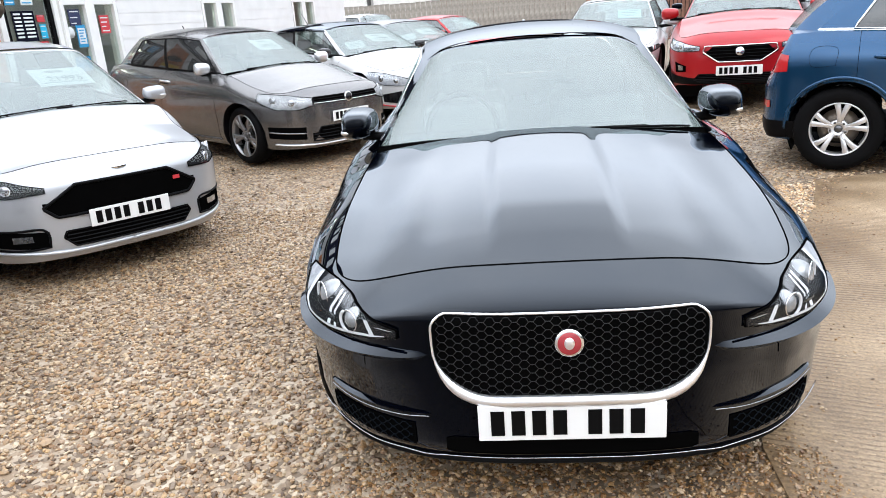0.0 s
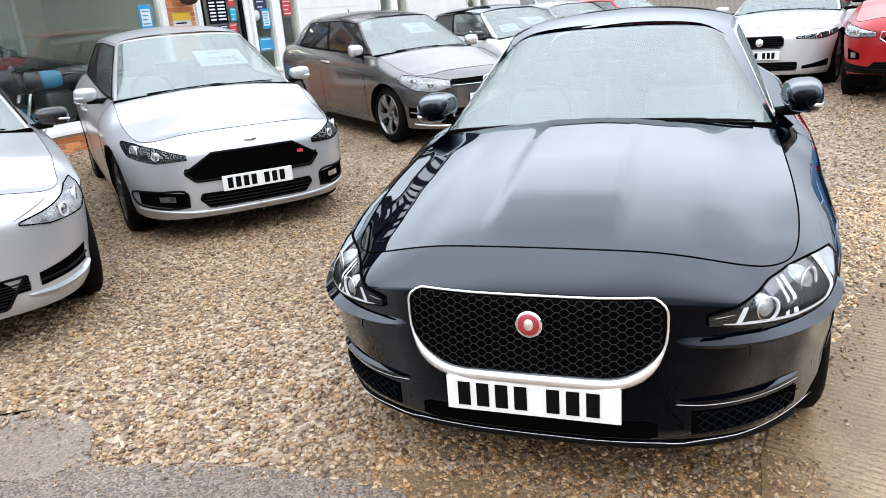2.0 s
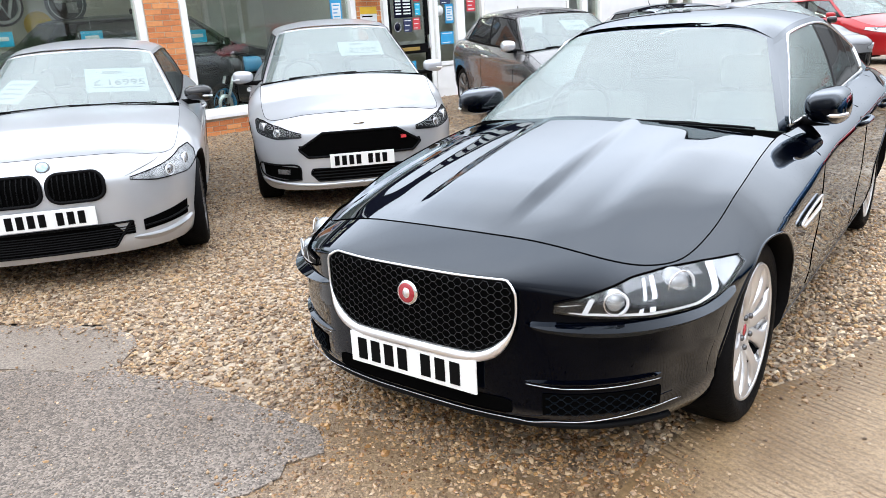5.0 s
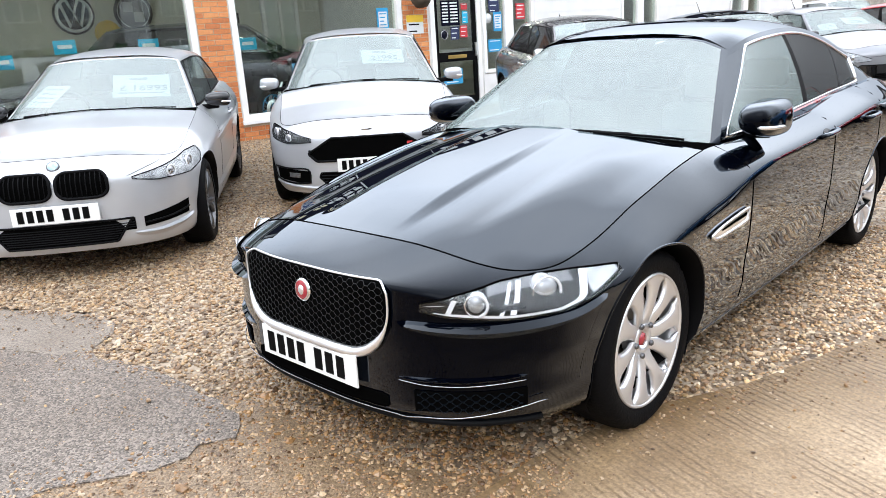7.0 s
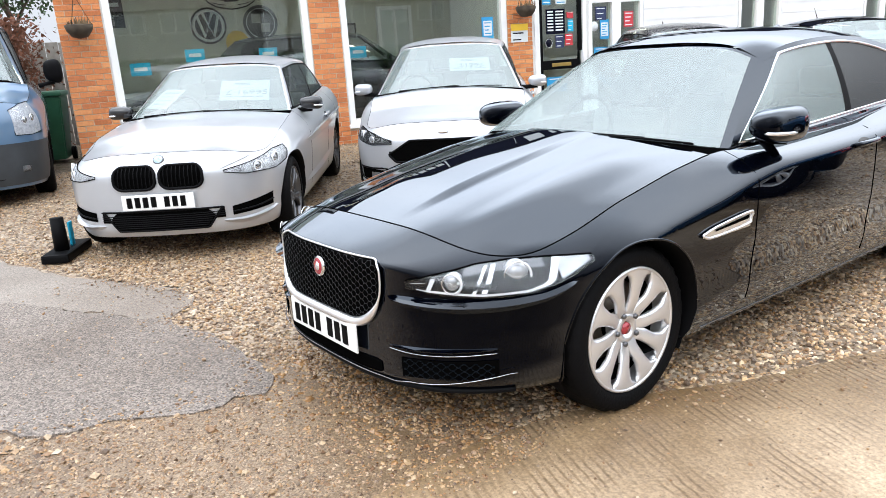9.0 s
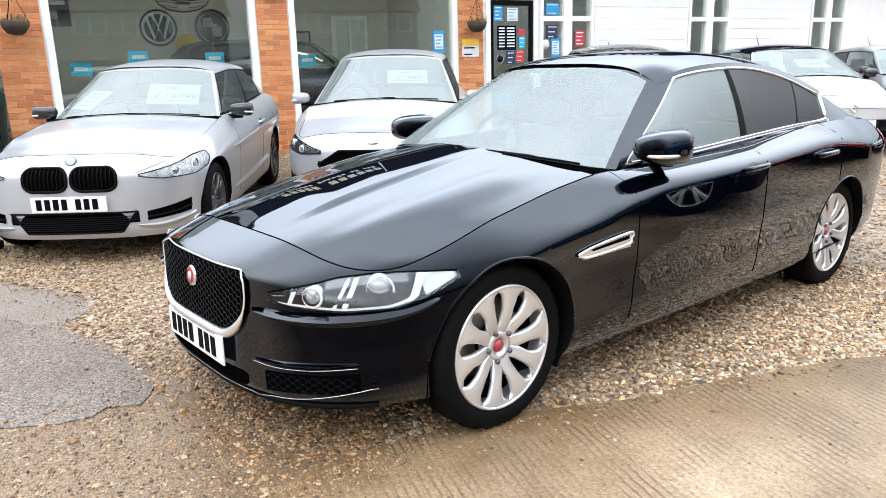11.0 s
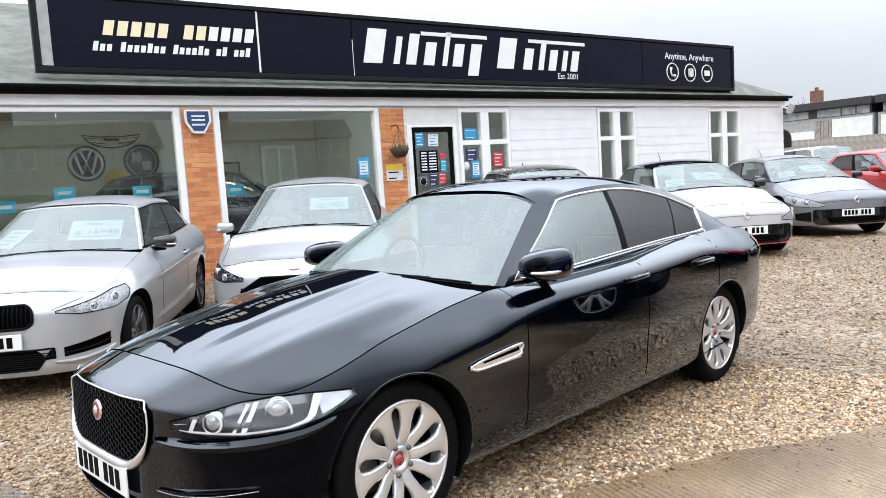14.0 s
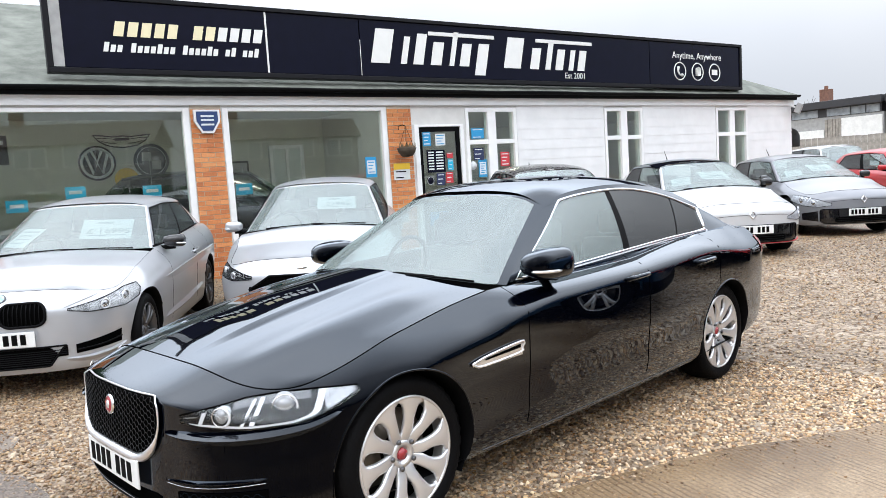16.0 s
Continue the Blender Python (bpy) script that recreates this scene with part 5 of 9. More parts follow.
        rim = [(s0 + (s1 - s0) * t, L(t)) for t in tt] + [(s0 + (s1 - s0) * t, H(t)) for t in tt[::-1]]
        tube("lamp_edge", sh.at([g * a for a, b in rim], [b for a, b in rim], 0.006), 0.0035, M_SEAM, h, 5, True)


def jaguar():
    W = 0.925
    p = dict(L=4.60, W=W, R=0.328, nose_flat=0.84, nose_power=1.2, flat=0.79, power=1.45, flats=[(0, 0.79), (1.3, 0.79), (1.75, 0.86), (3.4, 0.86), (3.9, 0.79)], powers=[(0, 1.45), (1.3, 1.45), (1.75, 2.3), (3.4, 2.3), (3.9, 1.6)], tyre=0.205, lip=True, arch=0.354, axles=(0.828, 3.655), doors=(1.56, 2.63, 3.52), hubin=0.018,
             outline=[(0, 0), (0.22, 0.006), (0.42, 0.04), (0.60, 0.12), (0.73, 0.235), (0.82, 0.38), (0.872, 0.56), (0.905, 0.83), (0.915, 1.3), (W, 2.2), (W, 3.2), (0.922, 3.7), (0.895, 4.15), (0.80, 4.45), (0.55, 4.57), (0.25, 4.60), (0, 4.60)],
             top=[(0, 0.760), (0.04, 0.751), (0.12, 0.722), (0.235, 0.689), (0.38, 0.682), (0.56, 0.722), (0.83, 0.800), (1.2, 0.872), (1.47, 0.908), (1.7, 0.915), (2.7, 0.948), (3.3, 0.99), (3.8, 1.005), (4.2, 0.985), (4.6, 0.965)],
             inset=[(0, 0.20), (0.04, 0.18), (0.12, 0.14), (0.235, 0.11), (0.38, 0.105), (0.56, 0.12), (0.83, 0.145), (1.45, 0.175), (1.7, 0.16), (2.7, 0.165), (3.4, 0.15), (4.0, 0.15), (4.4, 0.12), (4.6, 0.08)],
             bottom=[(0, 0.215), (0.4, 0.21), (0.8, 0.19), (1.3, 0.20), (3.2, 0.21), (3.8, 0.24), (4.6, 0.27)],
             lampz=0.585, tail=4.0, tailz=0.60, hood_corner=0.37, cowl_side=1.46, cowl=(1.34, 0.985), hood_bow=0.010, hood_curve=1.14, crease=(0.190, 0.222, 0.016), boot_corner=4.28,
             gh=dict(b_front=[(0, 1.36, 0.975), (0.30, 1.375, 0.968), (0.55, 1.43, 0.952), (0.70, 1.51, 0.93), (0.757, 1.60, 0.915)],
                     r_front=[(0, 2.10, 1.352), (0.22, 2.105, 1.349), (0.43, 2.12, 1.328), (0.552, 2.15, 1.272)],
                     b_side=[(0.757, 1.60, 0.915), (0.765, 2.0, 0.928), (0.765, 2.7, 0.963), (0.755, 3.2, 0.988), (0.735, 3.74, 1.002)],
                     r_side=[(0.552, 2.15, 1.272), (0.575, 2.32, 1.322), (0.59, 2.52, 1.347), (0.596, 2.80, 1.356), (0.60, 3.10, 1.338), (0.600, 3.45, 1.284), (0.655, 3.74, 1.180)],
                     u_side=([0, 0.475, 0.525, 0.785, 1], [0, 0.325, 0.365, 0.80, 1]),
                     b_rear=[(0.735, 3.74, 1.002), (0.73, 3.95, 1.006), (0.71, 4.10, 1.012), (0.60, 4.19, 1.022), (0.3, 4.23, 1.030), (0, 4.24, 1.033)],
                     r_rear=[(0.655, 3.74, 1.180), (0.595, 3.62, 1.240), (0.52, 3.55, 1.280), (0.3, 3.48, 1.318), (0, 3.47, 1.338)],
                     windows=[(0.028, 0.484, "pale"), (0.516, 0.780, "dark"), (0.790, 0.975, "dark")], a=0.94, c=0.66, crown=0.045, roof_pow=4.0, trim_r=0.0088, trim_out=0.001, v1=0.925, sag=0.13, rake=0.11))
    c = Car("black_saloon_car", "glossy black saloon car with chrome window trim parked on gravel", p, M_BLACK, pose(0, 0, 0), fine=1.6, rear_glass=M_PRIVACY, trim=M_CHROME)
    sh, ob = c.sh, c.ob
    add_wheels(c.ob, p, JAG_WHEEL, 0.245)
    # grille with honeycomb and chrome surround
    loop = arc_loop(-0.380, 0.380, 0.462, 0.678, 0.040, 0.165)
    loop = [(x, z + (0.018 * (1 - (x / 0.38) ** 2) if z > 0.58 else 0)) for x, z in loop]
    g = opening(c, loop, M_SEAM, M_SATIN, 0.0040, 0.012, "radiator_grille", "black honeycomb grille with satin chrome surround", 0.018)
    lo, hi = loop_bounds(loop)
    pcs = []
    cell, flat_, rows = 0.0225, 0.0130, 0.0125
    for j in range(22):
        z0, pts = 0.445 + j * rows, []
        for k in range(84):
            e = k // 2
            x = -0.40 + e * cell + (flat_ if k % 2 else 0.0)
            z = z0 + (rows * 0.46 if e % 2 == j % 2 else -rows * 0.46)
            if lo(x) + 0.004 < z < hi(x) - 0.004 and abs(x) < 0.374:
                pts.append((x, z))
            else:
                if len(pts) > 2:
                    pcs.append(tube_arrays(sh.at([sh.s_x(q[0]) for q in pts], [q[1] for q in pts], 0.015), 0.0010, 4))
                pts = []
        if len(pts) > 2:
            pcs.append(tube_arrays(sh.at([sh.s_x(q[0]) for q in pts], [q[1] for q in pts], 0.015), 0.0010, 4))
    joined("honeycomb_mesh", pcs, M_MESH, g)
    badge_disc("round_badge", sh.at(0, 0.600, 0.018), 0.041, M_REDBADGE, g, None, -4)
    bm = bmesh.new()
    bmesh.ops.create_uvsphere(bm, u_segments=14, v_segments=8, radius=0.017, matrix=Matrix.Translation(sh.at(0, 0.600, 0.025)) @ Matrix.Diagonal((0.9, 0.5, 1.1, 1)))
    part("badge_face_relief", bm, M_SATIN, g, "", True)
    c.number_plate(0.014, 0.366)
    # headlamps
    saloon_lamps(c)
    for g_ in (1, -1):
        c.ledge("bumper_crease", [(g_ * sh.s_x(0.40), 0.555), (g_ * sh.s_x(0.50), 0.548), (g_ * sh.s_x(0.68), 0.548), (g_ * sh.s_y(0.38), 0.565), (g_ * sh.s_y(0.52), 0.60)], 0.038, 0.022, 0.030, M_BLACK)
        # lower vents
        c.patch("bumper_vent", g_ * sh.s_x(0.45), g_ * sh.s_x(0.745), lambda t: 0.262 + 0.02 * t, lambda t: 0.335 + 0.012 * t, M_SEAM, 0.003, 18, 4, "dark mesh bumper vent")
        pcs = []
        for k in range(5):
            z = 0.272 + 0.014 * k
            ss = np.linspace(sh.s_x(0.46), sh.s_x(0.735), 34)
            pcs.append(tube_arrays(sh.at(g_ * ss, [z + (0.005 if (i // 2 + k) % 2 else -0.005) for i in range(34)], 0.005), 0.0017, 4))
        joined("vent_mesh", pcs, M_VENT, ob)
        c.line("vent_blade", [(g_ * sh.s_x(0.402), 0.366), (g_ * sh.s_x(0.50), 0.358), (g_ * sh.s_x(0.62), 0.362), (g_ * sh.s_x(0.742), 0.374)], [0.001] + [0.0021] * 38 + [0.001], M_DARKCHROME, 0.009)
        c.ledge("vent_ledge", [(g_ * sh.s_x(0.40), 0.372), (g_ * sh.s_x(0.56), 0.376), (g_ * sh.s_x(0.745), 0.388)], 0.014, 0.008, 0.012, M_BLACK)
        c.patch("tow_cover", g_ * sh.s_x(0.60), g_ * sh.s_x(0.64), 0.49, 0.53, M_BLACK, 0.0015, 4, 3)
        # side vent behind the front wheel
        s0, s1 = sh.s_y(1.165), sh.s_y(1.495)
        c.patch("side_vent", g_ * s0, g_ * s1, lambda t: 0.628 + 0.006 * t - 0.014 * math.sin(math.pi * min(t * 2, 1) / 2), lambda t: 0.648 + 0.034 * t, M_SATIN, 0.010, 16, 4, "chrome side vent")
        c.patch("side_vent_opening", g_ * (s0 + 0.08), g_ * (s1 - 0.015), lambda t: 0.642 + 0.014 * t, lambda t: 0.650 + 0.022 * t, M_SEAM, 0.0125, 12, 3)
        c.line("side_vent_rim", [(g_ * s0, 0.640), (g_ * (s0 + 0.06), 0.620), (g_ * (s1 - 0.02), 0.632), (g_ * s1, 0.655), (g_ * s1, 0.682), (g_ * (s0 + 0.10), 0.660)], 0.006, M_SATIN, 0.010, 40, True)
        # tail lamp, sill and chrome line low on the doors
        c.patch("tail_lamp", g_ * sh.s_y(4.28), g_ * (sh.s[-1] - 0.25), 0.80, 0.92, M_TAIL, 0.006, 14, 4, "red tail lamp")
        c.line("sill_line", [(g_ * sh.s_y(1.26), 0.222), (g_ * sh.s_y(2.2), 0.226), (g_ * sh.s_y(3.22), 0.236)], 0.0018, M_DARKALLOY, 0.003)
    # front lip
    xs = np.linspace(-sh.s_x(0.78), sh.s_x(0.78), 60)
    tube("front_lip", sh.at(xs, 0.218, 0.006), 0.010, M_TRIM, ob, 8)
    kink = np.abs(xs)
    tube("lip_trim", sh.at(xs, 0.234 + 0.016 * smoothstep(0.40, 0.50, kink) + 0.05 * np.clip((kink - 0.50) / 0.36, 0, 1) ** 1.6, 0.010 + 0.010 * smoothstep(0.36, 0.44, kink)), 0.0021, M_DARKCHROME, ob, 6)
    opening(c, arc_loop(-0.36, 0.36, 0.25, 0.305, 0.015, 0.02), M_SEAM, None, name="lower_intake")
    c.mirrors(1.83, 1.002, 0.955, M_BLACK, M_SATIN, (0.168, 0.35, 0.165))
    c.handles((2.50, 3.30), 0.845, M_BLACK)
    c.wipers(1.4, 1.0, [(-0.12, 0.46, 0.02), (0.30, 0.66, 0.01)])
    tube("aerial_fin", [(0, 3.25, 1.39), (0, 3.33, 1.43), (0, 3.40, 1.385)], [0.02, 0.012, 0.02], M_BLACK, ob, 6)
    box("camera_housing", (-0.09, 2.02, 1.255), (0.09, 2.12, 1.31), M_INTER, ob, 0.02)
    box("rear_view_mirror", (-0.125, 2.02, 1.185), (0.125, 2.055, 1.245), M_INTER, ob, 0.015)
    return c


def params(L, W, H, ax, wb, R, hz, cy, cz, b0, b1, b2, boot=False, ry=None, C=None, steep=0.25, nose=1.0, windows=None):
    ry = ry if ry is not None else cy + 0.72
    C = C if C is not None else (L - 1.10 if boot else L - 0.58)
    A = cy + 0.24
    mid = (A + C) / 2
    w = W
    cr = C - steep
    gh = dict(b_front=[(0, cy + 0.02, cz), (0.40 * w, cy + 0.05, cz - 0.010), (0.66 * w, cy + 0.12, cz - 0.03), (0.815 * w, A, b0)],
              r_front=[(0, ry, H - 0.055), (0.3 * w, ry + 0.015, H - 0.06), (0.52 * w, ry + 0.06, H - 0.078), (0.61 * w, ry + 0.12, H - 0.10)],
              b_side=[(0.815 * w, A, b0), (0.83 * w, A + 0.35, b0 + 0.005), (0.825 * w, mid, b1), (0.80 * w, C - 0.2, b2 - 0.01), (0.79 * w, C, b2)],
              r_side=[(0.61 * w, ry + 0.12, H - 0.10), (0.645 * w, ry + 0.45, H - 0.07), (0.655 * w, mid + 0.1, H - 0.065), (0.645 * w, cr - 0.2, H - 0.085), (0.63 * w, cr, H - 0.115)],
              b_rear=[(0.79 * w, C, b2)] + ([(0.78 * w, C + 0.25, b2), (0.7 * w, C + 0.45, b2 + 0.005), (0.5 * w, C + 0.56, b2 + 0.01), (0, C + 0.62, b2 + 0.01)] if boot else [(0.76 * w, L - 0.36, b2), (0.66 * w, L - 0.24, b2 + 0.005), (0.4 * w, L - 0.17, b2 + 0.005), (0, L - 0.15, b2 + 0.005)]),
              r_rear=[(0.63 * w, cr, H - 0.115), (0.60 * w, cr + 0.14, H - 0.115), (0.52 * w, cr + 0.22, H - 0.105), (0.3 * w, cr + 0.26, H - 0.08), (0, cr + 0.27, H - 0.07)],
              windows=windows or [(0.03, 0.47, "clear"), (0.53, 0.95, "dark")], a=0.965, c=0.74, crown=0.03, boot=boot)
    return dict(L=L, W=W, R=R, arch=R * 1.14, axles=(ax, ax + wb), doors=(A - 0.02, mid + 0.02, C + 0.02 if boot else min(C, ax + wb - 0.1)),
                outline=[(0, 0), (0.3 * w, 0.012 * nose), (0.52 * w, 0.05 * nose), (0.70 * w, 0.13 * nose), (0.83 * w, 0.26 * nose), (0.91 * w, 0.43), (0.955 * w, 0.66), (0.985 * w, ax + 0.1), (w, ax + 0.8), (w, ax + 0.7 * wb), (0.99 * w, ax + wb), (0.955 * w, L - 0.36), (0.85 * w, L - 0.10), (0.55 * w, L - 0.02), (0.2 * w, L), (0, L)],
                top=[(0, hz), (0.05, hz - 0.008), (0.13, hz - 0.03), (0.26, hz - 0.05), (0.43, hz - 0.045), (0.66, hz + 0.0), (ax, hz + 0.05), (cy, cz - 0.07), (A, b0 - 0.006), (mid, b1 - 0.008), (C, b2 - 0.012), (L, b2 - 0.03)],
                inset=[(0, 0.16), (0.05, 0.14), (0.13, 0.12), (0.26, 0.10), (0.43, 0.10), (ax, 0.125), (A, 0.15), (mid, 0.145), (C, 0.15), (L - 0.2, 0.10), (L, 0.06)],
                bottom=[(0, 0.20), (0.4, 0.19), (ax, 0.18), (ax + 0.5, 0.19), (ax + wb - 0.3, 0.20), (L - 0.4, 0.24), (L, 0.27)],
                lampz=hz - 0.17, tail=ax + wb + 0.25, tailz=0.62, hood_corner=0.34, cowl_side=cy + 0.10, cowl=(cy, cz), hood_bow=0.018, boot_corner=L - 0.22, gh=gh)


def place_car(x, y, rz):
    """A pose with the nose at (x, y) on the sloping yard."""
    a = radians(rz)
    z0 = float(ground_z(x, y))
    dx, dy = -math.sin(a), math.cos(a)
    z1 = float(ground_z(x + 4 * dx, y + 4 * dy))
    return pose(x, y, z0, math.degrees(math.atan2(z1 - z0, 4.0)), 0, 0) if rz == 0 else Matrix.Translation((x, y, z0)) @ pose(0, 0, 0, 0, 0, rz) @ pose(0, 0, 0, math.degrees(math.atan2(z1 - z0, 4.0)), 0, 0)


def hexa(x0, x1, xt, z0, z1, zm):
    """A six-cornered grille outline, widest at zm."""
    pts = [(-xt, z1), (xt, z1), (x1, zm), (x0 * 0 + abs(x0), z0), (-abs(x0), z0), (-x1, zm)]
    q = []
    for i in range(6):
        a, b = np.array(pts[i]), np.array(pts[(i + 1) % 6])
        q += [tuple(a + (b - a) * t) for t in np.linspace(0, 1, 9)[:-1]]
    return q


def silver_hot_hatch(m):
    p = params(4.36, 0.912, 1.52, 0.89, 2.65, 0.325, 0.80, 1.05, 1.04, 0.99, 1.04, 1.10, ry=1.92)
    c = Car("silver_hatchback", "silver five-door hatchback with black hexagonal grille", p, M_SILVER, m, "cars for sale", 1.15)
    add_wheels(c.ob, p, TEN_DARK, 0.225)
    loop = hexa(0.43, 0.50, 0.30, 0.470, 0.658, 0.535)
    g = opening(c, loop, M_SEAM, M_TRIM, 0.010, 0.003, "front_grille", "large black front grille")
    low = hexa(0.36, 0.42, 0.40, 0.275, 0.375, 0.34)
    g2 = opening(c, low, M_SEAM, M_TRIM, 0.006, 0.003, "lower_grille")
    slats(c, low, (0.30, 0.325, 0.35), 0.005, M_TRIM, g2)
    c.number_plate(0.016, 0.435)
    lamp(c, 0.47, 0.62, ([0, 0.3, 0.7, 1], [0.630, 0.618, 0.660, 0.735]), ([0, 0.3, 0.7, 1], [0.660, 0.715, 0.742, 0.750]), [(0.62, 0.5, 0.045, M_BOWL), (0.3, 0.5, 0.030, M_CHROME)], strip=False, base=M_LAMPDARK)
    for g_ in (1, -1):
        sh = c.sh
        c.patch("fog_recess", g_ * sh.s_x(0.50), g_ * sh.s_x(0.80), lambda t: 0.285 + 0.03 * t, lambda t: 0.39 + 0.03 * t, M_SEAM, 0.003, 14, 4, "black fog lamp recess")
        c.line("fog_surround", [(g_ * sh.s_x(0.50), 0.29), (g_ * sh.s_x(0.66), 0.285), (g_ * sh.s_x(0.82), 0.315), (g_ * sh.s_x(0.83), 0.40), (g_ * sh.s_x(0.66), 0.41), (g_ * sh.s_x(0.51), 0.40)], 0.008, M_TRIM, 0.002, 40, True)
        c.patch("fog_lamp", g_ * sh.s_x(0.58), g_ * sh.s_x(0.68), 0.335, 0.375, M_LAMPIN, 0.008, 6, 3)
        c.patch("washer_cover", g_ * sh.s_x(0.60), g_ * sh.s_x(0.64), 0.54, 0.575, M_SILVER, 0.003, 4, 3)
        c.line("splitter_edge", [(g_ * sh.s_x(0.0), 0.245), (g_ * sh.s_x(0.40), 0.245), (g_ * sh.s_x(0.66), 0.262), (g_ * sh.s_x(0.82), 0.28)], 0.014, M_SILVER, 0.004)
    o = box("red_badge", (0.30, -0.004, -0.012), (0.345, 0.004, 0.012), M_REDPAPER, c.ob)
    o.location = (0.03, c.sh.at(c.sh.s_x(0.35), 0.585)[1] - 0.012, 0.585)
    bd = revolve("oval_badge", [(0, 0.048), (0.006, 0.044), (0.007, 0.0005)], M_CHROME, c.ob, 24)
    bd.matrix_basis = Matrix.Translation(c.sh.at(0, 0.722, 0.006)) @ pose(0, 0, 0, 0, 0, -90) @ pose(0, 0, 0, 0, -35, 0) @ Matrix.Diagonal((1, 1, 0.42, 1))
    c.mirrors(1.52, 1.04, 1.02, M_SILVER, M_SATIN, (0.19, 0.11, 0.13))
    c.handles((2.25, 3.05), 0.86, M_SILVER)
    c.wipers(1.1, 1.0, [(-0.50, 0.12, 0.06), (0.0, 0.55, 0.05)])
    c.sticker(0.22, 0.52, 0.42, 0.27, "21995")
    c.line("roof_spoiler_line", [(c.sh.s[-1] * 0.97, 0.9), (c.sh.s[-1] * 0.98, 0.9), (c.sh.s[-1], 0.9)], 0.004, M_TRIM)
    return c


def silver_compact(m):
    p = params(4.32, 0.885, 1.42, 0.78, 2.69, 0.318, 0.79, 1.30, 0.985, 0.945, 0.985, 1.03, ry=2.05)
    p["gap"] = 0.0012
    p["gh"]["windows"] = [(0.03, 0.50, "clear"), (0.53, 0.93, "clear")]
    c = Car("silver_compact_car", "silver three-door hatchback with twin black grilles", p, M_SILVER, m, "cars for sale", 1.15)
    add_wheels(c.ob, p, FIVE_TWIN, 0.230)
    sh = c.sh
    for g_ in (1, -1):
        k = arc_loop(0.018, 0.322, 0.550, 0.712, 0.062, 0.072)
        k = [(g_ * x, z) for x, z in (k if g_ > 0 else k[::-1])]
        lo, hi = loop_bounds(k)
        g = opening(c, k, M_SEAM, M_TRIM, 0.011, 0.006, "kidney_grille", "black kidney grille")
        pcs = []
        for x in np.linspace(0.05, 0.285, 9):
            zz = np.linspace(lo(g_ * x) + 0.006, hi(g_ * x) - 0.006, 6)
            pcs.append(tube_arrays(sh.at([sh.s_x(g_ * x)] * 6, zz, 0.012), 0.004, 5))
        joined("grille_slats", pcs, M_TRIM, g)
        c.patch("side_intake", g_ * sh.s_x(0.50), g_ * sh.s_x(0.76), lambda t: 0.318 + 0.026 * t, lambda t: 0.385 + 0.055 * t, M_SEAM, 0.003, 12, 4, "black side intake")
        c.line("intake_blade", [(g_ * sh.s_x(0.50), 0.345), (g_ * sh.s_x(0.66), 0.36), (g_ * sh.s_x(0.76), 0.385)], 0.006, M_TRIM, 0.008, 16)
        c.ledge("corner_wing", [(g_ * sh.s_x(0.43), 0.290), (g_ * sh.s_x(0.58), 0.284), (g_ * sh.s_x(0.72), 0.305), (g_ * sh.s_y(0.36), 0.330)], 0.030, 0.012, 0.035, M_SILVER)
    low = hexa(0.33, 0.42, 0.45, 0.248, 0.390, 0.375)
    g = opening(c, low, M_SEAM, M_TRIM, 0.007, 0.003, "lower_grille")
    slats(c, low, np.linspace(0.27, 0.36, 7), 0.0035, M_TRIM, g)
    c.number_plate(0.03, 0.465)
    lamp(c, 0.47, 0.66, ([0, 0.2, 0.6, 0.9, 1], [0.640, 0.614, 0.612, 0.650, 0.705]), ([0, 0.12, 0.4, 0.75, 1], [0.652, 0.668, 0.700, 0.738, 0.746]), [(0.36, 0.46, 0.034, M_BOWL), (0.66, 0.50, 0.044, M_BOWL)], strip=False, base=M_LAMPSILVER, halo=0.0055)
    badge_disc("round_badge", sh.at(0, 0.750, 0.006), 0.040, M_PALEBLUE, c.ob, M_DARKALLOY, -40)
    c.mirrors(1.72, 0.985, 0.99, M_GLOSSBLACK, M_SATIN)
    c.handles((2.60,), 0.80, M_SILVER)
    c.wipers(1.3, 1.0, [(-0.55, 0.05, 0.03), (0.0, 0.58, 0.03)])
    for g_ in (1, -1):
        c.ledge("waist_crease", [(g_ * sh.s_y(1.30), 0.70), (g_ * sh.s_y(2.2), 0.735), (g_ * sh.s_y(3.2), 0.765), (g_ * sh.s_y(4.0), 0.78)], 0.012, 0.010, 0.075, M_SILVER)
        c.ledge("sill_crease", [(g_ * sh.s_y(1.25), 0.335), (g_ * sh.s_y(2.1), 0.345), (g_ * sh.s_y(3.0), 0.40)], 0.014, 0.050, 0.020, M_SILVER)
        c.ledge("lamp_brow", [(g_ * sh.s_x(0.44), 0.662), (g_ * sh.s_x(0.56), 0.700), (g_ * sh.s_x(0.70), 0.735)], 0.006, 0.010, 0.006, M_SILVER)
    c.sticker(0.30, 0.44, 0.44, 0.34, "£ 16995")
    c.sticker(-0.42, 0.36, 0.24, 0.30, "", -14)
    return c


M_PALEBLUE = plain("pale_blue_enamel", (0.35, 0.50, 0.62), 0.3, vary=0.3, scale=40)


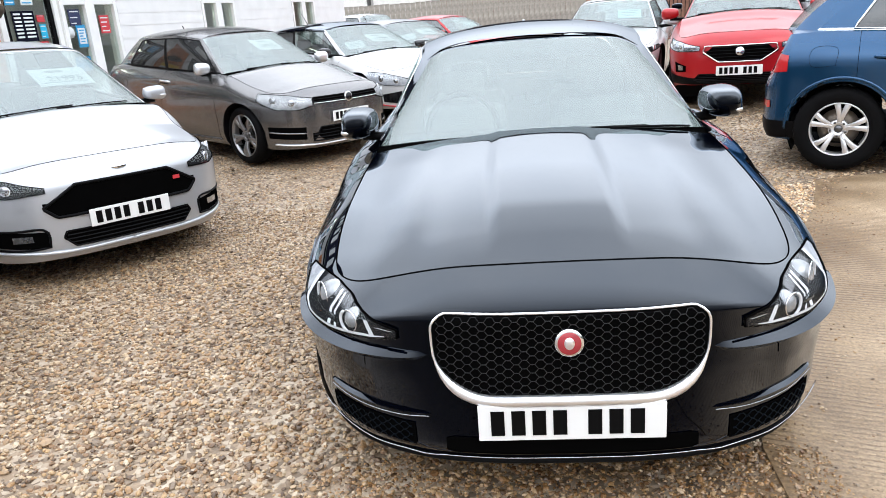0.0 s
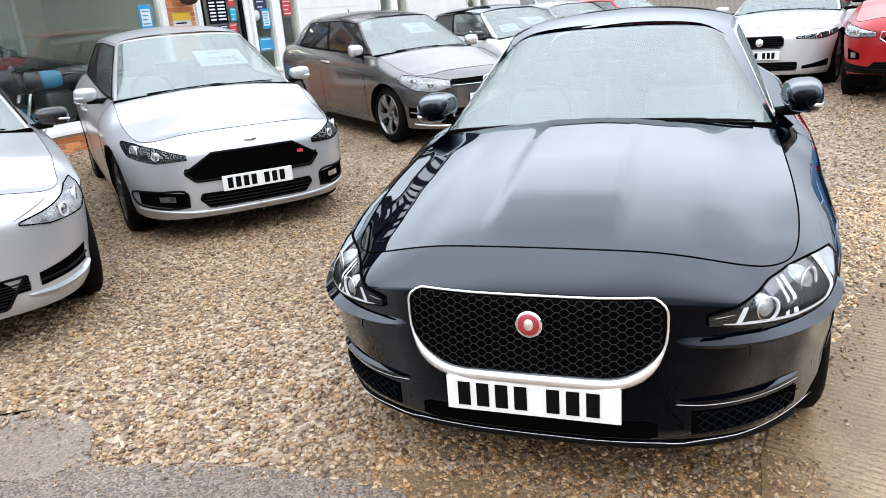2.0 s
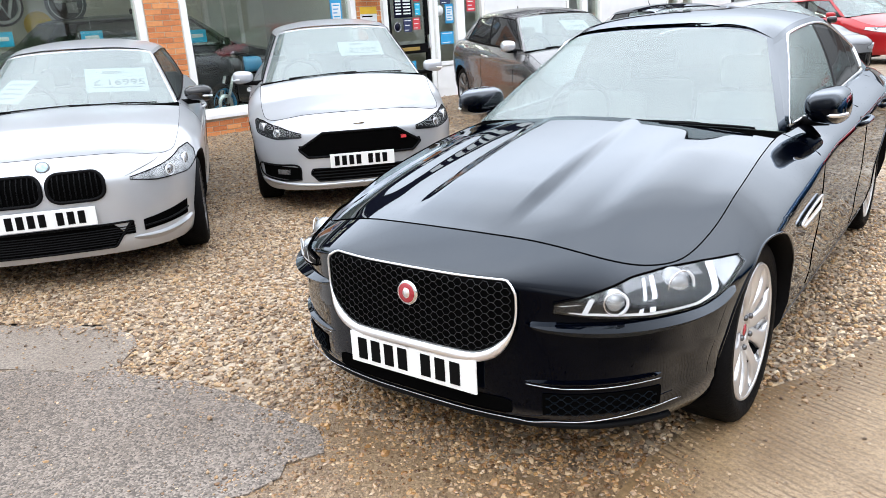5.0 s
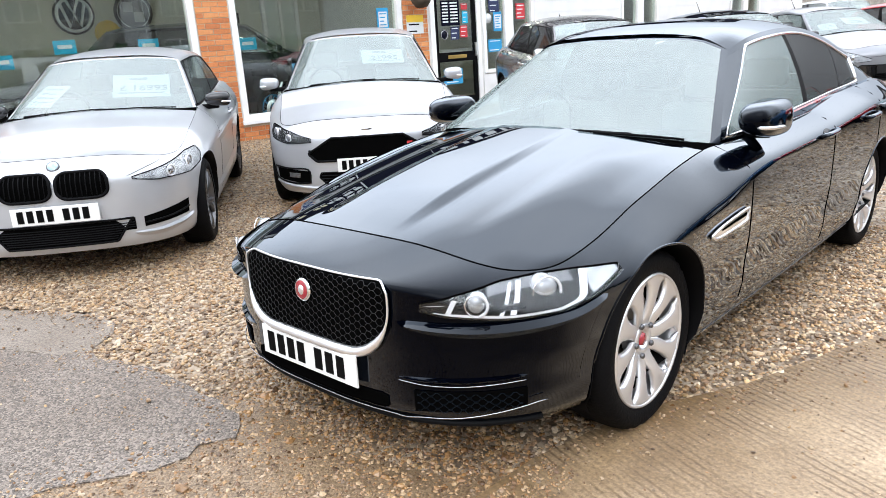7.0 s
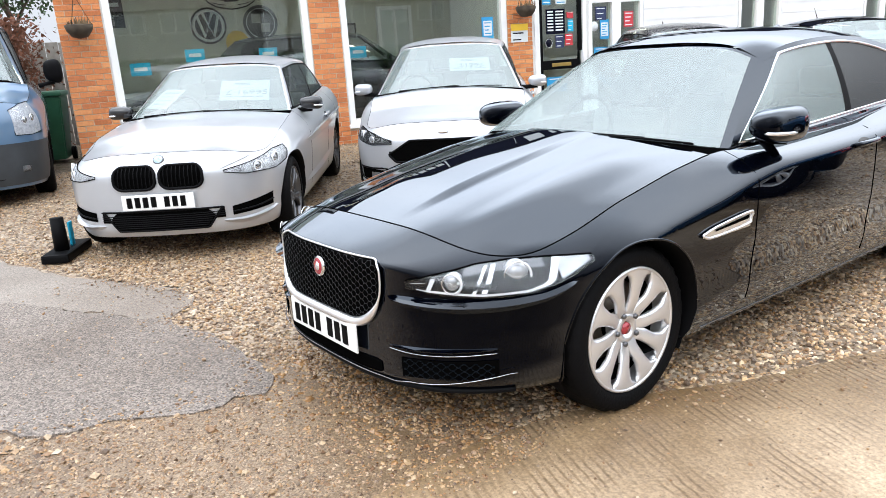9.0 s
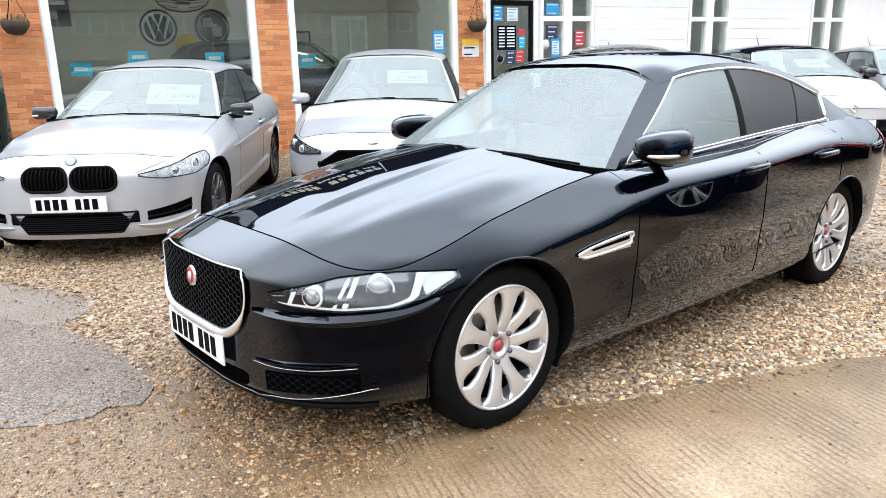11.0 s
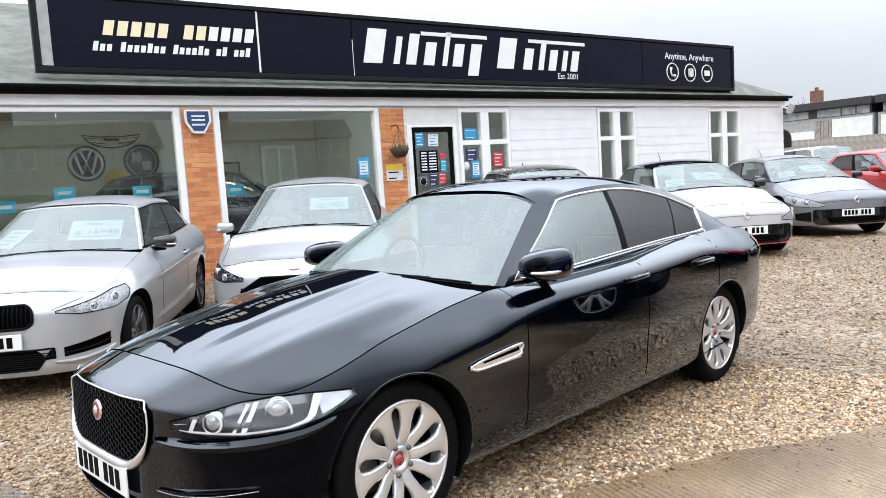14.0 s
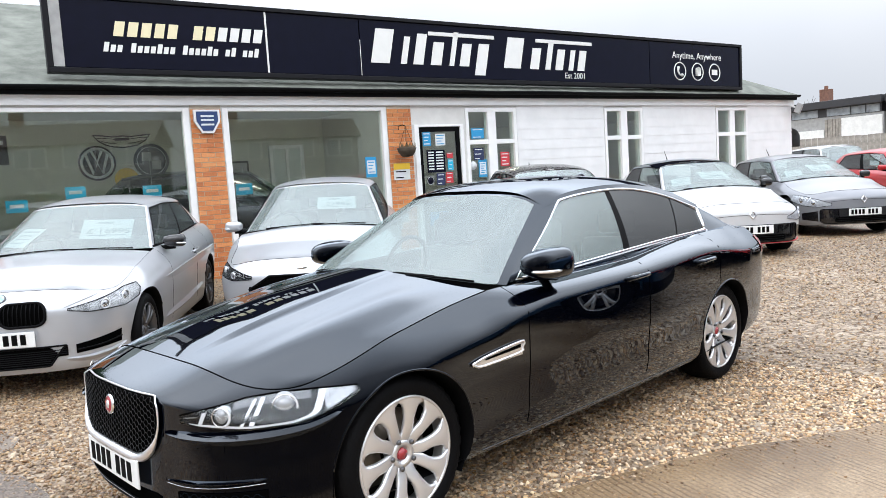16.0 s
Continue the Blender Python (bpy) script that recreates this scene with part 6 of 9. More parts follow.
def simple_front(c, grille, low, lampspec, plate_z, badge=None, frame=None, lampbase=None):
    if grille:
        g = opening(c, grille, M_SEAM, frame or M_TRIM, 0.008, 0.003, "front_grille")
        zs = [q[1] for q in grille]
        slats(c, grille, np.linspace(min(zs) + 0.02, max(zs) - 0.02, 5), 0.004, M_TRIM, g)
    if low:
        g = opening(c, low, M_SEAM, M_TRIM, 0.006, 0.003, "lower_grille")
        zs = [q[1] for q in low]
        slats(c, low, np.linspace(min(zs) + 0.02, max(zs) - 0.02, 4), 0.004, M_TRIM, g)
    x_in, y_out, lo, hi = lampspec
    lamp(c, x_in, y_out, lo, hi, [(0.35, 0.5, 0.036, M_CHROME), (0.66, 0.52, 0.040, M_CHROME)], strip=False, base=lampbase or M_LAMPIN)
    pl = c.number_plate(0.016, plate_z)
    if badge:
        badge_disc("front_badge", c.sh.at(0, badge, 0.012), 0.05, M_CHROME, c.ob, M_CHROME, -10)


def dark_grey_hatch(m):
    p = params(4.27, 0.90, 1.46, 0.86, 2.63, 0.322, 0.84, 1.10, 1.03, 0.975, 1.0, 1.04, ry=1.88, windows=[(0.03, 0.50, "dark"), (0.535, 0.95, "dark")])
    c = Car("dark_grey_hatchback", "dark metallic grey three-door hatchback with silver mirrors", p, M_GREY, m, "cars for sale", 1.15)
    add_wheels(c.ob, p, FIVE_TWIN_DARK, 0.238)
    sh = c.sh
    loop = arc_loop(-0.46, 0.46, 0.672, 0.738, 0.015, 0.02)
    g = opening(c, loop, M_SEAM, M_TRIM, 0.006, 0.003, "front_grille", "slim black grille with a chrome line")
    slats(c, loop, (0.693, 0.717), 0.004, M_TRIM, g)
    c.line("grille_line", [(sh.s_x(-0.455), 0.678), (0.0, 0.676), (sh.s_x(0.455), 0.678)], 0.0045, M_SATIN, 0.010, parent=g)
    low = hexa(0.50, 0.47, 0.40, 0.275, 0.420, 0.30)
    g2 = opening(c, low, M_SEAM, M_TRIM, 0.007, 0.003, "lower_grille")
    slats(c, low, (0.31, 0.345, 0.38), 0.006, M_TRIM, g2)
    lamp(c, 0.47, 0.58, ([0, 0.25, 0.6, 1], [0.655, 0.618, 0.628, 0.720]), ([0, 0.3, 0.7, 1], [0.735, 0.765, 0.784, 0.792]), [(0.34, 0.48, 0.040, M_BOWL), (0.66, 0.52, 0.042, M_BOWL)], strip=False, base=M_LAMPSILVER)
    for g_ in (1, -1):
        c.patch("side_intake", g_ * sh.s_x(0.56), g_ * sh.s_x(0.82), lambda t: 0.300 + 0.02 * t, lambda t: 0.432 + 0.01 * t, M_SEAM, 0.004, 14, 4, "black side intake split by a silver bar")
        c.line("intake_blade", [(g_ * sh.s_x(0.565), 0.366), (g_ * sh.s_x(0.68), 0.370), (g_ * sh.s_x(0.815), 0.382)], 0.010, M_GREY, 0.006, 16)
        c.line("lip_edge", [(0, 0.235), (g_ * sh.s_x(0.45), 0.235), (g_ * sh.s_x(0.80), 0.25)], 0.010, M_SATIN, 0.006)
        c.line("waist_crease", [(g_ * sh.s_y(1.4), 0.76), (g_ * sh.s_y(2.4), 0.79), (g_ * sh.s_y(3.6), 0.81)], 0.012, M_GREY, -0.009, 40)
        c.line("sill_line", [(g_ * sh.s_y(1.32), 0.25), (g_ * sh.s_y(2.2), 0.25), (g_ * sh.s_y(3.0), 0.26)], 0.010, M_DARKALLOY, 0.004)
    badge_disc("front_badge", sh.at(0, 0.705, 0.014), 0.055, M_GLOSSBLACK, c.ob, M_CHROME, -8)
    c.number_plate(0.016, 0.52)
    c.mirrors(1.52, 1.04, 0.97, M_SATIN, None, (0.19, 0.12, 0.15))
    c.handles((2.42,), 0.87, M_SATIN)
    c.wipers(1.1, 1.0, [(-0.50, 0.1, 0.05), (0.0, 0.55, 0.05)])
    c.sticker(0.10, 0.62, 0.36, 0.26, "28995")
    tube("aerial", [(0, 3.30, 1.43), (0, 3.36, 1.50)], [0.012, 0.005], M_TRIM, c.ob, 6)
    return c


def low_coupe(name, label, paint_mat, m, roof_mat, price, red_line):
    """A three-door hatchback with large pale lamps, a diamond badge on the bonnet's edge and a deep black lower bumper."""
    p = params(4.30, 0.90, 1.38, 0.88, 2.64, 0.325, 0.745, 1.10, 0.955, 0.91, 0.965, 1.02, ry=1.92, windows=[(0.03, 0.52, "clear"), (0.55, 0.93, "dark")])
    c = Car(name, label, p, paint_mat, m, "cars for sale", 1.15, roof_mat=roof_mat)
    sh = c.sh
    add_wheels(c.ob, p, TEN_DARK, 0.235)
    low = arc_loop(-0.64, 0.64, 0.225, 0.455, 0.03, 0.08)
    g = opening(c, low, M_GLOSSBLACK, M_TRIM, 0.006, 0.003, "lower_bumper", "gloss black lower bumper")
    inner = arc_loop(-0.44, 0.44, 0.245, 0.325, 0.03, 0.03)
    g2 = opening(c, inner, M_SEAM, M_TRIM, 0.006, 0.007, "lower_grille", "", None, g)
    slats(c, inner, (0.27, 0.30), 0.004, M_TRIM, c.ob)
    lamp(c, 0.49, 0.66, ([0, 0.25, 0.6, 1], [0.515, 0.495, 0.515, 0.600]), ([0, 0.25, 0.6, 1], [0.548, 0.612, 0.668, 0.694]), [(0.36, 0.5, 0.038, M_LAMPIN), (0.66, 0.52, 0.046, M_LAMPIN)], strip=False, base=M_LAMPPALE)
    c.number_plate(0.020, 0.398)
    c.line("bonnet_edge", [(-sh.s_x(0.50), 0.575), (-sh.s_x(0.25), 0.590), (0.0, 0.594), (sh.s_x(0.25), 0.590), (sh.s_x(0.50), 0.575)], 0.0022, M_SEAM, 0.0015)
    tube("diamond_badge", [sh.at(0, 0.648, 0.008), sh.at(sh.s_x(0.042), 0.595, 0.008), sh.at(0, 0.542, 0.008), sh.at(-sh.s_x(0.042), 0.595, 0.008)], 0.012, M_CHROME, c.ob, 6, True)
    for g_ in (1, -1):
        c.patch("side_intake", g_ * sh.s_x(0.66), g_ * sh.s_y(0.40), lambda t: 0.26 + 0.03 * t, lambda t: 0.43 - 0.04 * t, M_GLOSSBLACK, 0.003, 14, 4)
        if red_line:
            c.line("red_lip", [(0, 0.215), (g_ * sh.s_x(0.5), 0.215), (g_ * sh.s_x(0.80), 0.24), (g_ * sh.s_y(0.48), 0.28)], 0.009, M_REDPAPER, 0.006)
    c.mirrors(1.55, 0.975, 0.99, M_GLOSSBLACK, None, (0.17, 0.12, 0.13))
    c.wipers(1.1, 1.0, [(-0.50, 0.1, 0.05), (0.0, 0.55, 0.05)])
    c.sticker(-0.44, 0.32, 0.27, 0.22, "")
    c.sticker(0.08, 0.48, 0.42, 0.26, price)
    tube("aerial", [(0, 3.30, 1.36), (0, 3.48, 1.56)], [0.008, 0.003], M_TRIM, c.ob, 6)
    return c


def red_suv(m):
    p = params(4.54, 0.90, 1.67, 0.92, 2.70, 0.36, 0.98, 1.12, 1.19, 1.13, 1.17, 1.22, ry=1.85)
    p["bottom"] = [(0, 0.37), (0.35, 0.35), (0.7, 0.26), (1.5, 0.24), (3.3, 0.25), (4.1, 0.30), (4.54, 0.36)]
    c = Car("red_suv", "bright red SUV with black grille and grey lower bumper", p, M_RED, m, "cars for sale", 1.05)
    add_wheels(c.ob, p, FIVE_Y, 0.23)
    loop = hexa(0.24, 0.42, 0.40, 0.64, 0.83, 0.76)
    simple_front(c, loop, hexa(0.42, 0.52, 0.46, 0.40, 0.50, 0.43), (0.46, 0.66, ([0, 0.4, 1], [0.78, 0.77, 0.83]), ([0, 0.4, 1], [0.83, 0.885, 0.915])), 0.54, 0.76, M_CHROME)
    sh = c.sh
    for g_ in (1, -1):
        c.patch("fog_recess", g_ * sh.s_x(0.62), g_ * sh.s_x(0.76), lambda t: 0.53 - 0.01 * t, lambda t: 0.60 + 0.05 * t, M_SEAM, 0.003, 10, 4)
        c.patch("fog_lamp", g_ * sh.s_x(0.66), g_ * sh.s_x(0.72), 0.545, 0.605, M_LAMPIN, 0.006, 6, 3)
        c.patch("lower_cladding", 0.0, g_ * sh.s_y(0.5), 0.372, lambda t: 0.405 + 0.10 * t, M_TRIM, 0.006, 24, 4)
    c.mirrors(1.56, 1.19, 1.06, M_RED, None, (0.24, 0.15, 0.17))
    c.wipers(1.1, 1.0, [(-0.55, 0.1, 0.05), (0.0, 0.55, 0.05)])
    c.sticker(0.35, 0.55, 0.36, 0.26, "12995")
    c.sticker(-0.50, 0.50, 0.22, 0.18, "")
    return c


def blue_suv(m):
    p = params(4.12, 0.915, 1.60, 0.88, 2.60, 0.352, 0.93, 1.10, 1.13, 1.08, 1.11, 1.16, ry=1.85, C=3.70, steep=0.35, windows=[(0.03, 0.47, "clear"), (0.53, 0.89, "dark")])
    p["nose_flat"], p["nose_power"] = 0.48, 1.15
    p["inset"] = p["inset"][:-2] + [(3.92, 0.13), (4.12, 0.19)]
    c = Car("blue_suv", "metallic blue SUV with silver alloy wheels and roof rails", p, M_BLUE, m, "cars for sale", 1.3, trim=M_CHROME)
    add_wheels(c.ob, p, FIVE_TWIN_SILVER, 0.225)
    simple_front(c, hexa(0.30, 0.42, 0.40, 0.50, 0.80, 0.70), None, (0.46, 0.66, ([0, 0.4, 1], [0.73, 0.72, 0.78]), ([0, 0.4, 1], [0.78, 0.835, 0.865])), 0.46, None)
    sh = c.sh
    for g_ in (1, -1):
        S = sh.s[-1]
        c.patch("tail_lamp", g_ * sh.s_y(3.90), g_ * (S - 0.35), lambda t: 0.84 - 0.05 * t, lambda t: 0.97 + 0.05 * min(1, 2 * t), M_TAIL, 0.006, 16, 5, "red tail lamp")
        c.patch("rear_reflector", g_ * sh.s_y(4.03), g_ * (S - 0.5), 0.53, 0.59, M_TAIL, 0.006, 10, 3)
        c.patch("rear_cladding", g_ * sh.s_y(3.78), g_ * S, 0.27, 0.42, M_TRIM, 0.005, 20, 4)
        for ya in p["axles"]:
            w = np.linspace(0.0, math.pi, 24)
            tube("arch_moulding", [sh.at(g_ * sh.s_y(ya + (p["arch"] + 0.03) * math.cos(k)), p["R"] + (p["arch"] + 0.03) * math.sin(k), -0.004) for k in w], 0.016, M_BLUE, c.ob, 6)
        tube("roof_rail_bar", [(g_ * 0.56, 1.9, 1.52), (g_ * 0.58, 2.2, 1.585), (g_ * 0.58, 3.0, 1.585), (g_ * 0.56, 3.5, 1.50)], 0.014, M_SATIN, c.ob, 6)
        c.line("fuel_flap", [(g_ * sh.s_y(3.54), 0.88), (g_ * sh.s_y(3.72), 0.88), (g_ * sh.s_y(3.72), 1.02), (g_ * sh.s_y(3.54), 1.02)], 0.0013, M_SEAM, 0.001, 30, True)
    c.mirrors(1.55, 1.12, 1.03, M_BLUE, None)
    c.handles((2.35, 3.15), 0.93, M_BLUE)
    return c


FIVE_TWIN_SILVER = (5, 0.034, 0.036, 0.05, 0.0, 0.03, M_ALLOY, 0.20)


def white_saloon(m):
    p = params(4.96, 0.90, 1.46, 0.86, 2.91, 0.345, 0.80, 1.42, 0.99, 0.95, 0.99, 1.04, boot=True, ry=2.16)
    c = Car("white_saloon_car", "white saloon car with black mesh grille", p, M_WHITE, m, "cars for sale", 1.0)
    add_wheels(c.ob, p, TEN_DARK, 0.245)
    simple_front(c, arc_loop(-0.29, 0.29, 0.545, 0.695, 0.05, 0.06), arc_loop(-0.46, 0.46, 0.26, 0.36, 0.02, 0.03), (0.44, 0.70, ([0, 0.4, 1], [0.655, 0.64, 0.70]), ([0, 0.4, 1], [0.675, 0.705, 0.742])), 0.455, 0.62, M_GLOSSBLACK, lampbase=M_LAMPDARK)
    sh = c.sh
    for g_ in (1, -1):
        c.patch("side_intake", g_ * sh.s_x(0.52), g_ * sh.s_x(0.80), lambda t: 0.27 + 0.02 * t, lambda t: 0.31 + 0.07 * t, M_SEAM, 0.003, 12, 4)
    c.mirrors(1.85, 1.02, 1.05, M_WHITE, None)
    c.wipers(1.1, 1.0, [(-0.50, 0.1, 0.05), (0.0, 0.55, 0.05)])
    c.sticker(0.30, 0.5, 0.36, 0.24, "", 0, M_CYAN2)
    return c


M_CYAN2 = plain("pale_cyan_card", (0.45, 0.72, 0.72), 0.5, vary=0.05)


def plain_car(name, label, mat, m, suv=False):
    if suv:
        p = params(4.6, 0.93, 1.72, 0.9, 2.75, 0.36, 1.02, 1.15, 1.22, 1.16, 1.2, 1.24, ry=1.8)
    else:
        p = params(4.2, 0.88, 1.45, 0.85, 2.58, 0.31, 0.82, 1.10, 1.01, 0.97, 1.0, 1.05, ry=1.88)
    c = Car(name, label, p, mat, m, "cars for sale", 0.8)
    add_wheels(c.ob, p, FIVE_Y if mat is not M_RED else TEN_DARK, 0.215)
    dz = 0.2 if suv else 0.0
    simple_front(c, arc_loop(-0.38, 0.38, 0.62 + dz, 0.70 + dz, 0.02, 0.03), arc_loop(-0.5, 0.5, 0.28, 0.40, 0.03, 0.04), (0.44, 0.62, ([0, 0.4, 1], [0.65 + dz, 0.64 + dz, 0.71 + dz]), ([0, 0.4, 1], [0.70 + dz, 0.74 + dz, 0.76 + dz])), 0.5 + dz / 2, 0.66 + dz)
    c.mirrors(1.55, 1.03 + dz, 1.0, mat, None)
    c.wipers(1.1, 1.0, [(-0.45, 0.1, 0.05), (0.0, 0.5, 0.05)])
    c.sticker(0.2, 0.5, 0.3, 0.22, "")
    return c


# ---------------------------------------------------------------- ground
def polygon_slab(name, pts, mat, label, lift, rough_edge=0.0, seed=0, category="ground", div=0.25):
    """A thin slab of the given plan, draped on the yard, with an uneven edge."""
    rnd = random.Random(seed)
    q = []
    n = len(pts)
    for i in range(n):
        a, b = Vector(pts[i]), Vector(pts[(i + 1) % n])
        k = max(1, int((b - a).length / div)) if (b - a).length < 6 else 12
        for j in range(k):
            c = a.lerp(b, j / k)
            if rough_edge and (b - a).length < 6:
                c += Vector((rnd.uniform(-1, 1), rnd.uniform(-1, 1))) * rough_edge
            q.append(c)
    bm = bmesh.new()
    vs = [bm.verts.new((c.x, c.y, 0)) for c in q]
    bm.faces.new(vs)
    bmesh.ops.triangulate(bm, faces=bm.faces[:])
    for _ in range(3):
        long = [e for e in bm.edges if e.calc_length() > 1.2]
        if long:
            bmesh.ops.subdivide_edges(bm, edges=long, cuts=1)
            bmesh.ops.triangulate(bm, faces=bm.faces[:])
    for v in bm.verts:
        v.co.z = float(ground_z(v.co.x, v.co.y)) + lift
    rim = [e for e in bm.edges if e.is_boundary]
    r = bmesh.ops.extrude_edge_only(bm, edges=rim)
    for v in r["geom"]:
        if isinstance(v, bmesh.types.BMVert):
            v.co.z -= 0.06
            d = Vector((0, 0))
    bmesh.ops.recalc_face_normals(bm, faces=bm.faces[:])
    ob = part(name, bm, mat)
    return tagged(ob, label, category, "", "structure")


def build_ground():
    ax = np.r_[-900, -400, -150, -60, np.linspace(-30, 30, 61), 60, 150, 400, 900]
    ay = np.r_[-900, -400, -150, -60, np.linspace(-20, 45, 66), 90, 200, 450, 900]
    X, Y = np.meshgrid(ax, ay, indexing="ij")
    Z = ground_z(X, Y)
    v = np.stack([X, Y, Z], -1).reshape(-1, 3)
    f = grid_faces(len(ax), len(ay))
    tagged(link_mesh("ground", v, f, M_GRAVEL), "damp tan gravel yard", "ground", "", "structure")
    conc = [(0.70, -0.35), (0.66, 0.10), (0.66, 0.40), (0.80, 0.85), (1.0, 1.33), (1.22, 1.92), (1.50, 2.53), (1.92, 3.25), (2.35, 4.25), (3.4, 4.55), (5.5, 4.75), (9.0, 4.9), (14, 4.9), (14, -9), (0.55, -9), (0.62, -2.0)]
    polygon_slab("concrete_apron", conc, M_CONCRETE, "worn brushed concrete apron, wet and tan", 0.012, 0.025, 3)
    dirt = [(-0.62, -0.02), (-0.35, 0.06), (0.1, 0.04), (0.45, 0.12), (0.69, 0.30), (0.72, -0.3), (0.64, -2.0), (0.6, -9), (-6, -9), (-6, -4.9), (-1.4, -2.5), (-0.5, -0.9)]
    polygon_slab("dirt_strip", dirt, M_DIRT, "worn strip of wet brown grit", 0.004, 0.03, 8, div=0.2)
    tar = [(-0.45, -0.08), (-0.31, -0.20), (-0.38, -0.53), (-0.58, -0.95), (-0.75, -1.2), (-1.4, -2.6), (-6, -5), (-7, -2.4), (-2.9, -0.95), (-1.95, -0.38), (-1.55, -0.17), (-1.13, -0.05), (-0.74, -0.04)]
    polygon_slab("tarmac_patch", tar, M_TARMAC, "broken grey tarmac patch with ragged edge", 0.0105, 0.035, 5, div=0.08)
    tar2 = [(-1.60, -0.20), (-1.74, 0.02), (-1.90, 0.08), (-2.15, 0.10), (-2.6, -0.12), (-3.2, -0.45), (-6, -1.3), (-7, -2.35), (-2.9, -0.98), (-2.0, -0.42)]
    polygon_slab("tarmac_repair", tar2, M_TARMAC2, "smooth lighter tarmac repair with thin gravel at its edge", 0.006, 0.035, 6, div=0.09)


def inside(poly, x, y):
    c = np.zeros(len(x), bool)
    n = len(poly)
    for i in range(n):
        (x1, y1), (x2, y2) = poly[i], poly[(i + 1) % n]
        hit = ((y1 > y) != (y2 > y)) & (x < (x2 - x1) * (y - y1) / (y2 - y1 + 1e-12) + x1)
        c ^= hit
    return c


def gravel_stones():
    """Loose stones: dense and round near the cars, sparser on the worn strip in front."""
    rng = np.random.default_rng(7)
    conc = [(0.72, -3), (0.68, 0.10), (0.68, 0.40), (0.84, 0.85), (1.04, 1.33), (1.26, 1.92), (1.54, 2.53), (1.96, 3.25), (2.4, 4.25), (3.4, 4.6), (14, 4.95), (14, -9), (0.6, -9)]
    tar = [(-0.47, -0.10), (-0.33, -0.22), (-0.40, -0.53), (-0.60, -0.95), (-1.4, -2.6), (-6, -5), (-7, -1.9), (-2.6, -0.14), (-2.1, 0.08), (-1.76, 0.04), (-1.60, -0.18), (-1.13, -0.07), (-0.74, -0.06)]
    t = (1 + 5 ** 0.5) / 2
    ico = np.array([(-1, t, 0), (1, t, 0), (-1, -t, 0), (1, -t, 0), (0, -1, t), (0, 1, t), (0, -1, -t), (0, 1, -t), (t, 0, -1), (t, 0, 1), (-t, 0, -1), (-t, 0, 1)], float)
    ico /= np.linalg.norm(ico[0])
    icof = np.array([(0, 11, 5), (0, 5, 1), (0, 1, 7), (0, 7, 10), (0, 10, 11), (1, 5, 9), (5, 11, 4), (11, 10, 2), (10, 7, 6), (7, 1, 8), (3, 9, 4), (3, 4, 2), (3, 2, 6), (3, 6, 8), (3, 8, 9), (4, 9, 5), (2, 4, 11), (6, 2, 10), (8, 6, 7), (9, 8, 1)])
    icof = icof[ico[icof].mean(1)[:, 2] > -0.5]
    octv = np.array([(1, 0, 0), (-1, 0, 0), (0, 1, 0), (0, -1, 0), (0, 0, 1), (0.6, 0.6, -0.5)], float)
    octf = np.array([(0, 2, 4), (2, 1, 4), (1, 3, 4), (3, 0, 4)])

    def scatter(name, x0, x1, y0, y1, per, size, base_v, base_f, keep, label, mat=None):
        n = int((x1 - x0) * (y1 - y0) * per)
        x, y = rng.uniform(x0, x1, n), rng.uniform(y0, y1, n)
        k = keep(x, y)
        x, y = x[k], y[k]
        n = len(x)
        r = size * np.exp(rng.normal(0, 0.28, n))
        sc = np.stack([r * rng.uniform(0.9, 1.35, n), r * rng.uniform(0.75, 1.05, n), r * rng.uniform(0.45, 0.75, n)], 1)
        a, b = rng.uniform(0, 2 * math.pi, n), rng.normal(0, 0.35, n)
        v = base_v[None] * (1 + rng.normal(0, 0.10, (n, len(base_v), 1))) * sc[:, None]
        vx, vz = v[..., 0] * np.cos(b)[:, None] - v[..., 2] * np.sin(b)[:, None], v[..., 0] * np.sin(b)[:, None] + v[..., 2] * np.cos(b)[:, None]
        X = vx * np.cos(a)[:, None] - v[..., 1] * np.sin(a)[:, None] + x[:, None]
        Y = vx * np.sin(a)[:, None] + v[..., 1] * np.cos(a)[:, None] + y[:, None]
        Z = vz + (ground_z(x, y) + np.where(inside(conc, x, y), 0.012, np.where(inside(tar, x, y), 0.010, 0.003 if mat is M_GRIT else 0.0)) + sc[:, 2] * rng.uniform(0.1, 0.95, n))[:, None]
        V = np.stack([X, Y, Z], -1).reshape(-1, 3)
        F = (base_f[None] + (np.arange(n) * len(base_v))[:, None, None]).reshape(-1, 3)
        me = bpy.data.meshes.new(name)
        me.vertices.add(len(V))
        me.vertices.foreach_set("co", V.ravel())
        me.loops.add(F.size)
        me.loops.foreach_set("vertex_index", F.ravel())
        me.polygons.add(len(F))
        me.polygons.foreach_set("loop_start", np.arange(0, F.size, 3))
        me.polygons.foreach_set("loop_total", np.full(len(F), 3))
        me.polygons.foreach_set("use_smooth", np.zeros(len(F), bool))
        me.update(calc_edges=True)
        me.materials.append(mat or M_STONES)
        tagged(new(name, me), label, "gravel", "", "stuff")

    bare = lambda x, y: inside(conc, x, y) | inside(tar, x, y)
    worn = lambda x, y: smoothstep(0.35, -0.15, y) * smoothstep(-0.7, -0.2, x)
    dry = lambda x, y: smoothstep(0.78, 1.15, x) * smoothstep(0.2, 0.8, y)
    sides = rng.uniform(0, 1, 1 << 18)
    pick = rng.uniform(0, 1, 1 << 18)

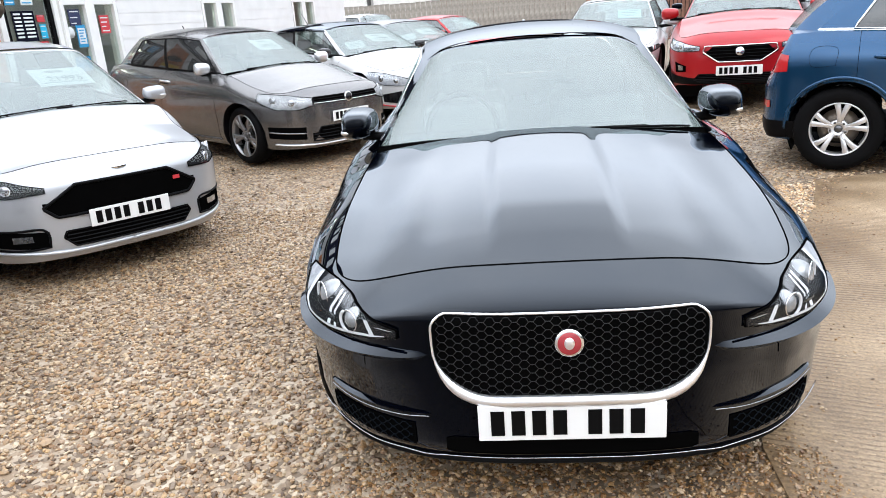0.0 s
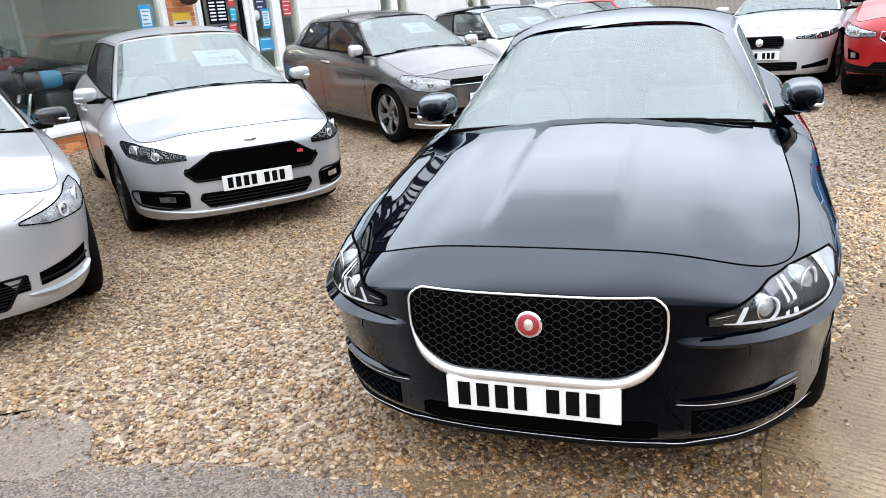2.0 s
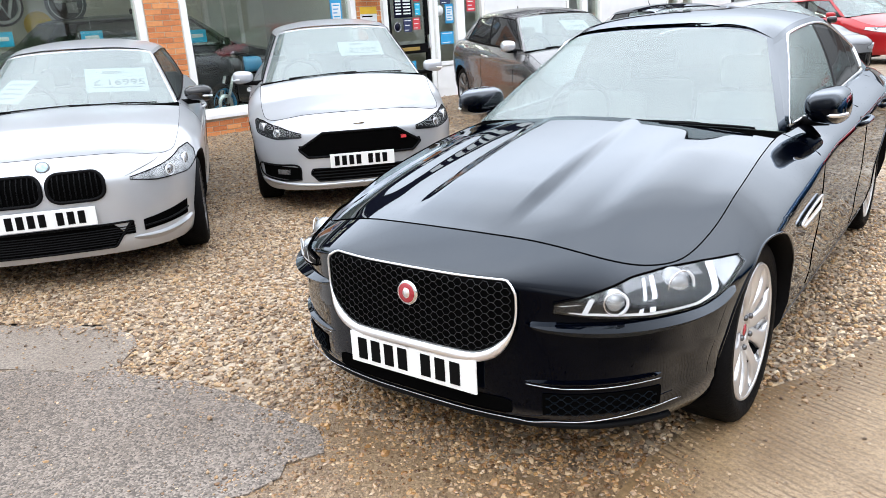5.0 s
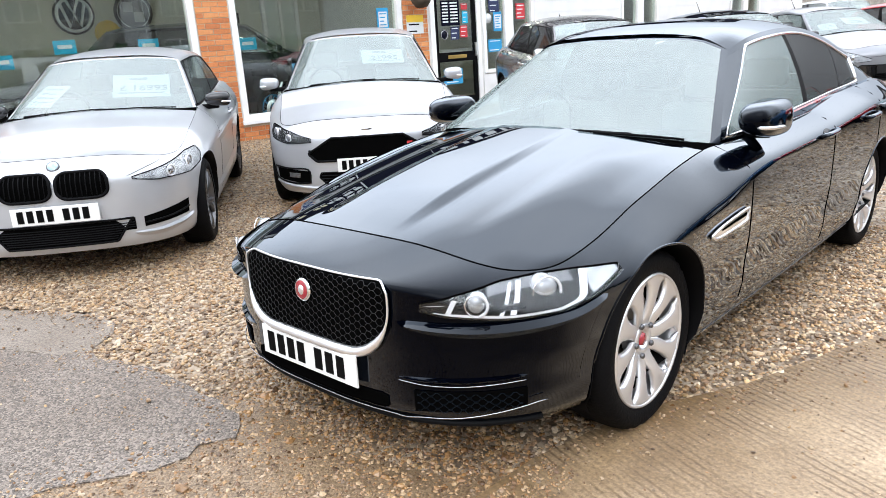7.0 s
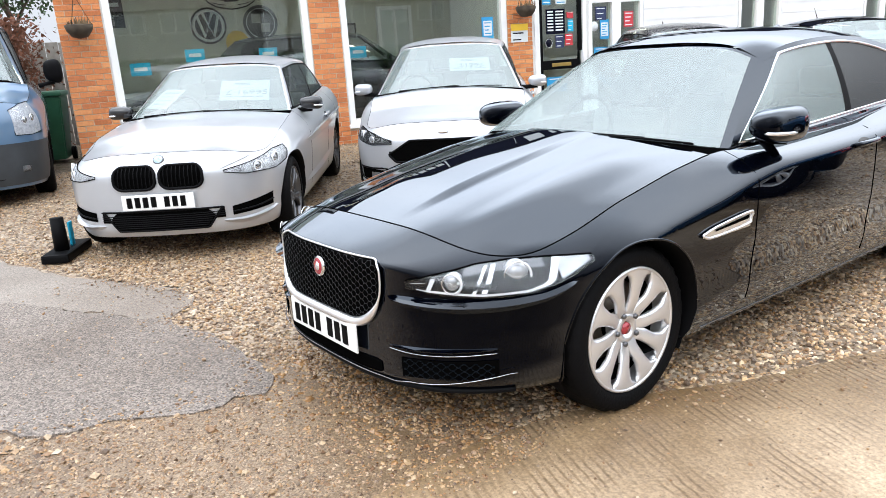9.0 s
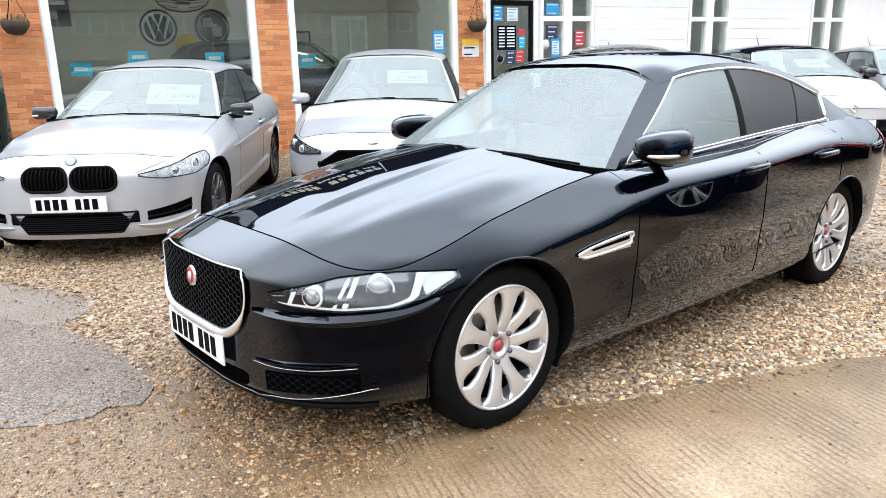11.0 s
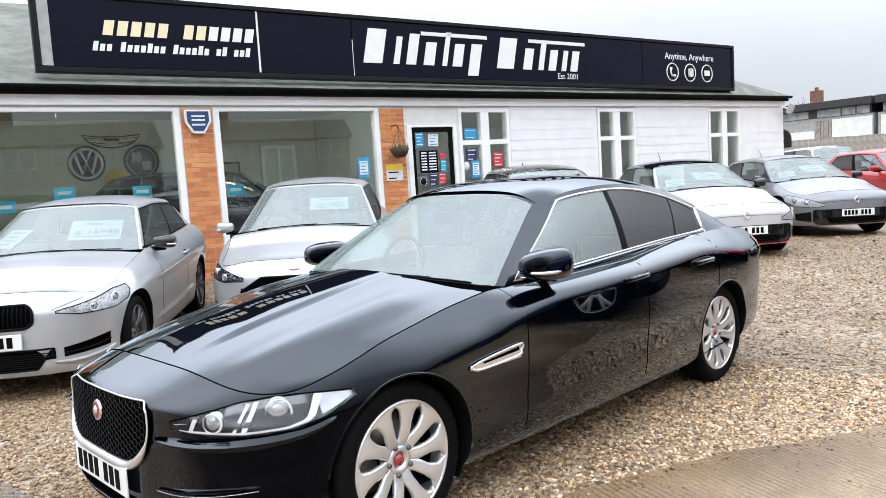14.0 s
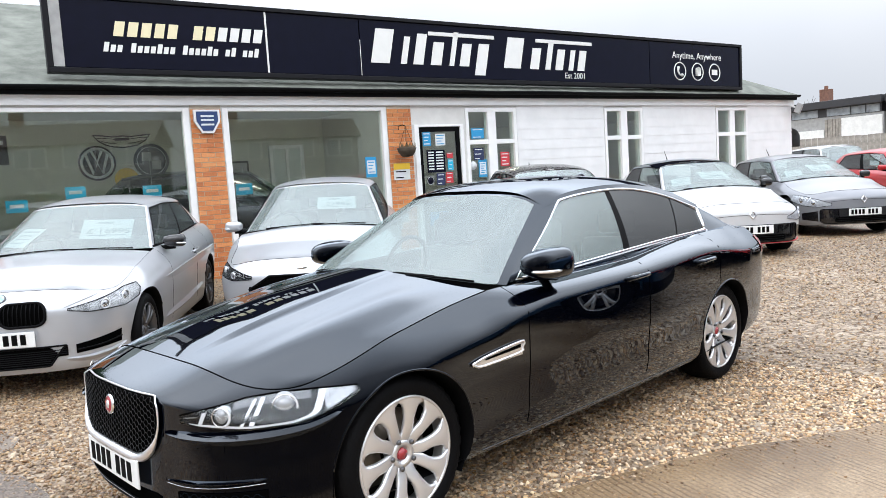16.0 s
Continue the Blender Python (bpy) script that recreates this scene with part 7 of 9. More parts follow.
    def wet_and_shade(x, y):
        """The drip line at the black car's nose, where rain runs off and stands, plus a faint painted shade along its
        body.
        """
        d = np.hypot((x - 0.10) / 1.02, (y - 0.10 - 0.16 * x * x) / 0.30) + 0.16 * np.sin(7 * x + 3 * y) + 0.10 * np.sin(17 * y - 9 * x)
        # side: sparse darker stones paint the shade under and beside the body
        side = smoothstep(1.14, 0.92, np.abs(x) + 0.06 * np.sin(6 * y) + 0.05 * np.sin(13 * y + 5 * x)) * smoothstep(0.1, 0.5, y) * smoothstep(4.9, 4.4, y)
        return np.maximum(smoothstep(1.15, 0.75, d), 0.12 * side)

    scatter("gravel", -4.2, 2.6, -0.9, 4.2, 2700, 0.0086, ico, icof, lambda x, y: ~bare(x, y) & (rng.uniform(0, 1, len(x)) > 0.93 * worn(x, y)) & (sides[:len(x)] > dry(x, y)) & (pick[:len(x)] > wet_and_shade(x, y)), "loose tan and grey gravel stones")
    scatter("dry_gravel", 0.15, 2.6, 0.1, 4.2, 3000, 0.0082, ico, icof, lambda x, y: ~bare(x, y) & (sides[:len(x)] <= dry(x, y)), "paler dry gravel stones along the concrete", M_DRYSTONES)
    scatter("wet_shaded_gravel", -1.4, 1.4, -0.45, 4.2, 3000, 0.0080, ico, icof, lambda x, y: ~bare(x, y) & (pick[:len(x)] <= wet_and_shade(x, y)) & (rng.uniform(0, 1, len(x)) > 0.5 * worn(x, y)), "wet brown gravel on the drip line of the black car, with painted shade below its body", M_WETSHADE)
    scatter("fine_gravel", -0.9, 0.9, -2.2, 0.3, 5200, 0.0052, octv, octf, lambda x, y: ~bare(x, y) & (pick[:len(x)] > wet_and_shade(x, y)), "fine wet grit", M_GRIT)
    scatter("wet_shaded_grit", -0.9, 1.1, -0.45, 0.6, 6000, 0.0052, octv, octf, lambda x, y: (~bare(x, y) | (inside(conc, x, y) & (x < 0.85))) & (pick[:len(x)] <= wet_and_shade(x, y)), "wet dark brown grit with a little painted shade of the car", M_WETSHADE)
    scatter("loose_gravel", -3, 4.5, -1.6, 4.6, 60, 0.0055, ico, icof, lambda x, y: bare(x, y), "scattered stones on the hard standing")

    def edge_gap(x, y):
        """Distance to the nearest edge of the hard standing."""
        d = np.full(len(x), 9.0)
        for poly in (conc, tar):
            for (x1, y1), (x2, y2) in zip(poly, poly[1:] + poly[:1]):
                ll = (x2 - x1) ** 2 + (y2 - y1) ** 2
                k = np.clip(((x - x1) * (x2 - x1) + (y - y1) * (y2 - y1)) / ll, 0, 1)
                d = np.minimum(d, np.hypot(x - x1 - k * (x2 - x1), y - y1 - k * (y2 - y1)))
        return d

    spill = lambda x, y: bare(x, y) & (rng.uniform(0, 1, len(x)) < np.exp(-edge_gap(x, y) / 0.055))
    scatter("spilled_gravel", -2.8, 2.6, -1.6, 4.4, 2600, 0.0052, ico, icof, spill, "small stones spilled over the edges of the hard standing", M_GRIT)
    crumbs = lambda x, y: bare(x, y) & (rng.uniform(0, 1, len(x)) < 0.25 + np.exp(-edge_gap(x, y) / 0.2))
    scatter("sandy_crumbs", -2.8, 3.0, -1.6, 3.4, 900, 0.0032, octv, octf, crumbs, "sandy crumbs strewn over the hard standing", M_GRIT)
    far = lambda x, y: ~bare(x, y) & ~((x > -4.2) & (x < 2.6) & (y > -0.9) & (y < 4.2))
    scatter("distant_gravel", -8.6, 6.0, -2.5, 12.5, 750, 0.0122, octv, octf, far, "gravel spread over the far yard")


# ---------------------------------------------------------------- showroom building
FM = pose(-7.72, 4.73, 0, 0, 0, 78.3) @ pose(0, 0, 0, 0, -0.65, 0)
S0, S1, DEEP = -3.87, 15.4, 7.0


def wall_with_holes(name, s0, s1, z0, z1, holes, thick, mat, label):
    """A front wall in the building's own frame, pieced from blocks round its openings."""
    bm = bmesh.new()
    cuts = sorted({s0, s1, *[h[0] for h in holes], *[h[1] for h in holes]})
    for a, b in zip(cuts[:-1], cuts[1:]):
        hs_ = sorted([h for h in holes if h[0] <= a + 1e-6 and h[1] >= b - 1e-6], key=lambda h: h[2])
        z = z0
        for h in hs_:
            if h[2] > z + 1e-4:
                add_box(bm, (a, 0, z), (b, thick, h[2]))
            z = h[3]
        if z < z1 - 1e-4:
            add_box(bm, (a, 0, z), (b, thick, z1))
    ob = part(name, bm, mat)
    ob.matrix_basis = FM
    return tagged(ob, label, "wall", "", "structure")


def build_showroom():
    # openings: s0, s1, z0, z1
    shop = [(-3.30, -0.49, 0.38, 2.80), (0.02, 2.96, 0.38, 2.80)]
    door = (3.52, 4.62, 0.16, 2.48)
    lights = [(4.68, 5.92, 0.72, 2.78), (8.38, 9.58, 0.95, 2.78), (12.20, 13.45, 0.95, 2.78)]
    front = wall_with_holes("wall_front", S0, S1, -0.3, 2.98, [*shop, door, *lights], 0.22, M_MORTAR_WHITE, "front wall of the low showroom")
    for nm, lo, hi in (("wall_back", (S0, DEEP, -0.3), (S1, DEEP + 0.2, 3.0)), ("wall_end_left", (S0, 0.22, -0.3), (S0 + 0.2, DEEP, 3.0)), ("wall_end_right", (S1 - 0.2, 0.22, -0.3), (S1, DEEP, 3.0)), ("wall_inner", (S0 + 0.2, 3.6, 0.2), (3.3, 3.75, 2.98)), ("wall_partition", (3.3, 0.22, 0.2), (3.42, DEEP, 2.98))):
        o = box(nm, lo, hi, M_WHITEWOOD if "end" in nm else M_INNERWALL)
        o.matrix_basis = FM
        tagged(o, "plain painted wall", "wall", "", "structure")
    o = box("showroom_floor", (S0 + 0.2, 0.22, 0.02), (S1 - 0.2, DEEP, 0.16), M_FLOORIN)
    o.matrix_basis = FM
    tagged(o, "grey showroom floor", "floor", "", "structure")
    o = box("ceiling", (S0 + 0.2, 0.22, 2.99), (S1 - 0.2, DEEP, 3.05), M_INNERWALL)
    o.matrix_basis = FM
    tagged(o, "plain cream ceiling", "ceiling", "", "structure")
    # shop windows
    for k, (a, b, z0, z1) in enumerate(shop):
        w = thing("window_%d" % (k + 1), "large white-framed shop window", "window", FM)
        w["kind"] = "structure"
        t = 0.095
        for nm, lo, hi in (("window_frame", (a, -0.02, z0), (a + t, 0.12, z1)), ("window_frame", (b - t, -0.02, z0), (b, 0.12, z1)), ("window_frame", (a + t, -0.02, z0), (b - t, 0.12, z0 + t)), ("window_frame", (a + t, -0.02, z1 - 0.06), (b - t, 0.12, z1))):
            box(nm, lo, hi, M_WHITEFRAME, w, 0.006)
        box("window_sill", (a - 0.03, -0.06, z0 - 0.045), (b + 0.03, -0.021, z0 + 0.01), M_WHITEFRAME, w, 0.006)
        g = box("pane", (a + t, 0.05, z0 + t), (b - t, 0.062, z1 - 0.06), M_SHOPGLASS, w)
        g.visible_shadow = False
    # sash windows in the boarded part
    for k, (a, b, z0, z1) in enumerate(lights):
        w = thing("window_%d" % (k + 3), "white double casement window with four dark panes", "window", FM)
        w["kind"] = "structure"
        t = 0.07
        mid = (a + b) / 2
        zt = 2.13
        for lo, hi in (((a, -0.03, z0), (a + t, 0.10, z1)), ((b - t, -0.03, z0), (b, 0.10, z1)), ((mid - 0.10, -0.03, z0 + t), (mid + 0.10, 0.10, z1 - t)), ((a + t, -0.03, z1 - t), (b - t, 0.10, z1)), ((a + t, -0.03, z0), (b - t, 0.10, z0 + t)), ((a + t, -0.025, zt - 0.045), (mid - 0.10, 0.09, zt + 0.045)), ((mid + 0.10, -0.025, zt - 0.045), (b - t, 0.09, zt + 0.045))):
            box("window_frame", lo, hi, M_WHITEFRAME, w, 0.006)
        for x0, x1 in ((a + t, mid - 0.10), (mid + 0.10, b - t)):
            for y0, y1 in ((z0 + t, zt - 0.045), (zt + 0.045, z1 - t)):
                g = box("pane", (x0, 0.03, y0), (x1, 0.04, y1), M_SHOPGLASS, w)
                g.visible_shadow = False
    # entrance door
    a, b, z0, z1 = door
    d = thing("door_1", "glazed entrance door in a dark frame covered with notices", "door", FM)
    d["kind"] = "structure"
    for lo, hi, m in (((a, -0.03, z0), (a + 0.10, 0.14, z1), M_WHITEFRAME), ((b - 0.08, -0.03, z0), (b, 0.14, z1), M_WHITEFRAME), ((a + 0.10, -0.03, z1 - 0.04), (b - 0.08, 0.14, z1), M_WHITEFRAME)):
        box("door_frame", lo, hi, m, d, 0.006)
    x0, x1 = a + 0.105, b - 0.085
    for lo, hi in (((x0, 0.0, z0 + 0.02), (x0 + 0.07, 0.06, z1 - 0.045)), ((x1 - 0.07, 0.0, z0 + 0.02), (x1, 0.06, z1 - 0.045)), ((x0 + 0.07, 0.0, z1 - 0.13), (x1 - 0.07, 0.06, z1 - 0.045)), ((x0 + 0.07, 0.0, z0 + 0.02), (x1 - 0.07, 0.06, z0 + 0.20)), ((x0 + 0.07, 0.0, 0.98), (x1 - 0.07, 0.06, 1.14))):
        box("door_rail", lo, hi, M_TRIM, d, 0.004)
    box("letter_plate", (x0 + 0.25, -0.012, 1.03), (x1 - 0.25, -0.001, 1.09), M_BRASS, d, 0.003)
    for y0, y1 in ((1.14, z1 - 0.13), (z0 + 0.20, 0.98)):
        g = box("pane", (x0 + 0.07, 0.02, y0), (x1 - 0.07, 0.03, y1), M_SHOPGLASS, d)
        g.visible_shadow = False
    box("door_handle", (x1 - 0.055, -0.05, 1.05), (x1 - 0.025, -0.001, 1.28), M_SATIN, d, 0.005)

    def notice(name, s, z, w, h, mat, label, bars=0, y=-0.002, ink=None):
        n = box(name, (s - w / 2, y - 0.004, z - h / 2), (s + w / 2, y, z + h / 2), mat)
        n.matrix_basis = FM
        tagged(n, label, "notice", "notices at the entrance")
        for k in range(bars):
            zz = z + h * (0.36 - 0.72 * k / max(1, bars - 1))
            box("text_bar", (s - w * 0.38, y - 0.0065, zz - h * 0.035), (s + w * (0.38 - 0.14 * (k % 3)), y - 0.0045, zz + h * 0.035), ink or M_INK, n)
        return n

    # notices on the door, side window and pier
    notice("blue_notice", 3.80, 2.22, 0.17, 0.26, M_BLUEPAPER, "blue and white notice on the door glass", 4, 0.015, M_PAPER)
    notice("white_notice", 4.10, 2.20, 0.22, 0.22, M_PAPER, "white notice on the door glass", 4, 0.015, M_BLUEPAPER)
    hours = notice("hours_board", 3.98, 1.80, 0.40, 0.42, M_SIGN, "dark opening hours board with pale lines", 0, 0.015)
    for k in range(7):
        box("text_bar", (3.81, 0.006, 1.955 - 0.052 * k), (3.93, 0.0105, 1.980 - 0.052 * k), M_PAPER, hours)
        box("text_bar", (3.98, 0.006, 1.955 - 0.052 * k), (4.14, 0.0105, 1.980 - 0.052 * k), M_PAPER, hours)
    notice("red_notice", 4.29, 1.90, 0.14, 0.10, M_REDPAPER, "red sticker on the door", 1, 0.012, M_PAPER)
    notice("cyan_notice", 4.30, 1.72, 0.12, 0.20, M_CYAN, "cyan notice on the door", 3, 0.012, M_PAPER)
    notice("red_notice", 4.26, 1.48, 0.16, 0.20, M_REDPAPER, "red notice on the door", 3, 0.012, M_PAPER)
    notice("navy_notice", 4.06, 1.46, 0.18, 0.22, M_DARKPAPER, "navy notice on the door", 3, 0.012, M_PAPER)
    for q in (0.055,):
        o = revolve("round_sticker", [(0, 0.085), (0.003, 0.085), (0.004, 0.0005)], M_SIGN, None, 28)
        o.matrix_basis = FM @ Matrix.Translation((3.83, 0.012, 1.44)) @ pose(0, 0, 0, 0, 0, -90)
        tagged(o, "round dark sticker with a white ring on the door", "sticker")
        r_ = tube("white_ring", [(0.0045, 0.072 * math.cos(k), 0.072 * math.sin(k)) for k in np.linspace(0, 2 * math.pi, 28, endpoint=False)], 0.005, M_PAPER, o, 5, True)
    notice("blue_notice", 4.98, 2.30, 0.30, 0.20, M_BLUEPAPER, "blue service notice in the side window", 2, 0.025, M_PAPER)
    notice("navy_notice", 4.98, 1.90, 0.24, 0.24, M_DARKPAPER, "navy notice in the side window", 3, 0.025, M_PAPER)
    notice("blue_notice", 5.06, 1.62, 0.20, 0.34, M_BLUEPAPER, "blue and white poster in the side window", 0, 0.025)
    notice("white_notice", 5.06, 1.62, 0.15, 0.24, M_PAPER, "white inner sheet of the poster", 5, 0.019, M_BLUEPAPER)
    notice("blue_notice", 4.98, 1.20, 0.32, 0.22, M_BLUEPAPER, "blue sticker low in the side window", 2, 0.025, M_PAPER)
    notice("red_notice", 5.62, 1.78, 0.22, 0.28, M_REDPAPER, "red and white notice in the side window", 4, 0.025, M_PAPER)
    o = revolve("round_sticker", [(0, 0.085), (0.003, 0.085), (0.004, 0.0005)], M_PAPER, None, 28)
    o.matrix_basis = FM @ Matrix.Translation((4.83, 0.022, 1.68)) @ pose(0, 0, 0, 0, 0, -90)
    tagged(o, "round white sticker in the side window", "sticker")
    notice("blue_notice", 3.98, 0.72, 0.42, 0.26, M_BLUEPAPER, "blue sticker on the lower door glass", 2, 0.015, M_PAPER)
    notice("yellow_notice", 3.20, 1.64, 0.34, 0.30, M_PAPER, "yellow and white notice on the brick pier", 3, -0.03)
    notice("yellow_notice", 3.20, 1.735, 0.34, 0.11, M_YELLOW, "yellow heading strip of the notice", 0, -0.036)
    notice("blue_notice", 2.62, 1.75, 0.22, 0.36, M_BLUEPAPER, "blue and white poster in the shop window", 0, 0.045)
    notice("white_notice", 2.62, 1.75, 0.16, 0.24, M_PAPER, "white inner sheet of the shop poster", 4, 0.039, M_BLUEPAPER)
    # weatherboards
    boards = thing("weatherboarding", "white painted horizontal weatherboards", "cladding", FM)
    boards["kind"] = "structure"
    spans = [(5.94, 8.36, 0.1, 2.97), (9.60, 12.18, 0.1, 2.97), (13.47, 15.38, 0.1, 2.97), (8.36, 9.60, 0.1, 0.93), (12.18, 13.47, 0.1, 0.93), (4.66, 5.94, 0.1, 0.70)]
    for a, b, z0, z1 in spans:
        z = z0
        while z < z1 - 0.02:
            h = min(0.205, z1 - z)
            bm = bmesh.new()
            v = [bm.verts.new(c) for c in ((a, -0.0195, z), (b, -0.0195, z), (b, -0.0135, z + h), (a, -0.0135, z + h), (a, -0.002, z), (b, -0.002, z), (b, -0.002, z + h), (a, -0.002, z + h))]
            for q in ((0, 1, 2, 3), (4, 7, 6, 5), (0, 4, 5, 1), (3, 2, 6, 7), (0, 3, 7, 4), (1, 5, 6, 2)):
                bm.faces.new([v[i] for i in q])
            part("board", bm, M_WHITEWOOD, boards)
            z += 0.205
    # fascia, gutter and roof
    for nm, lo, hi, m, lb in (("fascia_board", (S0 - 0.05, -0.06, 2.83), (S1 + 0.05, -0.036, 2.98), M_WHITEWOOD, "white fascia board"), ("soffit", (S0 - 0.1, -0.125, 2.985), (S1 + 0.02, -0.061, 3.01), M_WHITEWOOD, "white soffit"), ("eaves_board", (S0 - 0.1, -0.150, 2.965), (S1 + 0.04, -0.128, 3.09), M_GUTTER, "dark eaves board")):
        o = box(nm, lo, hi, m)
        o.matrix_basis = FM
        tagged(o, lb, "trim", "", "structure")
    n = 60
    xs = np.linspace(S0 - 0.12, S1 + 0.06, n)
    v, f = [], []
    for x in xs:
        for k in range(7):
            a = math.pi + math.pi * k / 6
            v.append((x, -0.205 + 0.05 * math.cos(a), 3.09 + 0.06 * math.sin(a) + 0.004 * math.sin(x * 2.1)))
    o = link_mesh("gutter", v, grid_faces(n, 7), M_GUTTER)
    so = o.modifiers.new("thick", "SOLIDIFY")
    so.thickness = 0.006
    o.matrix_basis = FM
    tagged(o, "sagging black gutter along the eaves", "gutter", "", "structure")
    rf = [(S0 - 0.15, -0.22, 3.09), (S1 + 0.05, -0.22, 3.09), (S1 + 0.05, DEEP + 0.3, 3.09), (S0 - 0.15, DEEP + 0.3, 3.09), (S0 - 0.15, 3.4, 5.0), (S1 - 3.4, 3.4, 5.0)]
    bm = bmesh.new()
    vs = [bm.verts.new(c) for c in rf]
    for q in ((0, 1, 5, 4), (1, 2, 5), (2, 3, 4, 5), (3, 0, 4), (3, 2, 1, 0)):
        bm.faces.new([vs[i] for i in q])
    o = part("roof", bm, M_ROOF)
    o.matrix_basis = FM
    tagged(o, "low mossy grey roof", "roof", "", "structure")
    # sign
    sg = thing("shop_sign", "long navy fascia sign with pale lettering shown as bars", "sign", FM @ pose(0, 0, 0, 0, 0.25, 0))
    y0 = -0.12
    for a, b in ((-2.30, 0.78), (0.80, 2.45), (2.47, 9.72), (9.74, 12.98)):
        box("sign_panel", (a, y0 - 0.02, 3.34), (b, y0 + 0.10, 4.30), M_SIGN, sg, 0.008)
    for lo, hi, m in (((-2.38, y0 - 0.05, 3.26), (13.06, y0 + 0.14, 3.335), M_SIGNFRAME), ((-2.38, y0 - 0.05, 4.305), (13.06, y0 + 0.14, 4.37), M_SIGNFRAME), ((-2.38, y0 - 0.05, 3.335), (-2.305, y0 + 0.14, 4.305), M_SIGNFRAME), ((12.985, y0 - 0.05, 3.335), (13.06, y0 + 0.14, 4.305), M_SIGNFRAME)):
        box("sign_frame", lo, hi, m, sg, 0.01)
    box("sign_end_strip", (-2.30, y0 - 0.035, 3.345), (-2.16, y0 - 0.0205, 4.295), M_CONCRETE2, sg)
    box("sign_joint", (0.775, y0 - 0.028, 3.345), (0.805, y0 - 0.0205, 4.295), M_SIGNINK, sg)
    box("sign_joint", (2.455, y0 - 0.028, 3.345), (2.465, y0 - 0.0205, 3.95), M_SIGNINK, sg)
    # pale bars stand in for the lettering
    def slanted(name, a, b, z, h, mat):
        """A raised bar that leans like italic lettering."""
        bm = bmesh.new()
        add_box(bm, (a, y0 - 0.032, z), (b, y0 - 0.0205, z + h))
        for v in bm.verts:
            v.co.x += 0.22 * (v.co.z - 3.80)
        part(name, bm, mat, sg)

    x = -1.50
    for k in range(12):
        if k != 5:
            slanted("number_bar", x, x + 0.135, 3.80, 0.21, M_SIGNCREAM if k < 8 else M_SIGNINK)
        x += 0.187
    for k in range(25):
        if k not in (3, 11, 18, 21):
            slanted("address_bar", -1.60 + 0.092 * k, -1.535 + 0.092 * k, 3.575, 0.10 if k % 4 else 0.135, M_SIGNINK)
    for a, b, z, h in ((2.70, 3.20, 3.60, 0.54), (3.30, 3.46, 3.60, 0.44), (3.56, 3.84, 3.60, 0.50), (3.93, 4.24, 3.60, 0.38), (4.34, 4.48, 3.60, 0.56), (4.57, 4.86, 3.60, 0.38), (4.95, 5.28, 3.44, 0.54), (5.62, 6.18, 3.60, 0.54), (6.28, 6.58, 3.60, 0.38), (6.68, 6.86, 3.60, 0.50), (6.95, 7.22, 3.60, 0.38), (7.31, 7.48, 3.60, 0.38), (7.56, 7.82, 3.60, 0.38)):
        slanted("name_bar", a, a + (b - a) * 0.74, z - 0.03, h * 1.10, M_SIGNINK)
    box("name_bar", (3.86, y0 - 0.032, 4.10), (5.36, y0 - 0.0205, 4.17), M_SIGNINK, sg, 0.01)
    box("name_bar", (6.40, y0 - 0.032, 4.10), (7.95, y0 - 0.0205, 4.17), M_SIGNINK, sg, 0.01)
    text_mesh("sign_text", "Est 2001", 0.17, M_SIGNINK, pose(7.45, y0 - 0.024, 3.46, 90, 0, 0), sg)
    text_mesh("sign_text", "Anytime, Anywhere", 0.22, M_SIGNINK, pose(11.38, y0 - 0.024, 4.02, 90, 0, 0), sg)
    for x in (10.75, 11.38, 12.01):
        tube("sign_icon", [(x + 0.20 * math.cos(k), y0 - 0.024, 3.66 + 0.20 * math.sin(k)) for k in np.linspace(0, 2 * math.pi, 30, endpoint=False)], 0.014, M_SIGNINK, sg, 6, True)
    tube("icon_handset", [(10.69, y0 - 0.026, 3.76), (10.68, y0 - 0.026, 3.66), (10.73, y0 - 0.026, 3.58), (10.83, y0 - 0.026, 3.57)], [0.04, 0.022, 0.022, 0.04], M_SIGNINK, sg, 6)
    box("icon_blob", (11.31, y0 - 0.030, 3.56), (11.45, y0 - 0.0205, 3.76), M_SIGNINK, sg, 0.05)
    box("icon_card", (11.91, y0 - 0.030, 3.60), (12.11, y0 - 0.0205, 3.73), M_SIGNINK, sg, 0.01)
    # alarm box
    bm = bmesh.new()
    v = [(-0.20, 0.16), (0.20, 0.16), (0.20, -0.02), (0.09, -0.20), (-0.09, -0.20), (-0.20, -0.02)]
    al = thing("alarm_box", "navy and white alarm box on the brick pier", "alarm", FM @ Matrix.Translation((-0.235, -0.03, 2.60)))
    for nm, k, y, m in (("casing", 1.0, 0.0, M_WHITEFRAME), ("front_panel", 0.82, -0.052, M_ALARM)):
        bm = bmesh.new()
        vs = [bm.verts.new((a * k, y, b * k)) for a, b in v]
        fc = bm.faces.new(vs)
        r = bmesh.ops.extrude_face_region(bm, geom=[fc])
        for q in r["geom"]:
            if isinstance(q, bmesh.types.BMVert):
                q.co.y += -0.05 if nm == "casing" else -0.01
        bmesh.ops.recalc_face_normals(bm, faces=bm.faces[:])
        part(nm, bm, m, al)
    for z in (0.06, 0.0, -0.07):
        box("text_bar", (-0.10, -0.0665, z - 0.014), (0.10, -0.0625, z + 0.014), M_PAPER, al)
    # security lamp on the end
    fl = thing("flood_lamp", "small white flood lamp under the eaves", "lamp", FM @ Matrix.Translation((15.28, -0.27, 2.74)) @ pose(0, 0, 0, 24, 0, 28))
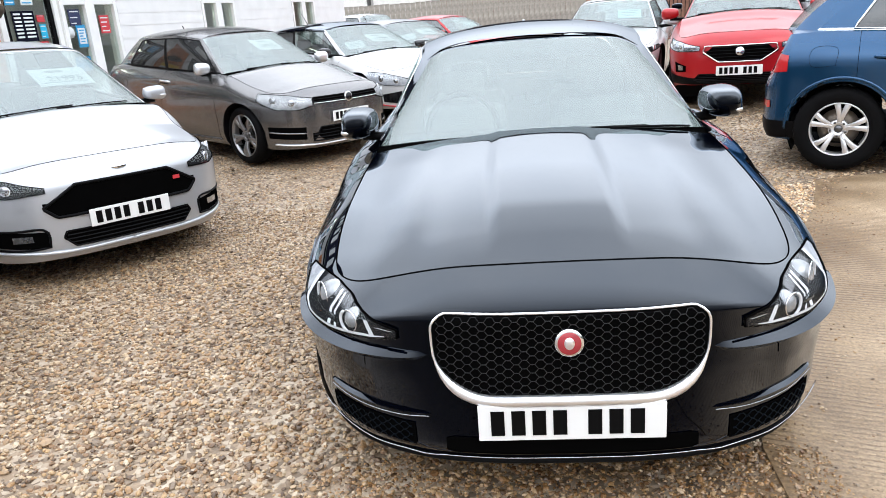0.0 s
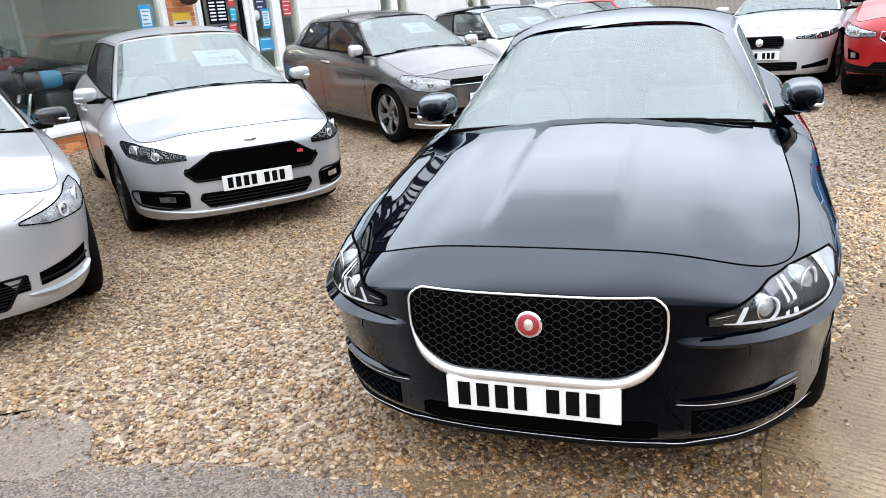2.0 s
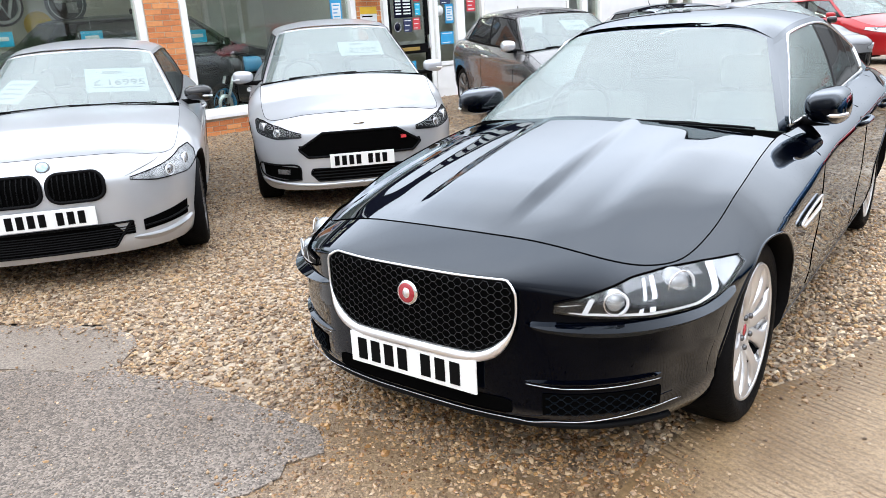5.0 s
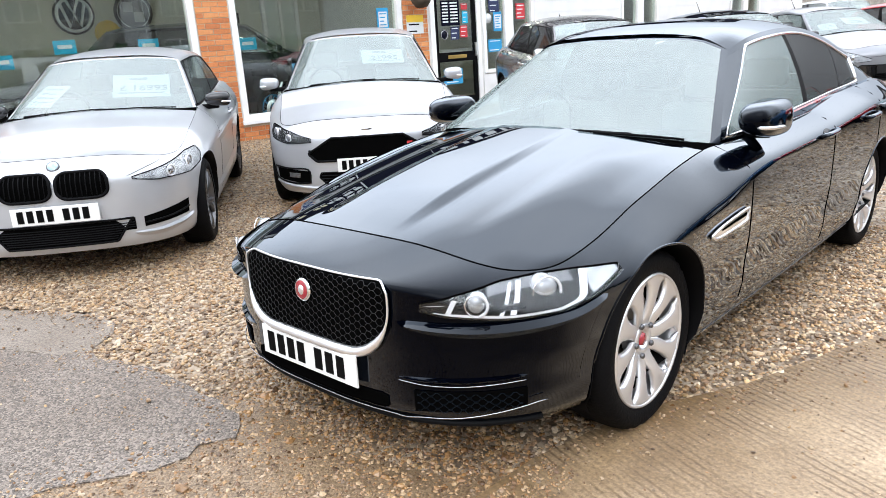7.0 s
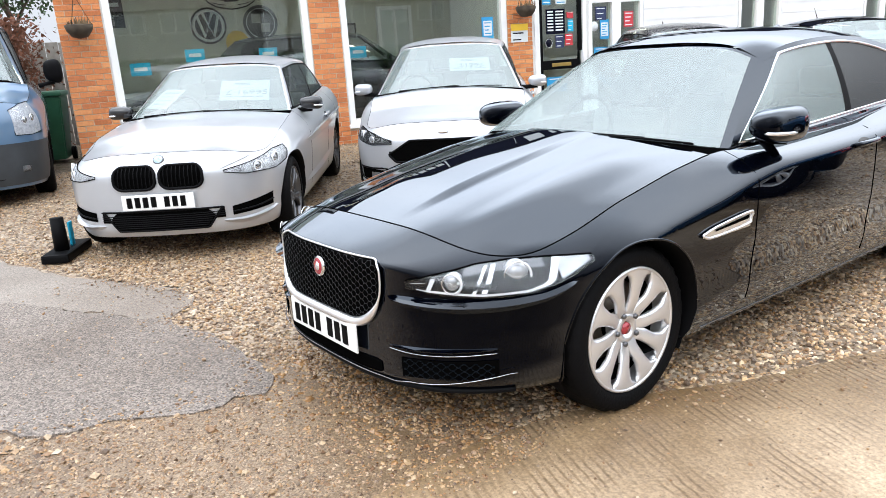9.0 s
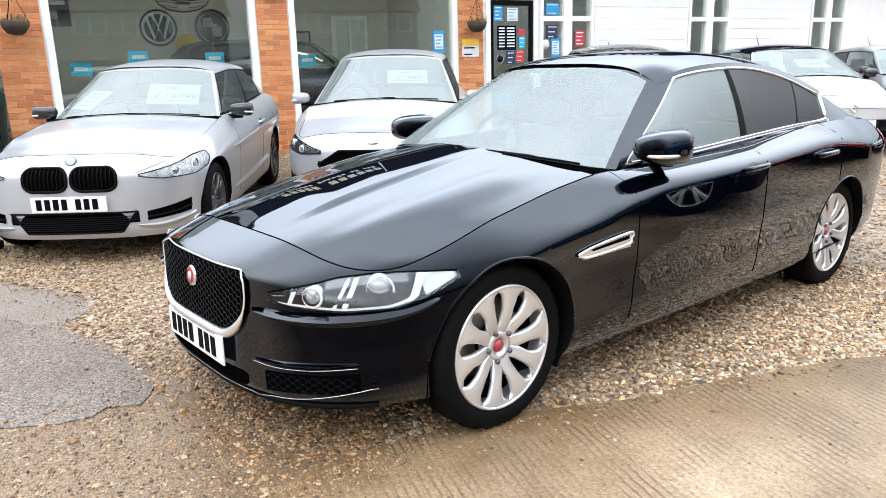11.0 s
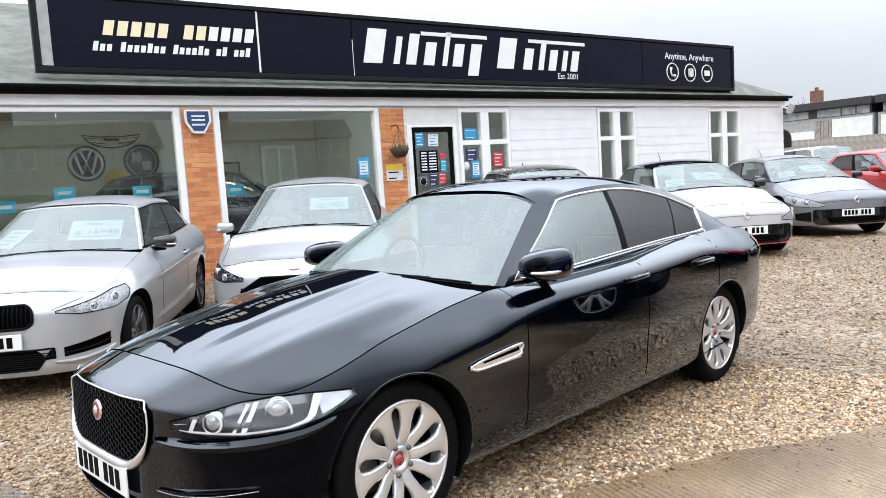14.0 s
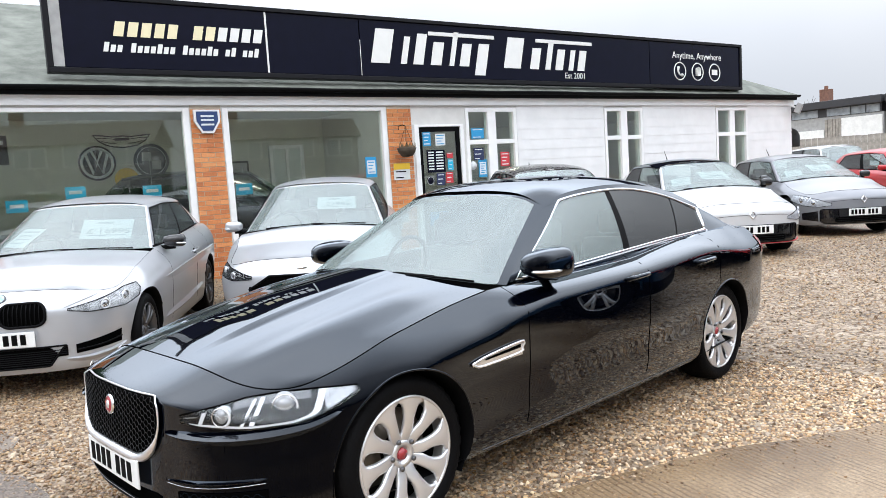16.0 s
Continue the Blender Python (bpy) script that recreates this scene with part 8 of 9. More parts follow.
    box("lamp_body", (-0.16, -0.09, -0.13), (0.16, 0.05, 0.13), M_CONCRETE2, fl, 0.02)
    box("lamp_glass", (-0.125, -0.098, -0.10), (0.125, -0.0905, 0.10), M_LAMPPALE, fl)
    box("lamp_bracket", (-0.02, 0.0505, -0.02), (0.02, 0.215, 0.02), M_WHITEFRAME, fl)
    # hanging baskets on brackets
    for s in (3.20, -3.62):
        hb = thing("hanging_basket", "dead brown hanging basket on an iron bracket", "basket", FM @ Matrix.Translation((s, -0.26, 2.02)), "hanging baskets")
        v, f = [], []
        for i in range(20):
            a = 2 * math.pi * i / 20
            for r, z in ((0.03, -0.13), (0.10, -0.11), (0.155, -0.04), (0.175, 0.03), (0.15, 0.04), (0.02, 0.05)):
                v.append((r * math.cos(a), r * math.sin(a), z + random.uniform(-0.006, 0.006)))
        for i in range(20):
            for j in range(5):
                a, b = i * 6 + j, ((i + 1) % 20) * 6 + j
                f.append((a, b, b + 1, a + 1))
        link_mesh("bowl", v, f, M_BASKET, hb)
        for k in range(3):
            a = 2 * math.pi * k / 3
            tube("chain", [(0.16 * math.cos(a), 0.16 * math.sin(a), 0.03), (0, 0, 0.42)], 0.004, M_TRIM, hb, 5)
        tube("bracket", [(0, 0.255, 0.30), (0, 0.25, 0.44), (0, 0.10, 0.45), (0, 0, 0.42)], 0.009, M_TRIM, hb, 6)
        pcs = []
        for k in range(40):
            a, r = random.uniform(0, 6.28), random.uniform(0.02, 0.16)
            x, y = r * math.cos(a), r * math.sin(a)
            h = random.uniform(0.03, 0.12)
            pcs.append(([(x - 0.012, y, 0.03), (x + 0.012, y, 0.03), (x + random.uniform(-0.03, 0.03), y + random.uniform(-0.03, 0.03), 0.04 + h)], [(0, 1, 2)]))
        joined("dry_plants", pcs, M_BASKETLEAF, hb, False)
    # inside: round emblems on the wall, hanging cards, ceiling tubes and added fill tubes
    for s, z, mt, nm in ((-1.36, 2.17, M_INK, "ring_emblem"), (-0.38, 2.18, M_INK, "disc_emblem")):
        e = thing("wall_emblem", "large round black and white wall emblem", "wall emblem", FM @ Matrix.Translation((s, 3.595, z)), "wall emblems")
        o = revolve("disc", [(0, 0.33), (0.02, 0.33), (0.022, 0.0005)], M_INK if nm == "ring_emblem" else M_DARKALLOY, e, 40)
        o.matrix_basis = pose(0, 0, 0, 0, 0, -90)
        tube("pale_ring", [(0.27 * math.cos(k), -0.026, 0.27 * math.sin(k)) for k in np.linspace(0, 2 * math.pi, 40, endpoint=False)], 0.026 if nm == "ring_emblem" else 0.006, M_PAPER, e, 6, True)
        if nm == "ring_emblem":
            for pts in ([(-0.19, 0.17), (-0.08, -0.2), (0.0, 0.0), (0.08, -0.2), (0.19, 0.17)], [(-0.09, 0.23), (0.0, 0.02), (0.09, 0.23)]):
                tube("pale_stroke", [(x, -0.026, z_) for x, z_ in pts], 0.027, M_PAPER, e, 6)
        else:
            box("pale_quarter", (-0.17, -0.032, 0.0), (0.0, -0.0225, 0.17), M_CONCRETE2, e)
            box("pale_quarter", (0.001, -0.032, -0.17), (0.17, -0.0225, -0.001), M_CONCRETE2, e)
    wing = thing("wing_emblem", "wide dark winged wall emblem with pale bars", "wall emblem", FM @ Matrix.Translation((-0.88, 3.595, 2.60)), "wall emblems")
    outline = [(-0.52, 0.10), (-0.16, 0.06), (0, 0.075), (0.16, 0.06), (0.52, 0.10), (0.42, -0.02), (0.28, -0.10), (0.14, -0.13), (0, -0.15), (-0.14, -0.13), (-0.28, -0.10), (-0.42, -0.02)]
    tube("wing_outline", [(x, -0.016, z) for x, z in outline], 0.013, M_INK, wing, 6, True)
    box("centre_bar", (-0.13, -0.03, -0.012), (0.13, -0.003, 0.040), M_INK, wing, 0.006)
    for g in (1, -1):
        tube("feather_line", [(g * 0.13, -0.016, 0.012), (g * 0.30, -0.016, 0.035), (g * 0.46, -0.016, 0.04)], 0.007, M_INK, wing, 6)
        tube("feather_line", [(g * 0.11, -0.016, -0.07), (g * 0.24, -0.016, -0.055), (g * 0.37, -0.016, -0.02)], 0.007, M_INK, wing, 6)
    sign = thing("wall_sign", "dark wall sign with a pale line of print", "sign", FM @ Matrix.Translation((-3.12, 3.595, 2.46)))
    box("panel", (-0.32, -0.03, -0.26), (0.32, -0.003, 0.26), M_INK, sign, 0.006)
    box("text_bar", (-0.26, -0.034, 0.10), (0.26, -0.0305, 0.17), M_PAPER, sign)
    box("text_bar", (-0.12, -0.034, -0.14), (0.12, -0.0305, 0.0), M_CONCRETE2, sign)
    disc = revolve("yellow_disc", [(0, 0.22), (0.012, 0.22), (0.014, 0.0005)], M_YELLOW, None, 32)
    disc.matrix_basis = FM @ Matrix.Translation((-0.86, 3.597, 1.84)) @ pose(0, 0, 0, 0, 0, -90)
    tagged(disc, "round yellow disc on the showroom wall", "wall emblem", "wall emblems")
    for s, y, z in ((-2.12, 0.5, 1.60), (-1.03, 0.5, 1.56), (0.42, 0.45, 1.50), (-2.9, 0.5, 1.45)):
        o = box("hanging_card", (s - 0.14, y, z - 0.09), (s + 0.14, y + 0.006, z + 0.09), M_CYAN, None)
        o.matrix_basis = FM
        tagged(o, "cyan advertising card hung inside the shop window", "card", "advertising cards")
        box("text_bar", (s - 0.09, y - 0.0025, z - 0.02), (s + 0.09, y - 0.0005, z + 0.03), M_PAPER, o)
        tube("thread", [(s, y + 0.003, z + 0.085), (s, y + 0.003, 2.985)], 0.0015, M_PAPER, o, 4)
    # only the tubes at 5.3 and 6.9 are known; the rest are added fill
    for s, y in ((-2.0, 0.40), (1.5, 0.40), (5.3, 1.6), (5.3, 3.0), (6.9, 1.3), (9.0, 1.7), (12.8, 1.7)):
        o = box("tube_and_fill_lamp", (s - 0.65, y, 2.92), (s + 0.65, y + 0.12, 2.985), M_TUBE, None, 0.02)
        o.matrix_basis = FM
        tagged(o, "lit ceiling tube lamp, real beside the entrance, added fill elsewhere", "lamp", "ceiling lamps")
    sc = thing("glazed_screen", "white framed glazed screen against the showroom wall", "screen", FM)
    for lo, hi in (((2.00, 3.50, 0.16), (2.08, 3.58, 2.40)), ((2.36, 3.50, 0.16), (2.42, 3.58, 2.32)), ((2.70, 3.50, 0.16), (2.78, 3.58, 2.40)), ((2.08, 3.50, 2.32), (2.70, 3.58, 2.40)), ((2.08, 3.51, 1.10), (2.36, 3.57, 1.16)), ((2.42, 3.51, 1.10), (2.70, 3.57, 1.16))):
        box("screen_frame", lo, hi, M_WHITEFRAME, sc, 0.006)
    for a, b in ((2.08, 2.36), (2.42, 2.70)):
        for z0, z1 in ((0.17, 1.10), (1.16, 2.32)):
            box("screen_pane", (a, 3.53, z0), (b, 3.54, z1), M_PALEPANE, sc)
    for s, z in ((0.85, 1.9), (1.35, 1.95)):
        o = box("picture_frame", (s - 0.2, 3.56, z - 0.15), (s + 0.2, 3.595, z + 0.15), M_INK, None, 0.01)
        o.matrix_basis = FM
        tagged(o, "dark framed picture on the showroom wall", "picture", "pictures")
        box("picture_sheet", (s - 0.16, 3.555, z - 0.11), (s + 0.16, 3.5595, z + 0.11), M_CONCRETE2, o)


M_MORTAR_WHITE = plain("painted_render", (0.70, 0.69, 0.66), 0.7, vary=0.06)
M_PALEPANE = plain("frosted_pane", (0.66, 0.70, 0.68), 0.25, vary=0.1)
M_BRASS = plain("brass", (0.55, 0.38, 0.12), 0.3, 0.9)
M_ALARM = plain("alarm_navy", (0.02, 0.05, 0.16), 0.35, vary=0.05)
M_BASKETLEAF = plain("dry_plant", (0.16, 0.11, 0.06), 0.9, vary=0.4)
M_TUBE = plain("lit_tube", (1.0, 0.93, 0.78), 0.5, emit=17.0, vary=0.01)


def bricks():
    """The brick piers and the low brick walls below the shop windows, brick by brick."""
    spans = [("brick_pier", -3.87, -3.32, 0.0, 2.84), ("brick_pier", -0.475, 0.005, 0.0, 2.84), ("brick_pier", 2.975, 3.475, 0.0, 2.84), ("brick_plinth", -3.32, -0.475, 0.0, 0.335), ("brick_plinth", 0.005, 2.975, 0.0, 0.335)]
    meshes = {}

    def brick_mesh(w):
        k = round(w, 3)
        if k not in meshes:
            bm = bmesh.new()
            add_box(bm, (0, -0.008, 0), (k, 0.0, 0.065), 0.003)
            me = bpy.data.meshes.new("brick")
            bm.to_mesh(me)
            bm.free()
            me.materials.append(M_BRICK)
            meshes[k] = me
        return meshes[k]

    rnd = random.Random(11)
    for nm, a, b, z0, z1 in spans:
        base = box(nm, (a, -0.010, z0 - 0.05), (b, -0.001, z1), M_MORTAR)
        base.matrix_basis = FM
        tagged(base, "orange brick " + ("pier between the shop windows" if "pier" in nm else "plinth below the shop window"), "brickwork", "", "structure")
        z, row = z0 + 0.005, 0
        while z + 0.065 < z1:
            x = a + 0.004
            first = 0.215 if row % 2 == 0 else 0.1025
            w = first
            while x < b - 0.03:
                ww = min(w, b - 0.004 - x)
                if b - 0.004 - x - ww < 0.05:
                    ww = b - 0.004 - x
                if ww > 0.03:
                    o = new("brick", brick_mesh(ww))
                    o.parent = base
                    o.location = (x, -0.010 - rnd.uniform(0, 0.002), z)
                x += w + 0.010
                w = 0.215
            z += 0.075
            row += 1


# ---------------------------------------------------------------- surroundings
def bare_tree(name, x, y, h, seed, leaves=False):
    rnd = random.Random(seed)
    t = thing(name, "leafless winter tree with fine bare twigs" if not leaves else "dark evergreen tree beside the fence", "tree", Matrix.Translation((x, y, float(ground_z(x, y)))))
    pcs = []
    tips = []

    def grow(p, d, ln, r, depth):
        q = [p]
        for k in range(3):
            d = (d + Vector((rnd.uniform(-0.22, 0.22), rnd.uniform(-0.22, 0.22), rnd.uniform(-0.05, 0.15)))).normalized()
            q.append(q[-1] + d * ln / 3)
        pcs.append(tube_arrays(q, np.linspace(r, r * 0.6, 4), 6 if depth > 2 else 4))
        if depth == 0:
            tips.append(q[-1])
            return
        for k in range(rnd.choice((2, 3, 3)) if depth > 1 else 3):
            a = Vector((rnd.uniform(-1, 1), rnd.uniform(-1, 1), rnd.uniform(0.1, 0.9))).normalized()
            grow(q[-1] if k else q[2], (d * 0.7 + a * 0.8).normalized(), ln * rnd.uniform(0.62, 0.8), r * 0.55, depth - 1)

    grow(Vector((0, 0, -0.1)), Vector((0, 0, 1)), h * 0.32, h * 0.022, 4)
    joined("trunk", pcs, M_BARK, t)
    if leaves:
        v, f = [], []
        for c in tips:
            for k in range(480):
                o = c + Vector((rnd.gauss(0, 0.45), rnd.gauss(0, 0.45), rnd.gauss(-0.2, 0.5)))
                a, b = Vector((rnd.uniform(-1, 1), rnd.uniform(-1, 1), rnd.uniform(-1, 1))).normalized() * 0.06, Vector((rnd.uniform(-1, 1), rnd.uniform(-1, 1), rnd.uniform(-1, 1))).normalized() * 0.045
                n = len(v)
                v += [o - a, o + b, o + a, o - b]
                f.append((n, n + 1, n + 2, n + 3))
        link_mesh("crown", v, f, M_LEAF, t, False)
    return t


def fence(name, p0, p1, h, label):
    """A close-boarded timber fence between two points."""
    a, b = Vector(p0), Vector(p1)
    ln = (b - a).length
    z = float(ground_z((a.x + b.x) / 2, (a.y + b.y) / 2))
    t = thing(name, label, "fence", Matrix.Translation((a.x, a.y, z)) @ pose(0, 0, 0, 0, 0, math.degrees(math.atan2(b.y - a.y, b.x - a.x))))
    n = int(ln / 0.22)
    bm0 = bmesh.new()
    add_box(bm0, (0, 0, 0.0), (0.213, 0.025, h), 0.004)
    me = None
    for i in range(min(n, 140)):
        if me is None:
            o = part("fence_board", bm0, M_WOOD, t)
            me = o.data
        else:
            o = new("fence_board", me)
            o.parent = t
        o.location = (i * 0.22, random.uniform(0, 0.008), random.uniform(-0.015, 0.015))
    for zz in (0.4, h - 0.4):
        box("fence_rail", (0, 0.036, zz), (ln, 0.08, zz + 0.08), M_WOOD, t)


def house(name, x, y, rz, w, d, h, wall, label, roofh=2.2, chimney=True, glazing=None, half=0.65):
    t = thing(name, label, "house", Matrix.Translation((x, y, float(ground_z(x, y)))) @ pose(0, 0, 0, 0, 0, rz))
    box("wall", (-w / 2, 0, -0.2), (w / 2, d, h), wall, t)
    bm = bmesh.new()
    v = [bm.verts.new(c) for c in ((-w / 2 - 0.3, -0.3, h), (w / 2 + 0.3, -0.3, h), (w / 2 + 0.3, d + 0.3, h), (-w / 2 - 0.3, d + 0.3, h), (-w / 2 - 0.3, d / 2, h + roofh), (w / 2 + 0.3, d / 2, h + roofh))]
    for q in ((0, 1, 5, 4), (1, 2, 5), (2, 3, 4, 5), (3, 0, 4), (3, 2, 1, 0)):
        bm.faces.new([v[i] for i in q])
    part("roof", bm, M_TILE, t)
    if chimney:
        box("chimney", (w * 0.25, d / 2 - 0.3, h + roofh - 0.5), (w * 0.25 + 0.7, d / 2 + 0.3, h + roofh + 1.0), M_FARBRICK, t, 0.02)
    for z in ([1.0, 3.6] if h > 4.5 else [1.0]):
        for k in range(max(2, int(w / 2.6))):
            cx = -w / 2 + w * (k + 0.5) / max(2, int(w / 2.6))
            f = box("window", (cx - half, -0.06, z), (cx + half, -0.005, z + 1.25), M_WHITEFRAME, t, 0.01)
            for u in (-1, 1):
                box("pane", (cx + u * half * 0.48 - half * 0.40, -0.072, z + 0.09), (cx + u * half * 0.48 + half * 0.40, -0.062, z + 1.16), glazing or M_DARKPANE, f)
    return t


M_COPPER = plain("russet_leaf", (0.16, 0.06, 0.03), 0.8, vary=0.4)
M_TILE = plain("roof_tiles", (0.10, 0.075, 0.065), 0.85, vary=0.25, scale=4, bump=0.5, bscale=10)
M_FARBRICK = plain("far_brick", (0.19, 0.095, 0.065), 0.9, vary=0.3, scale=9, bump=0.3)
M_DARKPANE = plain("dark_pane", (0.03, 0.035, 0.04), 0.08, 0.0, 0.5)
M_PALEPANEL = plain("pale_render_panel", (0.78, 0.78, 0.75), 0.8, vary=0.08)
# pale grey stands in for the sky reflected in distant window panes
M_SKYPANE = plain("sky_reflecting_pane", (0.30, 0.33, 0.35), 0.15, vary=0.4, scale=3)
M_FLATFASCIA = plain("black_fascia", (0.03, 0.03, 0.033), 0.5)


def surroundings():
    # flat-roofed annexe beyond the showroom
    t = thing("flat_roof_building", "low flat-roofed building with black fascia and pale walls", "building", Matrix.Translation((-9.5, 38, 0.2)) @ pose(0, 0, 0, 0, 0, -12))
    box("wall", (-9, 0, -0.4), (2.55, 8, 3.45), M_CONCRETE2, t)
    box("wall", (2.75, 0, -0.4), (12, 8, 3.45), M_CONCRETE2, t)
    for a, b in ((-9.2, 2.62), (2.78, 12.2)):
        box("fascia", (a, -0.35, 3.86), (b, 8.3, 4.22), M_FLATFASCIA, t, 0.03)
        box("window_band", (a + 0.2, -0.02, 3.455), (b - 0.15, 7.9, 3.855), M_FLATFASCIA, t)
    for a, b in ((-1.9, -0.55), (-0.1, 1.05), (1.10, 1.75), (1.80, 2.40), (3.0, 4.4), (4.5, 6.0)):
        box("window", (a, -0.06, 3.47), (b, -0.025, 3.84), M_SKYPANE, t, 0.01)
    for a, b, z0, z1, m_ in ((0.62, 2.52, 1.7, 3.33, M_PALEPANEL), (-1.6, -0.25, 2.1, 2.85, M_PALEPANEL), (2.9, 6.0, 1.7, 3.33, M_PALEPANEL)):
        box("wall_panel", (a, -0.06, z0), (b, -0.005, z1), m_, t, 0.01)
    for k in range(6):
        box("timber_slat", (-0.20 + 0.135 * k, -0.05, 1.7), (-0.09 + 0.135 * k, -0.005, 3.33), M_WOOD, t)
    box("chimney", (-2.20, 2.9, 3.4), (-1.72, 3.4, 5.12), M_FARBRICK, t, 0.02)
    box("chimney_pot", (-2.03, 3.05, 5.121), (-1.87, 3.21, 5.30), M_FARBRICK, t, 0.03)
    sh_ = thing("curved_shelter", "dark metal shelter with a rounded canopy", "shelter", Matrix.Translation((-5.25, 21.15, float(ground_z(-5.25, 21.15)))) @ pose(0, 0, 0, 0, 0, 45.8))
    prof = [(-0.75, 2.42)] + [(0.12 + 0.28 * math.sin(a), 1.98 + 0.28 * math.cos(a)) for a in np.linspace(0, math.pi / 2, 8)] + [(0.40, 1.72)]
    cn = link_mesh("canopy", [(x, y, z) for x, z in prof for y in (0.0, 0.9)], grid_faces(len(prof), 2), M_FLATFASCIA, sh_)
    sm = cn.modifiers.new("thick", "SOLIDIFY")
    sm.thickness = 0.04
    box("back_panel", (-0.72, 0.86, 1.72), (0.36, 0.89, 2.2), M_FLATFASCIA, sh_)
    for x, y in ((-0.05, 0.05), (-0.05, 0.80), (-0.66, 0.05)):
        box("post", (x - 0.03, y - 0.03, 0.0), (x + 0.03, y + 0.03, 2.24), M_FLATFASCIA, sh_)
    house("red_roof_house", -14, 60, -10, 9, 7, 3.4, M_FARBRICK, "brick house with a chimney beyond the yard", 2.0)
    bare_tree("bare_tree", -12.8, 47, 6.4, 3)
    fence("timber_fence", (-8.6, 30.3), (3.5, 31.5), 2.2, "weathered close-boarded timber fence")
    w = thing("brick_boundary_wall", "old brick boundary wall at the back of the yard", "wall", Matrix.Translation((-3.0, 34, 0.2)))
    box("wall_face", (0, 0, -0.2), (14, 0.3, 2.9), M_FARBRICK, w, 0.02)
    box("coping", (-0.05, -0.04, 2.905), (14.05, 0.34, 3.0), M_CONCRETE2, w, 0.01)
    rl = thing("metal_railing", "black metal railing with vertical bars", "railing", Matrix.Translation((4.0, 27, 0.2)))
    for k in range(4):
        box("rail_post", (3.0 * k - 0.03 if k else 0, -0.02, -0.05), (3.0 * k + 0.03, -0.0005, 1.8), M_TRIM, rl)
    box("top_rail", (0, 0, 1.7), (9, 0.04, 1.75), M_TRIM, rl)
    box("bottom_rail", (0, 0, 0.15), (9, 0.04, 0.20), M_TRIM, rl)
    bm = bmesh.new()
    add_box(bm, (0, 0.008, 0.201), (0.024, 0.032, 1.699))
    first = part("rail_bar", bm, M_TRIM, rl)
    for k in range(1, 64):
        o = new("rail_bar", first.data)
        o.parent = rl
        o.location = (0.14 * k, 0, 0)
    # to the left of the showroom
    fence("timber_fence", (-14.5, -6.0), (-12.6, 3.2), 1.9, "weathered timber fence beside the showroom")
    bare_tree("evergreen_tree", -17.0, -1.0, 7.5, 21, True)
    bare_tree("evergreen_tree", -18.0, 2.5, 7.0, 22, True)
    rnd = random.Random(15)
    v, f = [], []
    for k in range(7000):
        o = Vector((rnd.gauss(0, 0.5), rnd.gauss(0, 0.28), rnd.uniform(0.0, 2.3)))
        a, e = Vector((rnd.uniform(-1, 1), rnd.uniform(-1, 1), rnd.uniform(-1, 1))) * 0.04, Vector((rnd.uniform(-1, 1), rnd.uniform(-1, 1), rnd.uniform(-1, 1))) * 0.028
        n = len(v)
        v += [o - a, o + e, o + a, o - e]
        f.append((n, n + 1, n + 2, n + 3))
    hd = link_mesh("copper_hedge", v, f, M_COPPER, None, False)
    hd.location = (-12.4, 0.75, float(ground_z(-12.4, 0.75)))
    tagged(hd, "russet brown winter hedge beside the fence", "hedge", "", "stuff")
    # across the road, behind the viewpoint: seen in the shop windows and paintwork
    for k, (x, y, rz) in enumerate(((24, -16, 115), (30, -2, 100), (33, 12, 95))):
        house("rendered_house", x, y, rz - 180, 11, 7, 5.0, M_CONCRETE2, "two-storey grey rendered house with white windows across the road", 1.6, True, M_SKYPANE, 0.95)
    for k, (x, y) in enumerate(((20, -8), (24, 6), (14, -17), (4, -20), (-7, -19))):
        bare_tree("bare_tree", x, y, 8.0, 40 + k)
    rnd = random.Random(5)
    v, f = [], []
    for k in range(5200):
        a = rnd.uniform(0, 1)
        x, y = 15.5 + 2.0 * a + rnd.gauss(0, 0.45), -16 + 30 * a + rnd.gauss(0, 0.3)
        z = rnd.uniform(0.0, 1.9)
        d, e = Vector((rnd.uniform(-1, 1), rnd.uniform(-1, 1), rnd.uniform(-1, 1))) * 0.22, Vector((rnd.uniform(-1, 1), rnd.uniform(-1, 1), rnd.uniform(-1, 1))) * 0.16
        c = Vector((x, y, z))
        n = len(v)
        v += [c - d, c + e, c + d, c - e]
        f.append((n, n + 1, n + 2, n + 3))
    tagged(link_mesh("hedge", v, f, M_LEAF, None, False), "dark clipped hedge across the road", "hedge", "", "stuff")


M_FADED = plain("faded_grey_plastic", (0.026, 0.030, 0.034), 0.6, vary=0.2)


